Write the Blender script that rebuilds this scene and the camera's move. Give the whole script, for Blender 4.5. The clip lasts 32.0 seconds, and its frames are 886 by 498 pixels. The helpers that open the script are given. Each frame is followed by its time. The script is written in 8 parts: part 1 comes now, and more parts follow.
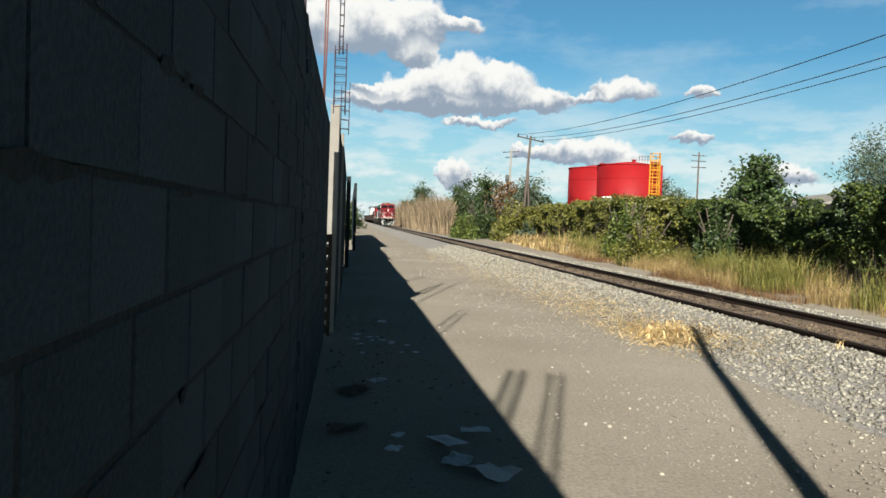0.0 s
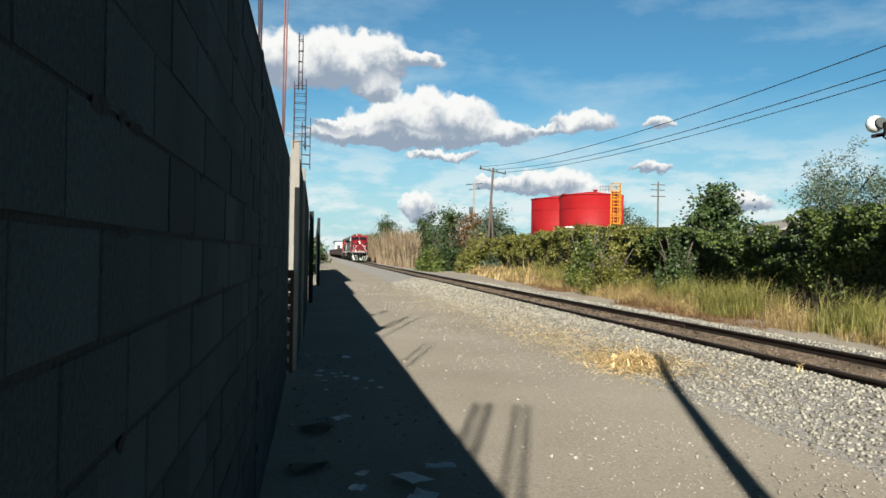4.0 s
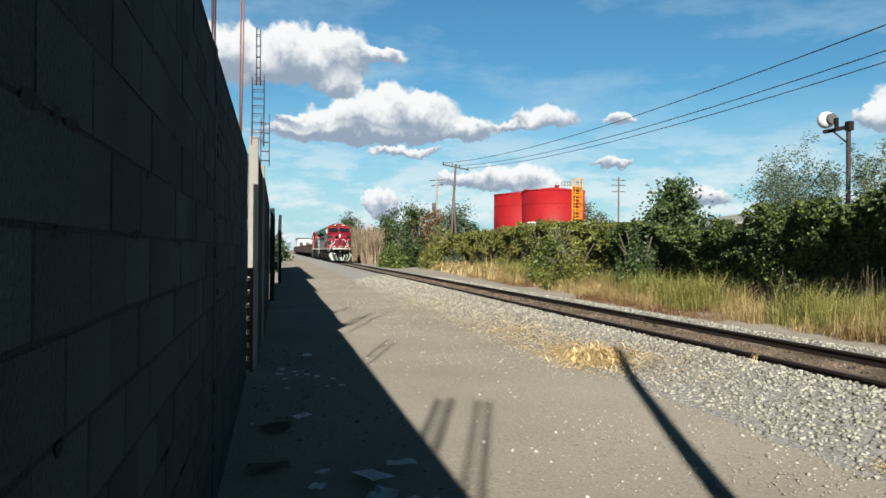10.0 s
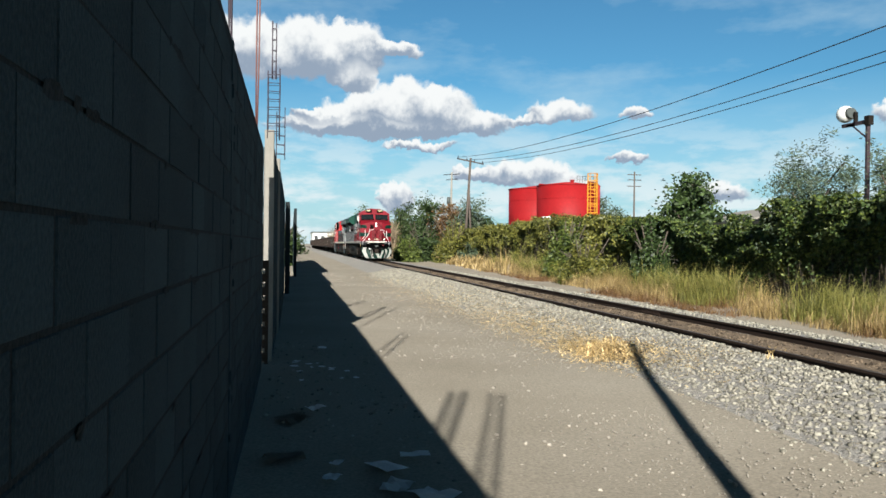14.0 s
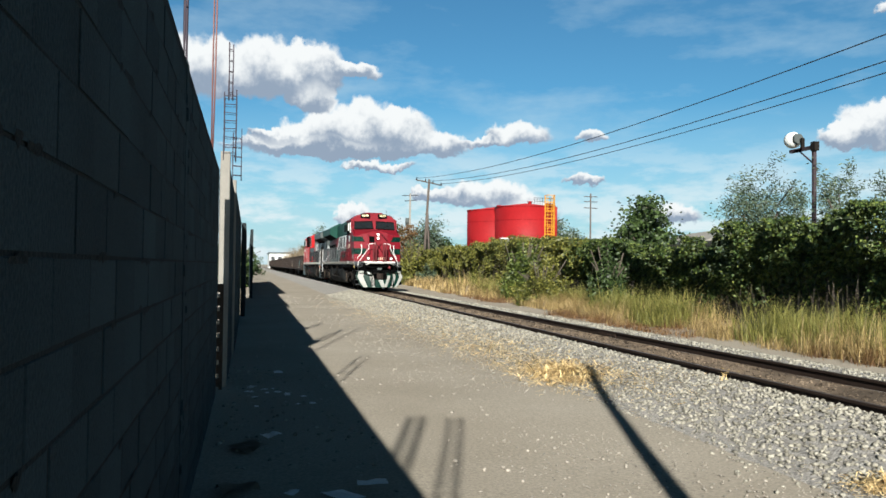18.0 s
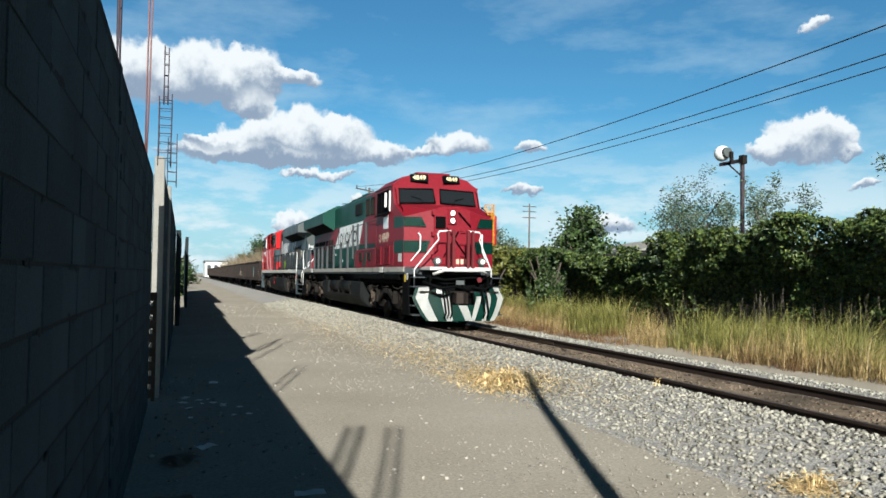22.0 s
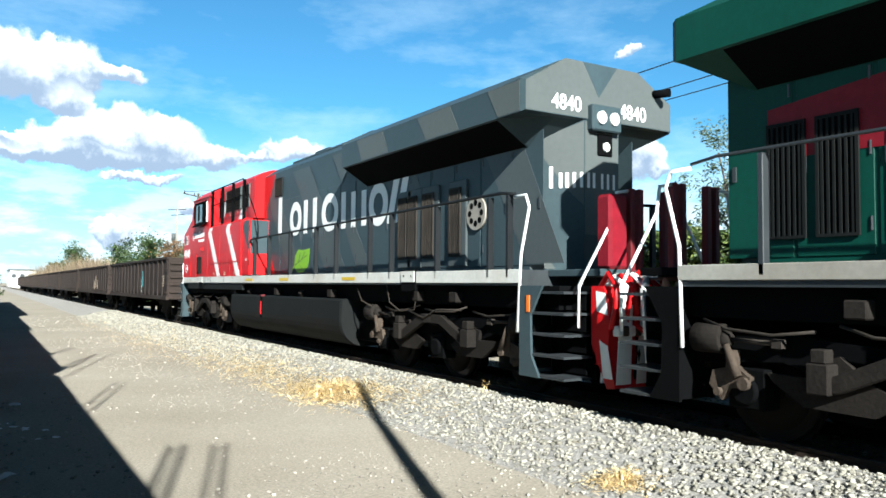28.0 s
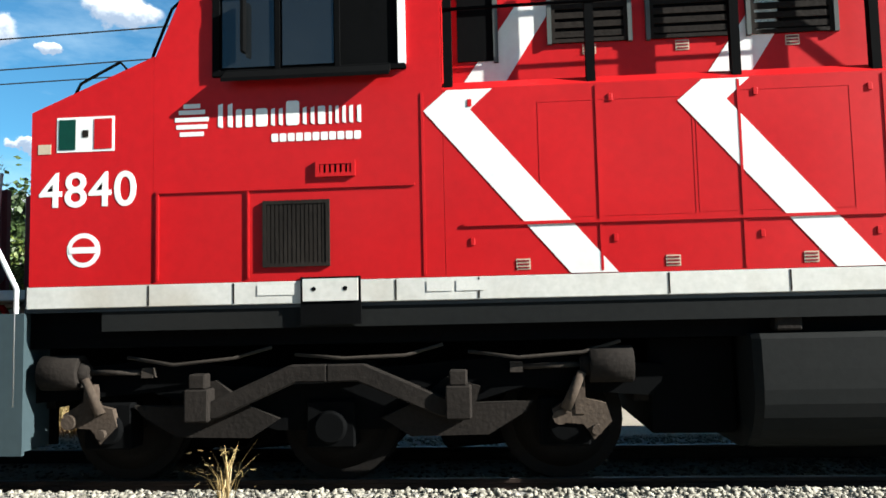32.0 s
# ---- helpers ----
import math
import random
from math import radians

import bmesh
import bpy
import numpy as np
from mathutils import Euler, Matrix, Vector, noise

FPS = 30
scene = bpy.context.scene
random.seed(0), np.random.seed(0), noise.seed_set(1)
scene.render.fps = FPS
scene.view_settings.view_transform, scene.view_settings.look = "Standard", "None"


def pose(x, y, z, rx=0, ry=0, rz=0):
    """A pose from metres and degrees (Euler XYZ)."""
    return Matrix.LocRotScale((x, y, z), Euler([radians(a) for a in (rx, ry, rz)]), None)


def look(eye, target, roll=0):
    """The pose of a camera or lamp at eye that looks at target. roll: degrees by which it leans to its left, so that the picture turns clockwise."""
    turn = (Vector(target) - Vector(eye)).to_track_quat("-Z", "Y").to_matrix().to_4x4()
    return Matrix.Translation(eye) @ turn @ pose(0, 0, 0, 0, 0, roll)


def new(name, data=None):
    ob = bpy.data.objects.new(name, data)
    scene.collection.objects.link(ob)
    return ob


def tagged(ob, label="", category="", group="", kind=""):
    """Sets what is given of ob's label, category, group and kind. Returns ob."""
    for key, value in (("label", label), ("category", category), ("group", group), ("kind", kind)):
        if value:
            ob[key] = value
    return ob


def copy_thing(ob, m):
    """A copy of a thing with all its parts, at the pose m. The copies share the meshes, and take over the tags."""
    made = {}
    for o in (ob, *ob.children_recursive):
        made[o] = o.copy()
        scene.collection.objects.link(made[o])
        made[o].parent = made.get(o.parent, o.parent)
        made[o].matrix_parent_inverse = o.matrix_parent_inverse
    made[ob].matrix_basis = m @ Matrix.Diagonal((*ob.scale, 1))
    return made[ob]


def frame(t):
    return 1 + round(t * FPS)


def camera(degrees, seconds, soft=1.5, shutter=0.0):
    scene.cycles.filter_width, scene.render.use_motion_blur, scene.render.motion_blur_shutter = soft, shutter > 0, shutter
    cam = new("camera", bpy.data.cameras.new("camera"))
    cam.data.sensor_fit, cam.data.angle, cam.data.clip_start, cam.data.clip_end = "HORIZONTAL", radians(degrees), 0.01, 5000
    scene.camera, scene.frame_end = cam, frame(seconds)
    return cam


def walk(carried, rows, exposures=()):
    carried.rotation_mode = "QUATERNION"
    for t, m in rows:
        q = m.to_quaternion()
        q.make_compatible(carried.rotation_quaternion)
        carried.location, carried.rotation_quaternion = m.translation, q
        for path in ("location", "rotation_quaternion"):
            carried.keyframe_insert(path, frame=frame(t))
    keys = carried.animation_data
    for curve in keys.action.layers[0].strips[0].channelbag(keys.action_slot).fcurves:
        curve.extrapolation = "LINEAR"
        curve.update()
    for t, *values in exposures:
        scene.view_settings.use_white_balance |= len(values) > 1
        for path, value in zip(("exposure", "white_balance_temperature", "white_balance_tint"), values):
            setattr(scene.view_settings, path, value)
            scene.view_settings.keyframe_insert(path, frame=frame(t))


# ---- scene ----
cam = camera(60.33, 32.0, soft=1.6)
PATH = [
    (0.0, pose(-0.082, 0.006, 1.754, 87.890, -2.069, -6.964)),
    (0.5, pose(-0.081, -0.044, 1.794, 87.409, -1.693, -6.465)),
    (1.0, pose(-0.070, 0.039, 1.767, 88.463, -1.888, -8.208)),
    (1.5, pose(-0.066, 0.044, 1.764, 90.272, -1.495, -8.272)),
    (2.0, pose(-0.060, 0.034, 1.764, 90.012, -1.153, -8.392)),
    (2.5, pose(-0.054, 0.027, 1.758, 89.232, -0.794, -7.913)),
    (3.0, pose(-0.053, 0.012, 1.760, 88.942, -0.303, -7.778)),
    (3.5, pose(-0.048, 0.023, 1.767, 90.910, -0.879, -9.266)),
    (4.0, pose(-0.043, 0.025, 1.761, 90.405, -0.905, -9.585)),
    (4.5, pose(-0.043, 0.038, 1.758, 89.969, -1.009, -9.989)),
    (6.5, pose(-0.026, -0.002, 1.764, 90.136, -0.344, -10.260)),
    (7.0, pose(-0.026, -0.014, 1.757, 90.354, -0.552, -11.165)),
    (7.5, pose(-0.027, -0.001, 1.759, 89.800, -0.282, -10.820)),
    (8.0, pose(-0.021, -0.012, 1.766, 90.849, -0.559, -11.487)),
    (8.5, pose(-0.016, -0.002, 1.763, 90.002, -0.139, -12.251)),
    (9.0, pose(-0.014, 0.006, 1.758, 90.268, -0.134, -12.233)),
    (9.5, pose(-0.007, 0.010, 1.764, 90.141, -0.336, -12.501)),
    (10.0, pose(-0.008, 0.024, 1.762, 90.149, -0.423, -12.328)),
    (10.5, pose(-0.007, -0.001, 1.760, 90.356, 0.077, -11.729)),
    (11.0, pose(-0.005, 0.010, 1.756, 89.941, -0.471, -11.739)),
    (11.5, pose(-0.007, -0.003, 1.757, 90.172, -0.746, -11.975)),
    (12.0, pose(-0.013, 0.020, 1.749, 90.142, -1.203, -11.923)),
    (12.5, pose(-0.010, 0.005, 1.755, 89.747, -0.633, -12.186)),
    (13.0, pose(-0.012, 0.005, 1.752, 89.762, -0.515, -11.635)),
    (13.5, pose(-0.009, 0.006, 1.750, 89.403, -0.734, -11.193)),
    (15.5, pose(-0.009, 0.015, 1.788, 91.361, -0.422, -12.017)),
    (16.0, pose(-0.013, 0.032, 1.801, 91.021, -0.432, -12.544)),
    (16.5, pose(-0.014, 0.024, 1.789, 89.970, -0.091, -12.728)),
    (17.0, pose(-0.007, 0.036, 1.795, 90.873, -0.359, -12.924)),
    (17.5, pose(-0.001, 0.035, 1.796, 90.949, -0.557, -13.547)),
    (18.0, pose(-0.002, 0.032, 1.787, 91.303, -0.691, -14.352)),
    (18.5, pose(-0.004, 0.028, 1.793, 91.358, -0.657, -14.654)),
    (19.0, pose(-0.003, 0.033, 1.792, 91.600, -0.328, -14.722)),
    (19.5, pose(0.004, 0.028, 1.785, 91.322, -0.422, -15.271)),
    (20.0, pose(0.014, 0.037, 1.792, 91.139, -0.628, -15.077)),
    (20.5, pose(0.001, 0.031, 1.785, 91.567, -0.818, -15.668)),
    (21.0, pose(0.004, 0.035, 1.792, 91.783, -0.582, -16.671)),
    (21.5, pose(0.006, 0.029, 1.788, 92.119, -0.446, -17.636)),
    (22.0, pose(-0.002, 0.018, 1.780, 92.025, -0.769, -18.852)),
    (22.5, pose(0.013, 0.024, 1.796, 92.689, -0.706, -20.308)),
    (23.0, pose(0.019, 0.007, 1.798, 92.576, -0.821, -22.287)),
    (23.5, pose(0.022, -0.012, 1.798, 93.117, -0.813, -24.828)),
    (24.0, pose(0.026, -0.028, 1.802, 93.461, -0.892, -27.465)),
    (24.5, pose(0.039, -0.010, 1.799, 93.270, -0.966, -28.986)),
    (25.0, pose(0.040, -0.002, 1.793, 92.859, -1.087, -30.107)),
    (25.5, pose(0.061, -0.021, 1.799, 92.582, -0.865, -30.104)),
    (27.5, pose(0.056, -0.003, 1.799, 92.911, -0.545, -30.380)),
    (28.0, pose(0.041, -0.007, 1.800, 92.810, -0.508, -31.129)),
    (28.5, pose(0.019, -0.026, 1.790, 93.220, -0.936, -30.472)),
    (29.0, pose(0.008, -0.020, 1.791, 93.169, -1.992, -30.571)),
    (29.5, pose(0.034, 0.002, 1.801, 92.762, -2.047, -31.787)),
    (30.0, pose(0.072, -0.001, 1.810, 93.035, -1.507, -35.322)),
    (30.5, pose(0.107, -0.014, 1.802, 93.705, -0.893, -40.873)),
    (31.0, pose(0.167, -0.089, 1.781, 94.194, -0.349, -51.684)),
    (31.5, pose(0.112, -0.157, 1.805, 94.373, 0.285, -67.866)),
    (32.0, pose(0.022, -0.231, 1.783, 94.476, 1.294, -85.599)),
]
EXPOSURES = [(0.0, 1.2, 6800, 9), (9.0, 1.2, 6600, 9), (20.0, 1.2, 6400, 8), (23.0, 1.2, 6100, 6), (24.0, 1.22, 6000, 5), (24.5, 1.6, 6050, 5), (25.0, 1.9, 6050, 5), (28.0, 1.88, 6050, 5), (32.0, 1.88, 6350, 8)]
walk(cam, PATH, EXPOSURES)
XT, ZR, GAUGE = 7.477, 0.32, 1.51
# true proportions of the rolling stock against the drawing: narrower, a little longer and taller, set down by LOW
STOCK, LOW = (0.915, 1.022, 1.022), 0.032
# metres along the track at which the front of the train stands, by seconds
TRAIN = [(0.0, 152.72), (0.5, 149.67), (1.0, 146.63), (1.5, 143.59), (2.0, 140.55), (2.5, 137.50), (3.0, 134.45), (3.5, 131.41), (4.0, 128.37), (4.5, 125.33), (6.5, 113.17), (7.0, 110.13), (7.5, 107.10), (8.0, 104.06), (8.5, 101.02), (9.0, 97.99), (9.5, 94.96), (10.0, 91.94), (10.5, 88.92), (11.0, 85.91), (11.5, 82.89), (12.0, 79.89), (12.5, 76.89), (13.0, 73.88), (13.5, 70.89), (15.5, 58.90), (16.0, 55.89), (16.5, 52.89), (17.0, 49.89), (17.5, 46.90), (18.0, 43.91), (18.5, 40.91), (19.0, 37.93), (19.5, 34.94), (20.0, 31.97), (20.5, 29.00), (21.0, 26.03), (21.5, 23.07), (22.0, 20.09), (22.5, 17.11), (23.0, 14.10), (23.5, 11.11), (24.0, 8.14), (24.5, 5.18), (25.0, 2.23), (25.5, -0.69), (27.5, -12.54), (28.0, -15.51), (28.5, -18.50), (29.0, -21.48), (29.5, -24.48), (30.0, -27.50), (30.5, -30.52), (31.0, -33.51), (31.5, -36.50), (32.0, -39.45)]

# ---- sky, clouds, sun ----
SUN_AZ, SUN_EL = 16.7, 26.6
world = bpy.data.worlds.new("sky")
scene.world = world
world.use_nodes = True
wn, wl = world.node_tree.nodes, world.node_tree.links


def wmath(op, a, b=None, c=None, clamp=False):
    n = wn.new("ShaderNodeMath")
    n.operation, n.use_clamp = op, clamp
    for i, v in enumerate((a, b, c)):
        if v is None:
            continue
        if isinstance(v, (int, float)):
            n.inputs[i].default_value = v
        else:
            wl.new(v, n.inputs[i])
    return n.outputs[0]


def wmix(fac, a, b):
    n = wn.new("ShaderNodeMix")
    n.data_type = "RGBA"
    for i, v in ((0, fac), (6, a), (7, b)):
        if isinstance(v, tuple):
            n.inputs[i].default_value = (*v, 1)
        elif isinstance(v, float):
            n.inputs[i].default_value = v
        else:
            wl.new(v, n.inputs[i])
    return n.outputs[2]


sky = wn.new("ShaderNodeTexSky")
sky.sky_type = "NISHITA"
sky.sun_disc = False
sky.sun_elevation, sky.sun_rotation = radians(SUN_EL), radians(180 + SUN_AZ)
sky.air_density, sky.dust_density, sky.ozone_density = 1.0, 0.15, 3.0
tint = wn.new("ShaderNodeMix")
tint.data_type, tint.blend_type = "RGBA", "MULTIPLY"
tint.inputs[0].default_value = 1
wl.new(sky.outputs[0], tint.inputs[6])
tint.inputs[7].default_value = (0.036, 0.07, 0.078, 1)
place = wn.new("ShaderNodeTexCoord").outputs["Generated"]
split = wn.new("ShaderNodeSeparateXYZ")
wl.new(place, split.inputs[0])
az = wmath("MULTIPLY", wmath("ARCTAN2", split.outputs[0], split.outputs[1]), 57.2958)
el = wmath("MULTIPLY", wmath("ARCSINE", split.outputs[2]), 57.2958)


def wnoise(scale, detail, stretch=(1, 1, 1)):
    mp = wn.new("ShaderNodeMapping")
    mp.inputs["Scale"].default_value = stretch
    wl.new(place, mp.inputs["Vector"])
    n = wn.new("ShaderNodeTexNoise")
    n.inputs["Scale"].default_value, n.inputs["Detail"].default_value = scale, detail
    n.inputs["Roughness"].default_value = 0.6
    wl.new(mp.outputs[0], n.inputs["Vector"])
    return n.outputs["Fac"]


puff, billow, curl = wnoise(11, 3), wnoise(30, 5), wnoise(26, 5, (1.3, 0.8, 1.1))
warp_u = wmath("ADD", az, wmath("ADD", wmath("MULTIPLY", wmath("SUBTRACT", billow, 0.5), 2.6), wmath("MULTIPLY", wmath("SUBTRACT", puff, 0.5), 1.6)))
warp_v = wmath("ADD", el, wmath("MULTIPLY", wmath("SUBTRACT", curl, 0.5), 2.4))
# clouds: azimuth, elevation, half width, height above and below, in degrees
CLOUDS = [(-5.0, 13.2, 6.0, 3.6, 2.0), (0.8, 13.4, 5.4, 3.6, 2.0), (4.2, 14.0, 3.4, 2.6, 1.7), (7.6, 14.3, 2.7, 0.9, 0.7), (4.4, 12.2, 1.9, 1.4, 1.2),
          (8.2, 9.9, 4.4, 3.0, 2.0), (11.0, 9.7, 3.4, 2.3, 1.8), (14.4, 8.9, 2.3, 1.4, 1.0), (4.6, 9.2, 3.4, 2.2, 1.6), (1.5, 9.4, 2.5, 0.6, 0.6), (4.5, 8.7, 8.5, 0.7, 1.1), (9.4, 7.4, 3.3, 0.6, 0.4),
          (19.9, 9.5, 3.0, 1.7, 0.7), (17.2, 9.2, 1.5, 0.5, 0.4), (25.2, 9.5, 1.4, 0.8, 0.5), (7.8, 3.4, 1.9, 1.5, 1.2), (17.5, 5.2, 5.2, 1.6, 1.0), (13.2, 5.3, 1.8, 0.6, 0.5), (25.0, 6.3, 1.7, 0.7, 0.4), (20.7, 4.0, 2.8, 1.3, 0.9), (30.9, 3.7, 2.8, 1.1, 0.8),
          (44.4, 9.0, 4.0, 2.4, 1.2), (45.7, 9.4, 2.0, 2.3, 1.0), (42.2, 8.9, 2.4, 1.1, 0.9), (47.0, 8.6, 1.5, 0.7, 0.5), (53.4, 9.0, 2.4, 1.2, 0.7), (48.0, 6.3, 1.4, 0.5, 0.4), (57.0, 7.2, 2.2, 1.1, 0.7), (57.0, 11.2, 1.6, 0.8, 0.5), (45.1, 17.2, 1.3, 0.7, 0.5),
          (53.6, 18.2, 3.2, 1.7, 1.2), (57.8, 17.5, 1.1, 0.8, 0.5), (62.6, 20.6, 3.4, 1.6, 1.2), (52.2, 22.0, 2.4, 0.9, 0.7), (-16.0, 12.0, 5.0, 2.0, 1.4), (80.0, 11.0, 5.0, 1.8, 1.2), (100.0, 14.0, 6.0, 2.4, 1.6)]
body = lift = None
for a, e, w, up, down in CLOUDS:
    du = wmath("MULTIPLY", wmath("SUBTRACT", warp_u, a), 1 / w)
    dy = wmath("SUBTRACT", warp_v, e)
    rise = wmath("MULTIPLY", dy, 1 / up)
    dv = wmath("MAXIMUM", rise, wmath("MULTIPLY", dy, -1 / down))
    k = wmath("SUBTRACT", 1.0, wmath("SQRT", wmath("ADD", wmath("MULTIPLY", du, du), wmath("MULTIPLY", dv, dv))), clamp=True)
    body = k if body is None else wmath("ADD", body, k)
    lift = wmath("MULTIPLY", k, rise) if lift is None else wmath("MULTIPLY_ADD", k, rise, lift)
height = wmath("DIVIDE", lift, wmath("ADD", body, 0.02))
ragged = wmath("ADD", body, wmath("MULTIPLY", wmath("SUBTRACT", billow, 0.5), 0.35))
cover = wn.new("ShaderNodeMapRange")
cover.interpolation_type = "SMOOTHSTEP"
cover.inputs["From Min"].default_value, cover.inputs["From Max"].default_value = 0.1, 0.32
wl.new(ragged, cover.inputs["Value"])
lit = wn.new("ShaderNodeMapRange")
lit.interpolation_type = "SMOOTHSTEP"
lit.inputs["From Min"].default_value, lit.inputs["From Max"].default_value = -0.3, 0.45
wl.new(wmath("ADD", height, wmath("MULTIPLY", wmath("SUBTRACT", curl, 0.5), 1.0)), lit.inputs["Value"])
cloud = wmix(lit.outputs[0], (0.25, 0.315, 0.41), (0.76, 0.78, 0.79))
haze = wn.new("ShaderNodeMapRange")
haze.inputs["From Min"].default_value, haze.inputs["From Max"].default_value = 12.0, 0.0
haze.inputs["To Max"].default_value = 0.85
wl.new(el, haze.inputs["Value"])
veil = wn.new("ShaderNodeMapRange")
veil.inputs["From Min"].default_value, veil.inputs["From Max"].default_value = 0.5, 0.8
veil.inputs["To Max"].default_value = 0.55
wl.new(wnoise(5, 6, (1, 1, 3.0)), veil.inputs["Value"])
high = wn.new("ShaderNodeMapRange")
high.inputs["From Min"].default_value, high.inputs["From Max"].default_value = 34.0, 14.0
wl.new(el, high.inputs["Value"])
clear = wmix(wmath("MULTIPLY", veil.outputs[0], high.outputs[0]), wmix(haze.outputs[0], tint.outputs[2], (0.39, 0.57, 0.66)), (0.46, 0.6, 0.68))
# broken white banks low over the horizon
low = wn.new("ShaderNodeMapRange")
low.inputs["From Min"].default_value, low.inputs["From Max"].default_value = 10.0, 3.0
wl.new(el, low.inputs["Value"])
bank = wn.new("ShaderNodeMapRange")
bank.interpolation_type = "SMOOTHSTEP"
bank.inputs["From Min"].default_value, bank.inputs["From Max"].default_value = 0.42, 0.6
bank.inputs["To Max"].default_value = 0.85
wl.new(wnoise(11, 7, (1, 1, 3.2)), bank.inputs["Value"])
clear = wmix(wmath("MULTIPLY", bank.outputs[0], low.outputs[0]), clear, (0.66, 0.73, 0.76))
# above 20 degrees sky and clouds dim to a tenth, cutting fill light
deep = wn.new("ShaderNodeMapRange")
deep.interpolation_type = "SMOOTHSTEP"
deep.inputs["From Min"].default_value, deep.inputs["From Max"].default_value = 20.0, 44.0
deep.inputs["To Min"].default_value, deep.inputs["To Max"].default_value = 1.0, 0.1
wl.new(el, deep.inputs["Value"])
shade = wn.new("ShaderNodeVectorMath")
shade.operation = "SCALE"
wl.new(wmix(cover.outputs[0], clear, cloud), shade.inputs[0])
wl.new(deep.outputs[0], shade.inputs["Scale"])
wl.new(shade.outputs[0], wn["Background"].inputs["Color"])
wn["Background"].inputs["Strength"].default_value = 0.535
lamp = bpy.data.lights.new("sun", "SUN")
lamp.energy, lamp.angle, lamp.color = 5.0, radians(0.55), (1.0, 0.96, 0.89)
sun = new("sun", lamp)
sun.matrix_basis = look((-8, -30, 20), (-8 + math.sin(radians(SUN_AZ)), -30 + math.cos(radians(SUN_AZ)), 20 - math.tan(radians(SUN_EL))))

# ---- small mesh tools ----
def box(bm, x0, x1, y0, y1, z0, z1):
    v = [bm.verts.new(p) for p in ((x0, y0, z0), (x1, y0, z0), (x1, y1, z0), (x0, y1, z0), (x0, y0, z1), (x1, y0, z1), (x1, y1, z1), (x0, y1, z1))]
    for f in ((0, 3, 2, 1), (4, 5, 6, 7), (0, 1, 5, 4), (1, 2, 6, 5), (2, 3, 7, 6), (3, 0, 4, 7)):
        bm.faces.new([v[i] for i in f])
    return v


def boxes(*rows):
    bm = bmesh.new()
    for r in rows:
        box(bm, *r)
    return bm


def bevelled(bm, width=0.01, segments=1):
    bmesh.ops.recalc_face_normals(bm, faces=bm.faces)
    bmesh.ops.bevel(bm, geom=bm.edges[:], offset=width, segments=segments, affect="EDGES", clamp_overlap=True)
    return bm


def frame_of(a, b):
    d = (b - a).normalized()
    s = d.cross(Vector((0, 0, 1)))
    if s.length < 1e-3:
        s = Vector((1, 0, 0))
    s.normalize()
    return d, s, s.cross(d)


def cyl(bm, a, b, r0, r1=None, n=12, caps=True):
    a, b = Vector(a), Vector(b)
    r1 = r0 if r1 is None else r1
    d, s, u = frame_of(a, b)
    rings = []
    for p, r in ((a, r0), (b, r1)):
        rings.append([bm.verts.new(p + (s * math.cos(i * math.tau / n) + u * math.sin(i * math.tau / n)) * r) for i in range(n)])
    for i in range(n):
        j = (i + 1) % n
        f = bm.faces.new((rings[0][i], rings[0][j], rings[1][j], rings[1][i]))
        f.smooth = n > 7
    if caps:
        bm.faces.new(rings[0][::-1])
        bm.faces.new(rings[1])
    return bm


def tube(bm, pts, r, n=8):
    pts = [Vector(p) for p in pts]
    rings = []
    for i, p in enumerate(pts):
        a, b = pts[max(i - 1, 0)], pts[min(i + 1, len(pts) - 1)]
        d, s, u = frame_of(a, b)
        if rings and s.dot(last) < 0:
            s, u = -s, -u
        last = s
        rings.append([bm.verts.new(p + (s * math.cos(k * math.tau / n) + u * math.sin(k * math.tau / n)) * r) for k in range(n)])
    for a, b in zip(rings, rings[1:]):
        for i in range(n):
            j = (i + 1) % n
            bm.faces.new((a[i], a[j], b[j], b[i])).smooth = True
    bm.faces.new(rings[0][::-1])
    bm.faces.new(rings[-1])
    return bm


def prism(bm, outline, axis, lo, hi):
    """An outline of (a, b) pairs drawn out along an axis: x takes (y, z), y takes (x, z), z takes (x, y)."""
    put = {"x": lambda a, b, c: (c, a, b), "y": lambda a, b, c: (a, c, b), "z": lambda a, b, c: (a, b, c)}[axis]
    one = [bm.verts.new(put(a, b, lo)) for a, b in outline]
    two = [bm.verts.new(put(a, b, hi)) for a, b in outline]
    n = len(one)
    faces = [bm.faces.new(one), bm.faces.new(two[::-1])]
    for i in range(n):
        faces.append(bm.faces.new((one[i], one[(i + 1) % n], two[(i + 1) % n], two[i])))
    bmesh.ops.recalc_face_normals(bm, faces=faces)
    return bm


def mesh_of(name, bm, material):
    me = bpy.data.meshes.new(name)
    bm.normal_update()
    bm.to_mesh(me)
    bm.free()
    for m in material if isinstance(material, (list, tuple)) else [material]:
        me.materials.append(m)
    return me


def part(name, bm, material, parent, label=""):
    ob = new(name, mesh_of(name, bm, material))
    ob.parent = parent
    return tagged(ob, label)


def piece(name, me, parent, m=None):
    ob = new(name, me)
    ob.parent = parent
    if m is not None:
        ob.matrix_basis = m
    return ob


def thing(name, label, category, group="", kind="", at=None):
    ob = new(name)
    ob.empty_display_size = 0.2
    if at is not None:
        ob.matrix_basis = at
    return tagged(ob, label, category, group, kind)


def one_mesh(name, bm, material, label="", category="", group="", kind=""):
    return tagged(new(name, mesh_of(name, bm, material)), label, category, group, kind)


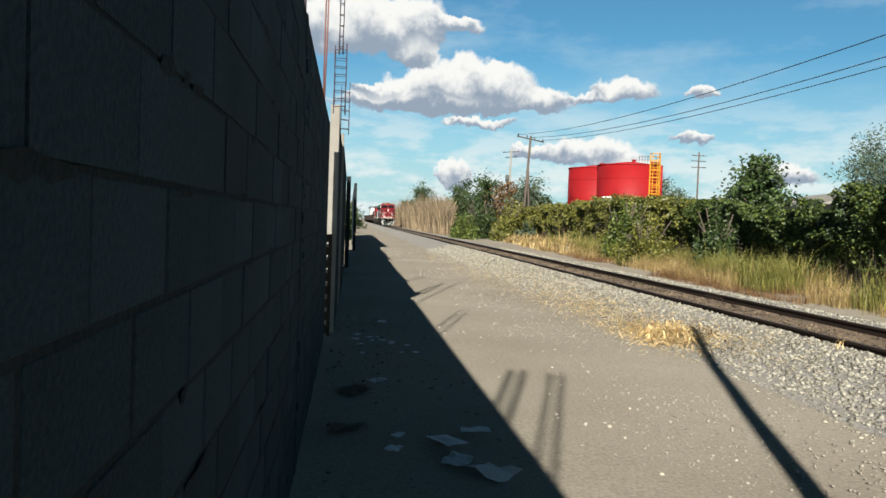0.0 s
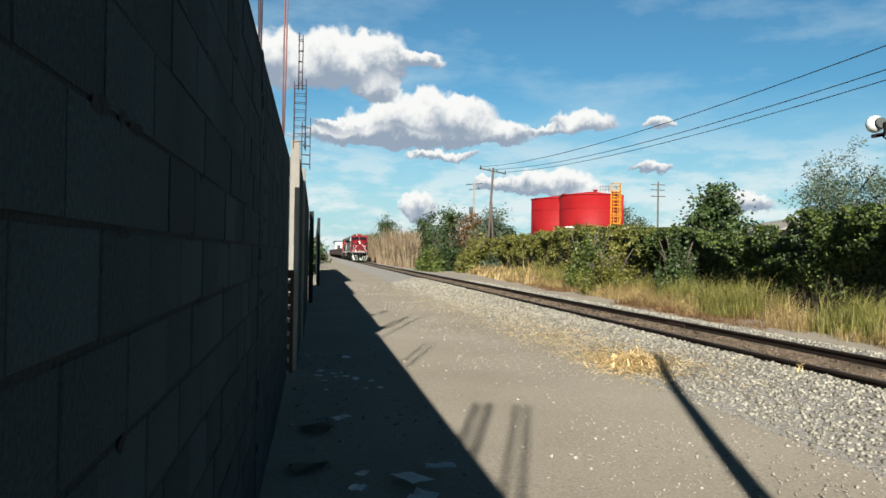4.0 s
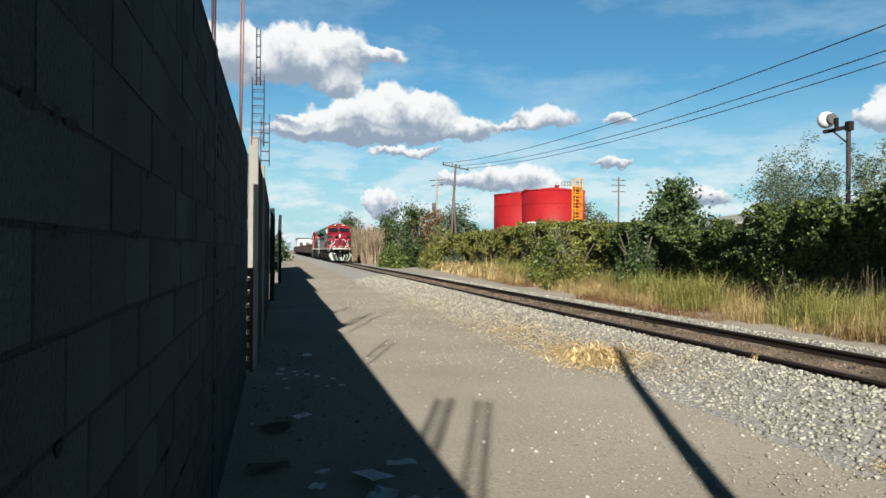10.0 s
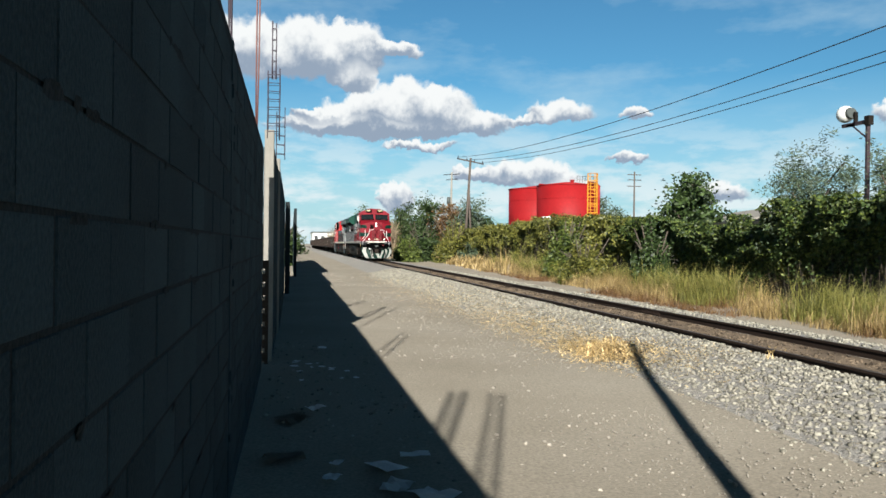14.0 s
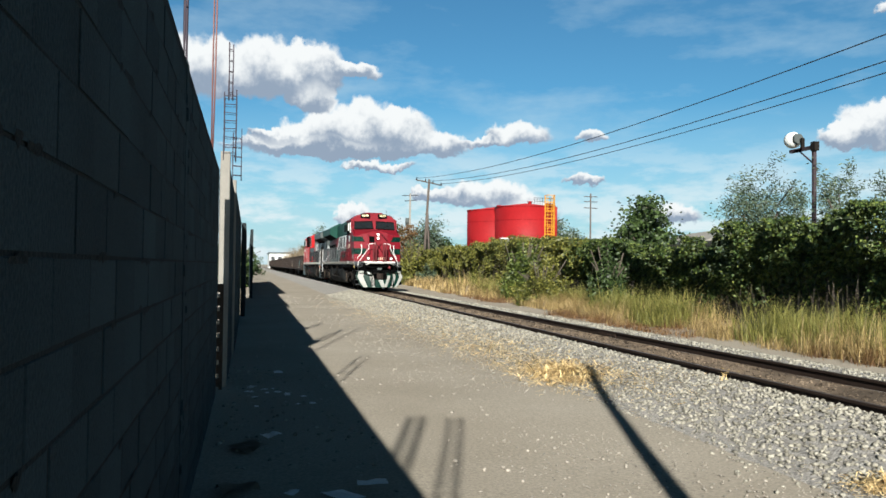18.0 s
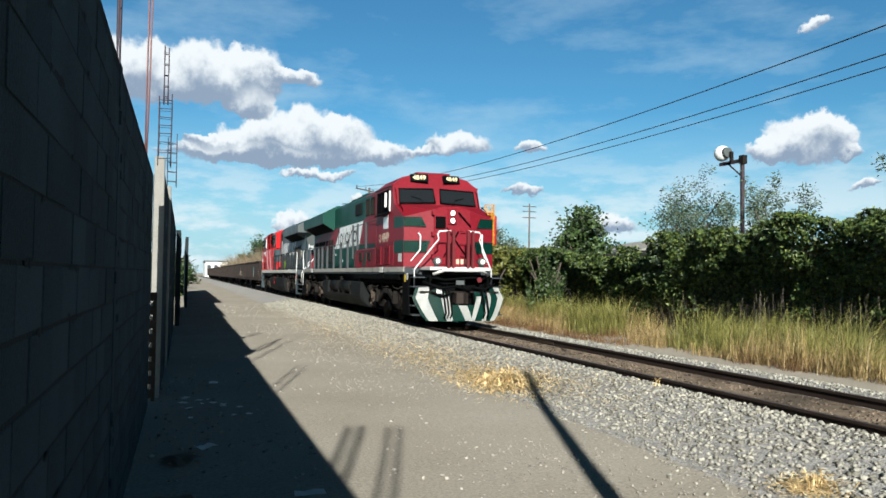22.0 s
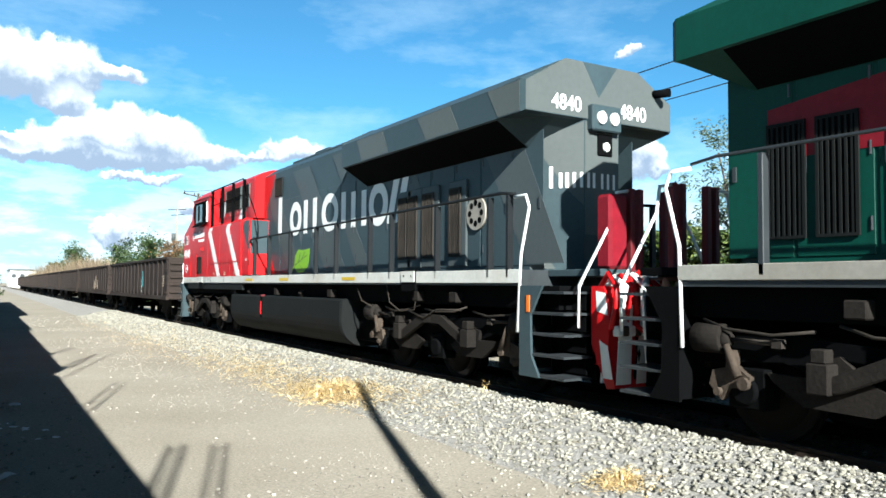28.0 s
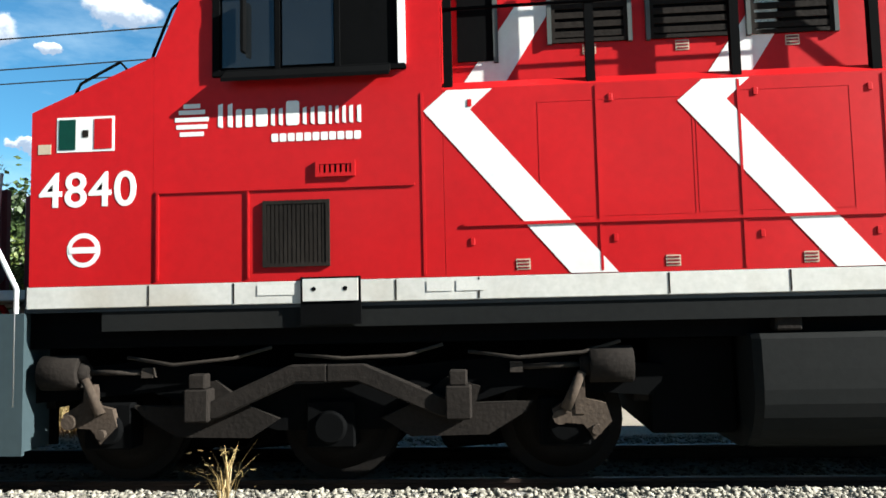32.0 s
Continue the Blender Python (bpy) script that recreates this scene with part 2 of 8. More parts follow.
# ---- materials ----
def mat(name, base, rough=0.6, metal=0.0, var=0.18, scale=3.0, fine=60.0, bump=0.15, tint=None, dirt=0.0, dirt_col=(0.12, 0.1, 0.08), spec=0.5, rnd=0.0, stretch=None):
    """Paint, stone, steel and so on: two sizes of mottling, stains, fine relief."""
    m = bpy.data.materials.new(name)
    m.use_nodes = True
    nt = m.node_tree
    N, L = nt.nodes, nt.links
    b = N["Principled BSDF"]
    b.inputs["Roughness"].default_value = rough
    b.inputs["Metallic"].default_value = metal
    b.inputs["Specular IOR Level"].default_value = spec
    tc = N.new("ShaderNodeTexCoord")
    vec = tc.outputs["Object"]
    if stretch:
        mp = N.new("ShaderNodeMapping")
        mp.inputs["Scale"].default_value = stretch
        L.new(vec, mp.inputs["Vector"])
        vec = mp.outputs["Vector"]

    def noise_at(sc, detail=5.0):
        n = N.new("ShaderNodeTexNoise")
        n.inputs["Scale"].default_value = sc
        n.inputs["Detail"].default_value = detail
        L.new(vec, n.inputs["Vector"])
        return n.outputs["Fac"]
    big, small = noise_at(scale), noise_at(fine, 3.0)
    add = N.new("ShaderNodeMath")
    add.operation = "ADD"
    L.new(big, add.inputs[0])
    L.new(small, add.inputs[1])
    val = add.outputs[0]
    if rnd:
        oi = N.new("ShaderNodeObjectInfo")
        geo = N.new("ShaderNodeNewGeometry")
        k = N.new("ShaderNodeMath")
        k.operation = "ADD"
        L.new(oi.outputs["Random"], k.inputs[0])
        L.new(geo.outputs["Random Per Island"], k.inputs[1])
        k1 = N.new("ShaderNodeMath")
        k1.operation = "FRACT"
        L.new(k.outputs[0], k1.inputs[0])
        k2 = N.new("ShaderNodeMath")
        k2.operation = "MULTIPLY_ADD"
        k2.inputs[1].default_value = rnd
        L.new(k1.outputs[0], k2.inputs[0])
        L.new(val, k2.inputs[2])
        k3 = N.new("ShaderNodeMath")
        k3.operation = "SUBTRACT"
        k3.inputs[1].default_value = rnd / 2
        L.new(k2.outputs[0], k3.inputs[0])
        val = k3.outputs[0]
    mr = N.new("ShaderNodeMapRange")
    mr.inputs["From Min"].default_value, mr.inputs["From Max"].default_value = 0.55, 1.45
    L.new(val, mr.inputs["Value"])
    mix = N.new("ShaderNodeMix")
    mix.data_type = "RGBA"
    lo = tuple(c * (1 - var) for c in base)
    hi = tuple(min(c * (1 + var), 0.95) for c in (tint or base))
    mix.inputs[6].default_value, mix.inputs[7].default_value = (*lo, 1), (*hi, 1)
    L.new(mr.outputs[0], mix.inputs[0])
    col = mix.outputs[2]
    if dirt:
        d = noise_at(scale * 0.45, 8.0)
        dr = N.new("ShaderNodeMapRange")
        dr.inputs["From Min"].default_value, dr.inputs["From Max"].default_value = 0.5, 0.72
        dr.inputs["To Max"].default_value = dirt
        L.new(d, dr.inputs["Value"])
        dm = N.new("ShaderNodeMix")
        dm.data_type = "RGBA"
        dm.inputs[7].default_value = (*dirt_col, 1)
        L.new(dr.outputs[0], dm.inputs[0])
        L.new(col, dm.inputs[6])
        col = dm.outputs[2]
    L.new(col, b.inputs["Base Color"])
    rr = N.new("ShaderNodeMapRange")
    rr.inputs["To Min"].default_value, rr.inputs["To Max"].default_value = max(rough - 0.12, 0.03), min(rough + 0.12, 1)
    L.new(big, rr.inputs["Value"])
    L.new(rr.outputs[0], b.inputs["Roughness"])
    if bump:
        bp = N.new("ShaderNodeBump")
        bp.inputs["Strength"].default_value = bump
        bp.inputs["Distance"].default_value = 0.02
        L.new(val, bp.inputs["Height"])
        L.new(bp.outputs[0], b.inputs["Normal"])
    return m


def leaf_mat(name, base, tint, trans=0.25):
    """Leaves and blades: coloured leaf by leaf, a little light shines through."""
    m = mat(name, base, rough=0.55, var=0.35, scale=0.9, fine=9.0, bump=0.0, tint=tint, rnd=1.0)
    N, L = m.node_tree.nodes, m.node_tree.links
    b, out = N["Principled BSDF"], N["Material Output"]
    col = b.inputs["Base Color"].links[0].from_socket
    t = N.new("ShaderNodeBsdfTranslucent")
    L.new(col, t.inputs["Color"])
    s = N.new("ShaderNodeMixShader")
    s.inputs[0].default_value = trans
    L.new(b.outputs[0], s.inputs[1])
    L.new(t.outputs[0], s.inputs[2])
    L.new(s.outputs[0], out.inputs["Surface"])
    return m


def glow_mat(name, col, strength):
    m = bpy.data.materials.new(name)
    m.use_nodes = True
    b = m.node_tree.nodes["Principled BSDF"]
    b.inputs["Base Color"].default_value = (*col, 1)
    b.inputs["Emission Color"].default_value = (*col, 1)
    b.inputs["Emission Strength"].default_value = strength
    return m


def glass_mat(name, tint=(0.03, 0.04, 0.045)):
    m = bpy.data.materials.new(name)
    m.use_nodes = True
    b = m.node_tree.nodes["Principled BSDF"]
    b.inputs["Base Color"].default_value = (*tint, 1)
    b.inputs["Roughness"].default_value = 0.05
    b.inputs["Transmission Weight"].default_value = 0.35
    b.inputs["Coat Weight"].default_value = 0.2
    return m


M_RED = mat("red_paint", (0.37, 0.0065, 0.0085), spec=0.16, rough=0.42, var=0.13, scale=0.8, fine=14, bump=0.02, dirt=0.22, dirt_col=(0.125, 0.01875, 0.01875))
M_DKRED = mat("dull_dark_red_paint", (0.08125, 0.005, 0.0075), rough=0.6, spec=0.3, var=0.2, scale=2, fine=20, bump=0.03)
M_TEXT_Y = mat("pale_yellow_figures", (0.62, 0.53, 0.3), rough=0.5, var=0.06, scale=3, fine=30, bump=0.0)
M_MAROON = mat("weathered_red_paint", (0.1406, 0.00625, 0.0125), spec=0.16, rough=0.5, var=0.26, scale=0.8, fine=12, bump=0.03, dirt=0.6, dirt_col=(0.0625, 0.0075, 0.01125))
M_GREEN = mat("green_paint", (0.0025, 0.03625, 0.025), spec=0.16, rough=0.5, var=0.22, scale=0.8, fine=14, bump=0.03, dirt=0.3, dirt_col=(0.0125, 0.0375, 0.02812))
M_GREY = mat("slate_grey_paint", (0.03125, 0.0475, 0.05375), spec=0.16, rough=0.45, var=0.14, scale=0.8, fine=14, bump=0.03, dirt=0.25, dirt_col=(0.01875, 0.025, 0.03125))
M_LGREY = mat("light_grey_paint", (0.066, 0.075, 0.073), spec=0.16, rough=0.45, var=0.1, scale=0.8, fine=14, bump=0.02, dirt=0.25, dirt_col=(0.045, 0.05, 0.05))
M_MGREY = mat("mid_grey_paint", (0.05, 0.06, 0.062), spec=0.16, rough=0.45, var=0.12, scale=0.8, fine=14, bump=0.02, dirt=0.2, dirt_col=(0.036, 0.043, 0.046))
M_WHITE = mat("white_paint", (0.6, 0.61, 0.59), rough=0.5, var=0.08, scale=1.6, fine=20, bump=0.03, dirt=0.35, dirt_col=(0.42, 0.38, 0.32))
M_SILL = mat("grimy_white_paint", (0.44, 0.44, 0.41), rough=0.55, var=0.16, scale=1.4, fine=20, bump=0.04, dirt=0.7, dirt_col=(0.28, 0.23, 0.16))
# black paint, set deeper so it also stands for shade under the stock
M_BLACK = mat("black_paint_and_shade", (0.0022, 0.0024, 0.0026), rough=0.85, spec=0.03, var=0.3, scale=2, fine=20, bump=0.05)
M_DGREY = mat("dark_grey_railing_paint", (0.01875, 0.0225, 0.025), rough=0.5, var=0.25, scale=3, fine=30, bump=0.04)
M_POST = mat("black_railing_paint", (0.0065, 0.008, 0.0092), rough=0.55, spec=0.2, var=0.3, scale=3, fine=30, bump=0.05)
M_DUST = mat("dust_coated_steel", (0.027, 0.0225, 0.0185), rough=0.85, spec=0.15, var=0.4, scale=3, fine=26, bump=0.2, dirt=0.6, dirt_col=(0.012, 0.0105, 0.009))
M_SILLD = mat("soiled_cream_paint", (0.2625, 0.2562, 0.225), rough=0.6, var=0.2, scale=0.8, fine=18, bump=0.04, dirt=0.8, dirt_col=(0.1, 0.06875, 0.04687))
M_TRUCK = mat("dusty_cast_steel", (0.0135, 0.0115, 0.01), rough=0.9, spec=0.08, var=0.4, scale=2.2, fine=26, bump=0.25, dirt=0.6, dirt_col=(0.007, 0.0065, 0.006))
M_GEAR = mat("rusty_brake_gear", (0.05, 0.038, 0.029), rough=0.85, spec=0.12, var=0.45, scale=4, fine=30, bump=0.25, dirt=0.5, dirt_col=(0.02, 0.016, 0.013))
M_TANK = mat("dark_tank_steel", (0.0075, 0.0085, 0.0085), rough=0.75, spec=0.08, var=0.25, scale=1.2, fine=18, bump=0.06, dirt=0.5, dirt_col=(0.0125, 0.012, 0.011))
M_RUST = mat("rusty_brown_steel", (0.0195, 0.0145, 0.0125), rough=0.8, spec=0.15, var=0.4, scale=1.1, fine=18, bump=0.2, tint=(0.028, 0.0205, 0.017), dirt=0.5, dirt_col=(0.011, 0.0085, 0.0075))
M_RAIL = mat("rail_steel", (0.022, 0.0145, 0.011), rough=0.75, spec=0.15, var=0.4, scale=4, fine=60, bump=0.2)
M_RAILTOP = mat("worn_rail_head", (0.07, 0.056, 0.047), rough=0.5, metal=0.4, var=0.2, scale=3, fine=50, bump=0.05, stretch=(8, 0.4, 8))
M_TIE = mat("weathered_sleeper_wood", (0.034, 0.025, 0.019), rough=0.9, spec=0.15, var=0.45, scale=3, fine=30, bump=0.5, stretch=(0.6, 4, 4), rnd=0.4)
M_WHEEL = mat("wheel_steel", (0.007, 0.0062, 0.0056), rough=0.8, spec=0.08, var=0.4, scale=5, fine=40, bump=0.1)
# block and mortar tones hold the wall's shade: darker, bluer than real concrete
M_BLOCK = mat("shade_toned_concrete_block", (0.026, 0.042, 0.05), rough=0.97, spec=0.05, var=0.36, scale=1.6, fine=75, bump=0.6, rnd=0.4, dirt=0.45, dirt_col=(0.02, 0.025, 0.028))
M_MORTAR = mat("shade_toned_mortar", (0.02, 0.025, 0.027), rough=0.97, spec=0.05, var=0.35, scale=6, fine=50, bump=0.7)
M_CONC = mat("raw_concrete", (0.1937, 0.1844, 0.1625), rough=0.92, var=0.2, scale=2.5, fine=45, bump=0.4, dirt=0.3, dirt_col=(0.1375, 0.125, 0.1062))
# boundary wall tone takes in the shade and dark vines over it
M_WALLD = mat("shade_dark_concrete", (0.05, 0.05, 0.042), rough=0.95, spec=0.1, var=0.4, scale=0.9, fine=30, bump=0.4, dirt=0.7, dirt_col=(0.016, 0.02, 0.011))
M_REBAR = mat("rebar_steel", (0.045, 0.035, 0.045), rough=0.7, metal=0.2, spec=0.2, var=0.3, scale=8, fine=90, bump=0.3)
M_PIPE = mat("rust_red_pipe", (0.125, 0.04687, 0.0375), rough=0.6, var=0.2, scale=3, fine=40, bump=0.1)
M_TANKRED = mat("bright_red_tank_paint", (0.215, 0.0075, 0.0095), spec=0.16, rough=0.6, var=0.2, scale=0.5, fine=4, bump=0.02, dirt=0.4, dirt_col=(0.13, 0.008, 0.01))
M_YELLOW = mat("yellow_ladder_paint", (0.4688, 0.2125, 0.009375), rough=0.5, var=0.12, scale=1, fine=10, bump=0.02)
M_WOOD = mat("grey_pole_wood", (0.06875, 0.05625, 0.04687), rough=0.9, var=0.3, scale=1.5, fine=20, bump=0.3, stretch=(4, 4, 0.4))
M_WIRE = mat("cable", (0.0125, 0.0125, 0.01375), rough=0.6, var=0.2, bump=0.0)
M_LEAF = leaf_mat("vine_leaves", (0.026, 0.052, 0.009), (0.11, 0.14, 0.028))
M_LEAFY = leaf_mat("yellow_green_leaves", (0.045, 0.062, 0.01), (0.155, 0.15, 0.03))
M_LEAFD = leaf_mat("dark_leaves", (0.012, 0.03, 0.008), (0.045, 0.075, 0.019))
M_LEAFG = leaf_mat("grey_green_leaves", (0.0375, 0.0625, 0.03437), (0.08125, 0.1125, 0.06875))
M_GRASS = leaf_mat("green_grass", (0.1, 0.115, 0.021), (0.26, 0.245, 0.07), 0.35)
M_DRY = leaf_mat("dry_grass", (0.19, 0.128, 0.046), (0.35, 0.26, 0.115), 0.3)
M_RUSSET = leaf_mat("russet_weeds", (0.1, 0.04687, 0.01875), (0.1625, 0.09375, 0.0375), 0.3)
M_STRAW = mat("straw", (0.42, 0.29, 0.12), rough=0.7, var=0.25, scale=2, fine=20, bump=0.0, tint=(0.68, 0.52, 0.27), rnd=1.2)
M_REED = leaf_mat("dry_reed", (0.115, 0.08, 0.05), (0.26, 0.2, 0.125), 0.3)
M_MAST = mat("purple_brown_steel", (0.03125, 0.01875, 0.02188), rough=0.6, var=0.25, scale=3, fine=30, bump=0.08)
M_BARK = mat("bark", (0.0625, 0.05, 0.0375), rough=0.9, var=0.3, scale=3, fine=25, bump=0.4)
M_STONE = mat("ballast_stone", (0.138, 0.13, 0.105), rough=0.92, spec=0.2, var=0.3, scale=12, fine=60, bump=0.3, tint=(0.25, 0.238, 0.198), rnd=0.8)
M_FOUL = mat("oil_fouled_ballast", (0.042, 0.031, 0.022), rough=0.95, spec=0.15, var=0.5, scale=1.5, fine=30, bump=0.8, tint=(0.115, 0.088, 0.062), rnd=1.0, dirt=0.6, dirt_col=(0.026, 0.021, 0.017))
M_PEBBLE = mat("pale_pebble", (0.2625, 0.2375, 0.2), rough=0.9, var=0.3, scale=12, fine=60, bump=0.2, rnd=0.8)
M_GRIT = mat("earthy_grit", (0.2125, 0.1937, 0.1625), rough=0.95, var=0.35, scale=12, fine=60, bump=0.2, rnd=1.0)
M_PAPER = mat("litter_paper", (0.8, 0.81, 0.8), rough=0.7, var=0.2, scale=8, fine=50, bump=0.2, rnd=0.5)
M_CARD = mat("cardboard", (0.1875, 0.15, 0.1125), rough=0.85, var=0.2, scale=8, fine=50, bump=0.2)
M_TEXT_W = mat("white_lettering", (0.62, 0.62, 0.6), rough=0.5, var=0.06, scale=3, fine=30, bump=0.0)
M_TEXT_C = mat("cream_lettering", (0.3875, 0.3125, 0.225), rough=0.5, var=0.1, scale=3, fine=30, bump=0.0)
M_LIME = mat("lime_green_paint", (0.1562, 0.325, 0.0125), rough=0.5, var=0.12, scale=1.5, fine=20, bump=0.0)
M_YSTRIPE = mat("yellow_reflector", (0.45, 0.3125, 0.01875), rough=0.4, var=0.1, bump=0.0)
M_ORANGE = mat("orange_plate", (0.5312, 0.125, 0.0125), rough=0.5, var=0.1, bump=0.0)
M_GLASS = glass_mat("cab_glass", (0.015, 0.018, 0.02))
M_LENS = mat("lamp_lens", (0.5, 0.5, 0.47), rough=0.2, var=0.1, bump=0.0)
M_HEAD = glow_mat("lit_headlamp", (1.0, 0.95, 0.85), 0.8)
M_DITCH = glow_mat("lit_ditch_lamp", (1.0, 0.93, 0.82), 0.3)

# ---- ground, track and ballast ----
def bed_height(x):
    """Height of the ground across the track: yard, ballast shoulder, track bed, verge."""
    pts = ((-4000, 0), (4.3, 0), (4.9, 0.06), (5.75, 0.26), (6.0, 0.3), (6.4, 0.29), (6.62, 0.18), (8.35, 0.18), (8.6, 0.25), (9.1, 0.24), (10.6, 0.02), (12.0, 0.0), (4000, 0))
    for (a, za), (b, zb) in zip(pts, pts[1:]):
        if a <= x <= b:
            return za + (zb - za) * (x - a) / (b - a)
    return 0.0


def sheet(xs, ys, height, extra=None):
    bm = bmesh.new()
    grid = [[bm.verts.new((x, y, height(x, y))) for y in ys] for x in xs]
    for a, b in zip(grid, grid[1:]):
        for i in range(len(ys) - 1):
            bm.faces.new((a[i], b[i], b[i + 1], a[i + 1])).smooth = True
    return bm


def ground_mat():
    m = bpy.data.materials.new("dusty_yard_earth")
    m.use_nodes = True
    N, L = m.node_tree.nodes, m.node_tree.links
    b = N["Principled BSDF"]
    b.inputs["Roughness"].default_value = 0.95
    b.inputs["Specular IOR Level"].default_value = 0.2
    tc = N.new("ShaderNodeTexCoord")

    def nz(scale, detail=6.0):
        n = N.new("ShaderNodeTexNoise")
        n.inputs["Scale"].default_value, n.inputs["Detail"].default_value = scale, detail
        L.new(tc.outputs["Object"], n.inputs["Vector"])
        return n.outputs["Fac"]

    def ramp(src, stops):
        r = N.new("ShaderNodeValToRGB")
        e = r.color_ramp.elements
        e[0].position, e[0].color = stops[0][0], (*stops[0][1], 1)
        e[1].position, e[1].color = stops[-1][0], (*stops[-1][1], 1)
        for p, c in stops[1:-1]:
            k = e.new(p)
            k.color = (*c, 1)
        L.new(src, r.inputs[0])
        return r.outputs[0]
    base = ramp(nz(0.35), ((0.3, (0.236, 0.208, 0.164)), (0.5, (0.272, 0.243, 0.196)), (0.72, (0.306, 0.276, 0.226))))
    fine = ramp(nz(38, 4), ((0.3, (0.72, 0.72, 0.72)), (0.7, (1.12, 1.12, 1.12))))
    mul = N.new("ShaderNodeMix")
    mul.data_type, mul.blend_type = "RGBA", "MULTIPLY"
    mul.inputs[0].default_value = 1
    L.new(base, mul.inputs[6])
    L.new(fine, mul.inputs[7])
    vor = N.new("ShaderNodeTexVoronoi")
    vor.inputs["Scale"].default_value = 26
    L.new(tc.outputs["Object"], vor.inputs["Vector"])
    spot = ramp(vor.outputs["Distance"], ((0.06, (1, 1, 1)), (0.16, (0, 0, 0))))
    keep = ramp(nz(3.2, 2), ((0.5, (0, 0, 0)), (0.66, (1, 1, 1))))
    both = N.new("ShaderNodeMix")
    both.data_type, both.blend_type = "RGBA", "MULTIPLY"
    both.inputs[0].default_value = 1
    L.new(spot, both.inputs[6])
    L.new(keep, both.inputs[7])
    peb = N.new("ShaderNodeMix")
    peb.data_type = "RGBA"
    L.new(both.outputs[2], peb.inputs[0])
    L.new(mul.outputs[2], peb.inputs[6])
    peb.inputs[7].default_value = (0.34, 0.32, 0.28, 1)
    L.new(peb.outputs[2], b.inputs["Base Color"])
    bp = N.new("ShaderNodeBump")
    bp.inputs["Strength"].default_value, bp.inputs["Distance"].default_value = 0.35, 0.02
    L.new(nz(22, 6), bp.inputs["Height"])
    L.new(bp.outputs[0], b.inputs["Normal"])
    return m


def build_ground():
    def h(x, y):
        z = bed_height(x)
        if abs(x) < 30 and -20 < y < 120:
            z += 0.035 * (noise.noise(Vector((x * 0.35, y * 0.25, 0))) + 0.4 * noise.noise(Vector((x * 1.7, y * 1.4, 3)))) * (0.25 if 4.3 < x < 10 else 1)
        return z - (0.08 if 4.6 < x < 9.6 else 0)
    xs = [-4000, -800, -200, -60, -20, -8, -4, -2, -1] + [i * 0.5 - 0.5 for i in range(30)] + [14.5, 16, 20, 30, 60, 200, 800, 4000]
    ys = [-4000, -600, -100, -40, -20, -10, -5] + [i * 0.6 - 2 for i in range(70)] + [42, 46, 50, 60, 75, 90, 120, 200, 400, 900, 4000]
    one_mesh("ground", sheet(xs, ys, h), ground_mat(), "dusty pale earth yard beside the railway track", "ground", kind="structure")
    bx = [4.35, 4.6, 4.9, 5.2, 5.5, 5.75, 5.9, 6.0, 6.2, 6.4, 6.5, 6.62, 6.9, 7.2, 7.5, 7.8, 8.1, 8.35, 8.5, 8.6, 8.8, 9.1, 9.3, 9.8, 10.2, 10.6]
    by = [-60, -20, -8] + [i * 0.5 - 4 for i in range(100)] + [47, 50, 56, 64, 80, 110, 160, 240, 420]
    gravel = mat("gravel_bed", (0.12, 0.116, 0.108), rough=0.95, var=0.5, scale=14, fine=45, bump=1.0, tint=(0.26, 0.25, 0.23), dirt=0.35, dirt_col=(0.2, 0.17, 0.125))
    bed = one_mesh("ballast_bed", sheet(bx, by, lambda x, y: bed_height(x) + 0.012 * noise.noise(Vector((x * 3, y * 3, 1))) + (0.0 if 4.5 < x < 10.3 else -0.03)), gravel, "grey crushed stone ballast bed under the track", "ballast", kind="structure")
    strip = sheet([6.76 + 0.2 * i for i in range(8)], by, lambda x, y: bed_height(x) + 0.012 * noise.noise(Vector((x * 3, y * 3, 1))) + 0.008)
    part("fouled_strip", strip, M_FOUL, bed, "dark oily ballast between the rails")
    return bed


def rail_outline():
    half = ((0.036, 0.0), (0.036, -0.03), (0.009, -0.045), (0.009, -0.135), (0.065, -0.155), (0.065, -0.17))
    return [(a, b) for a, b in half] + [(-a, b) for a, b in half[::-1]]


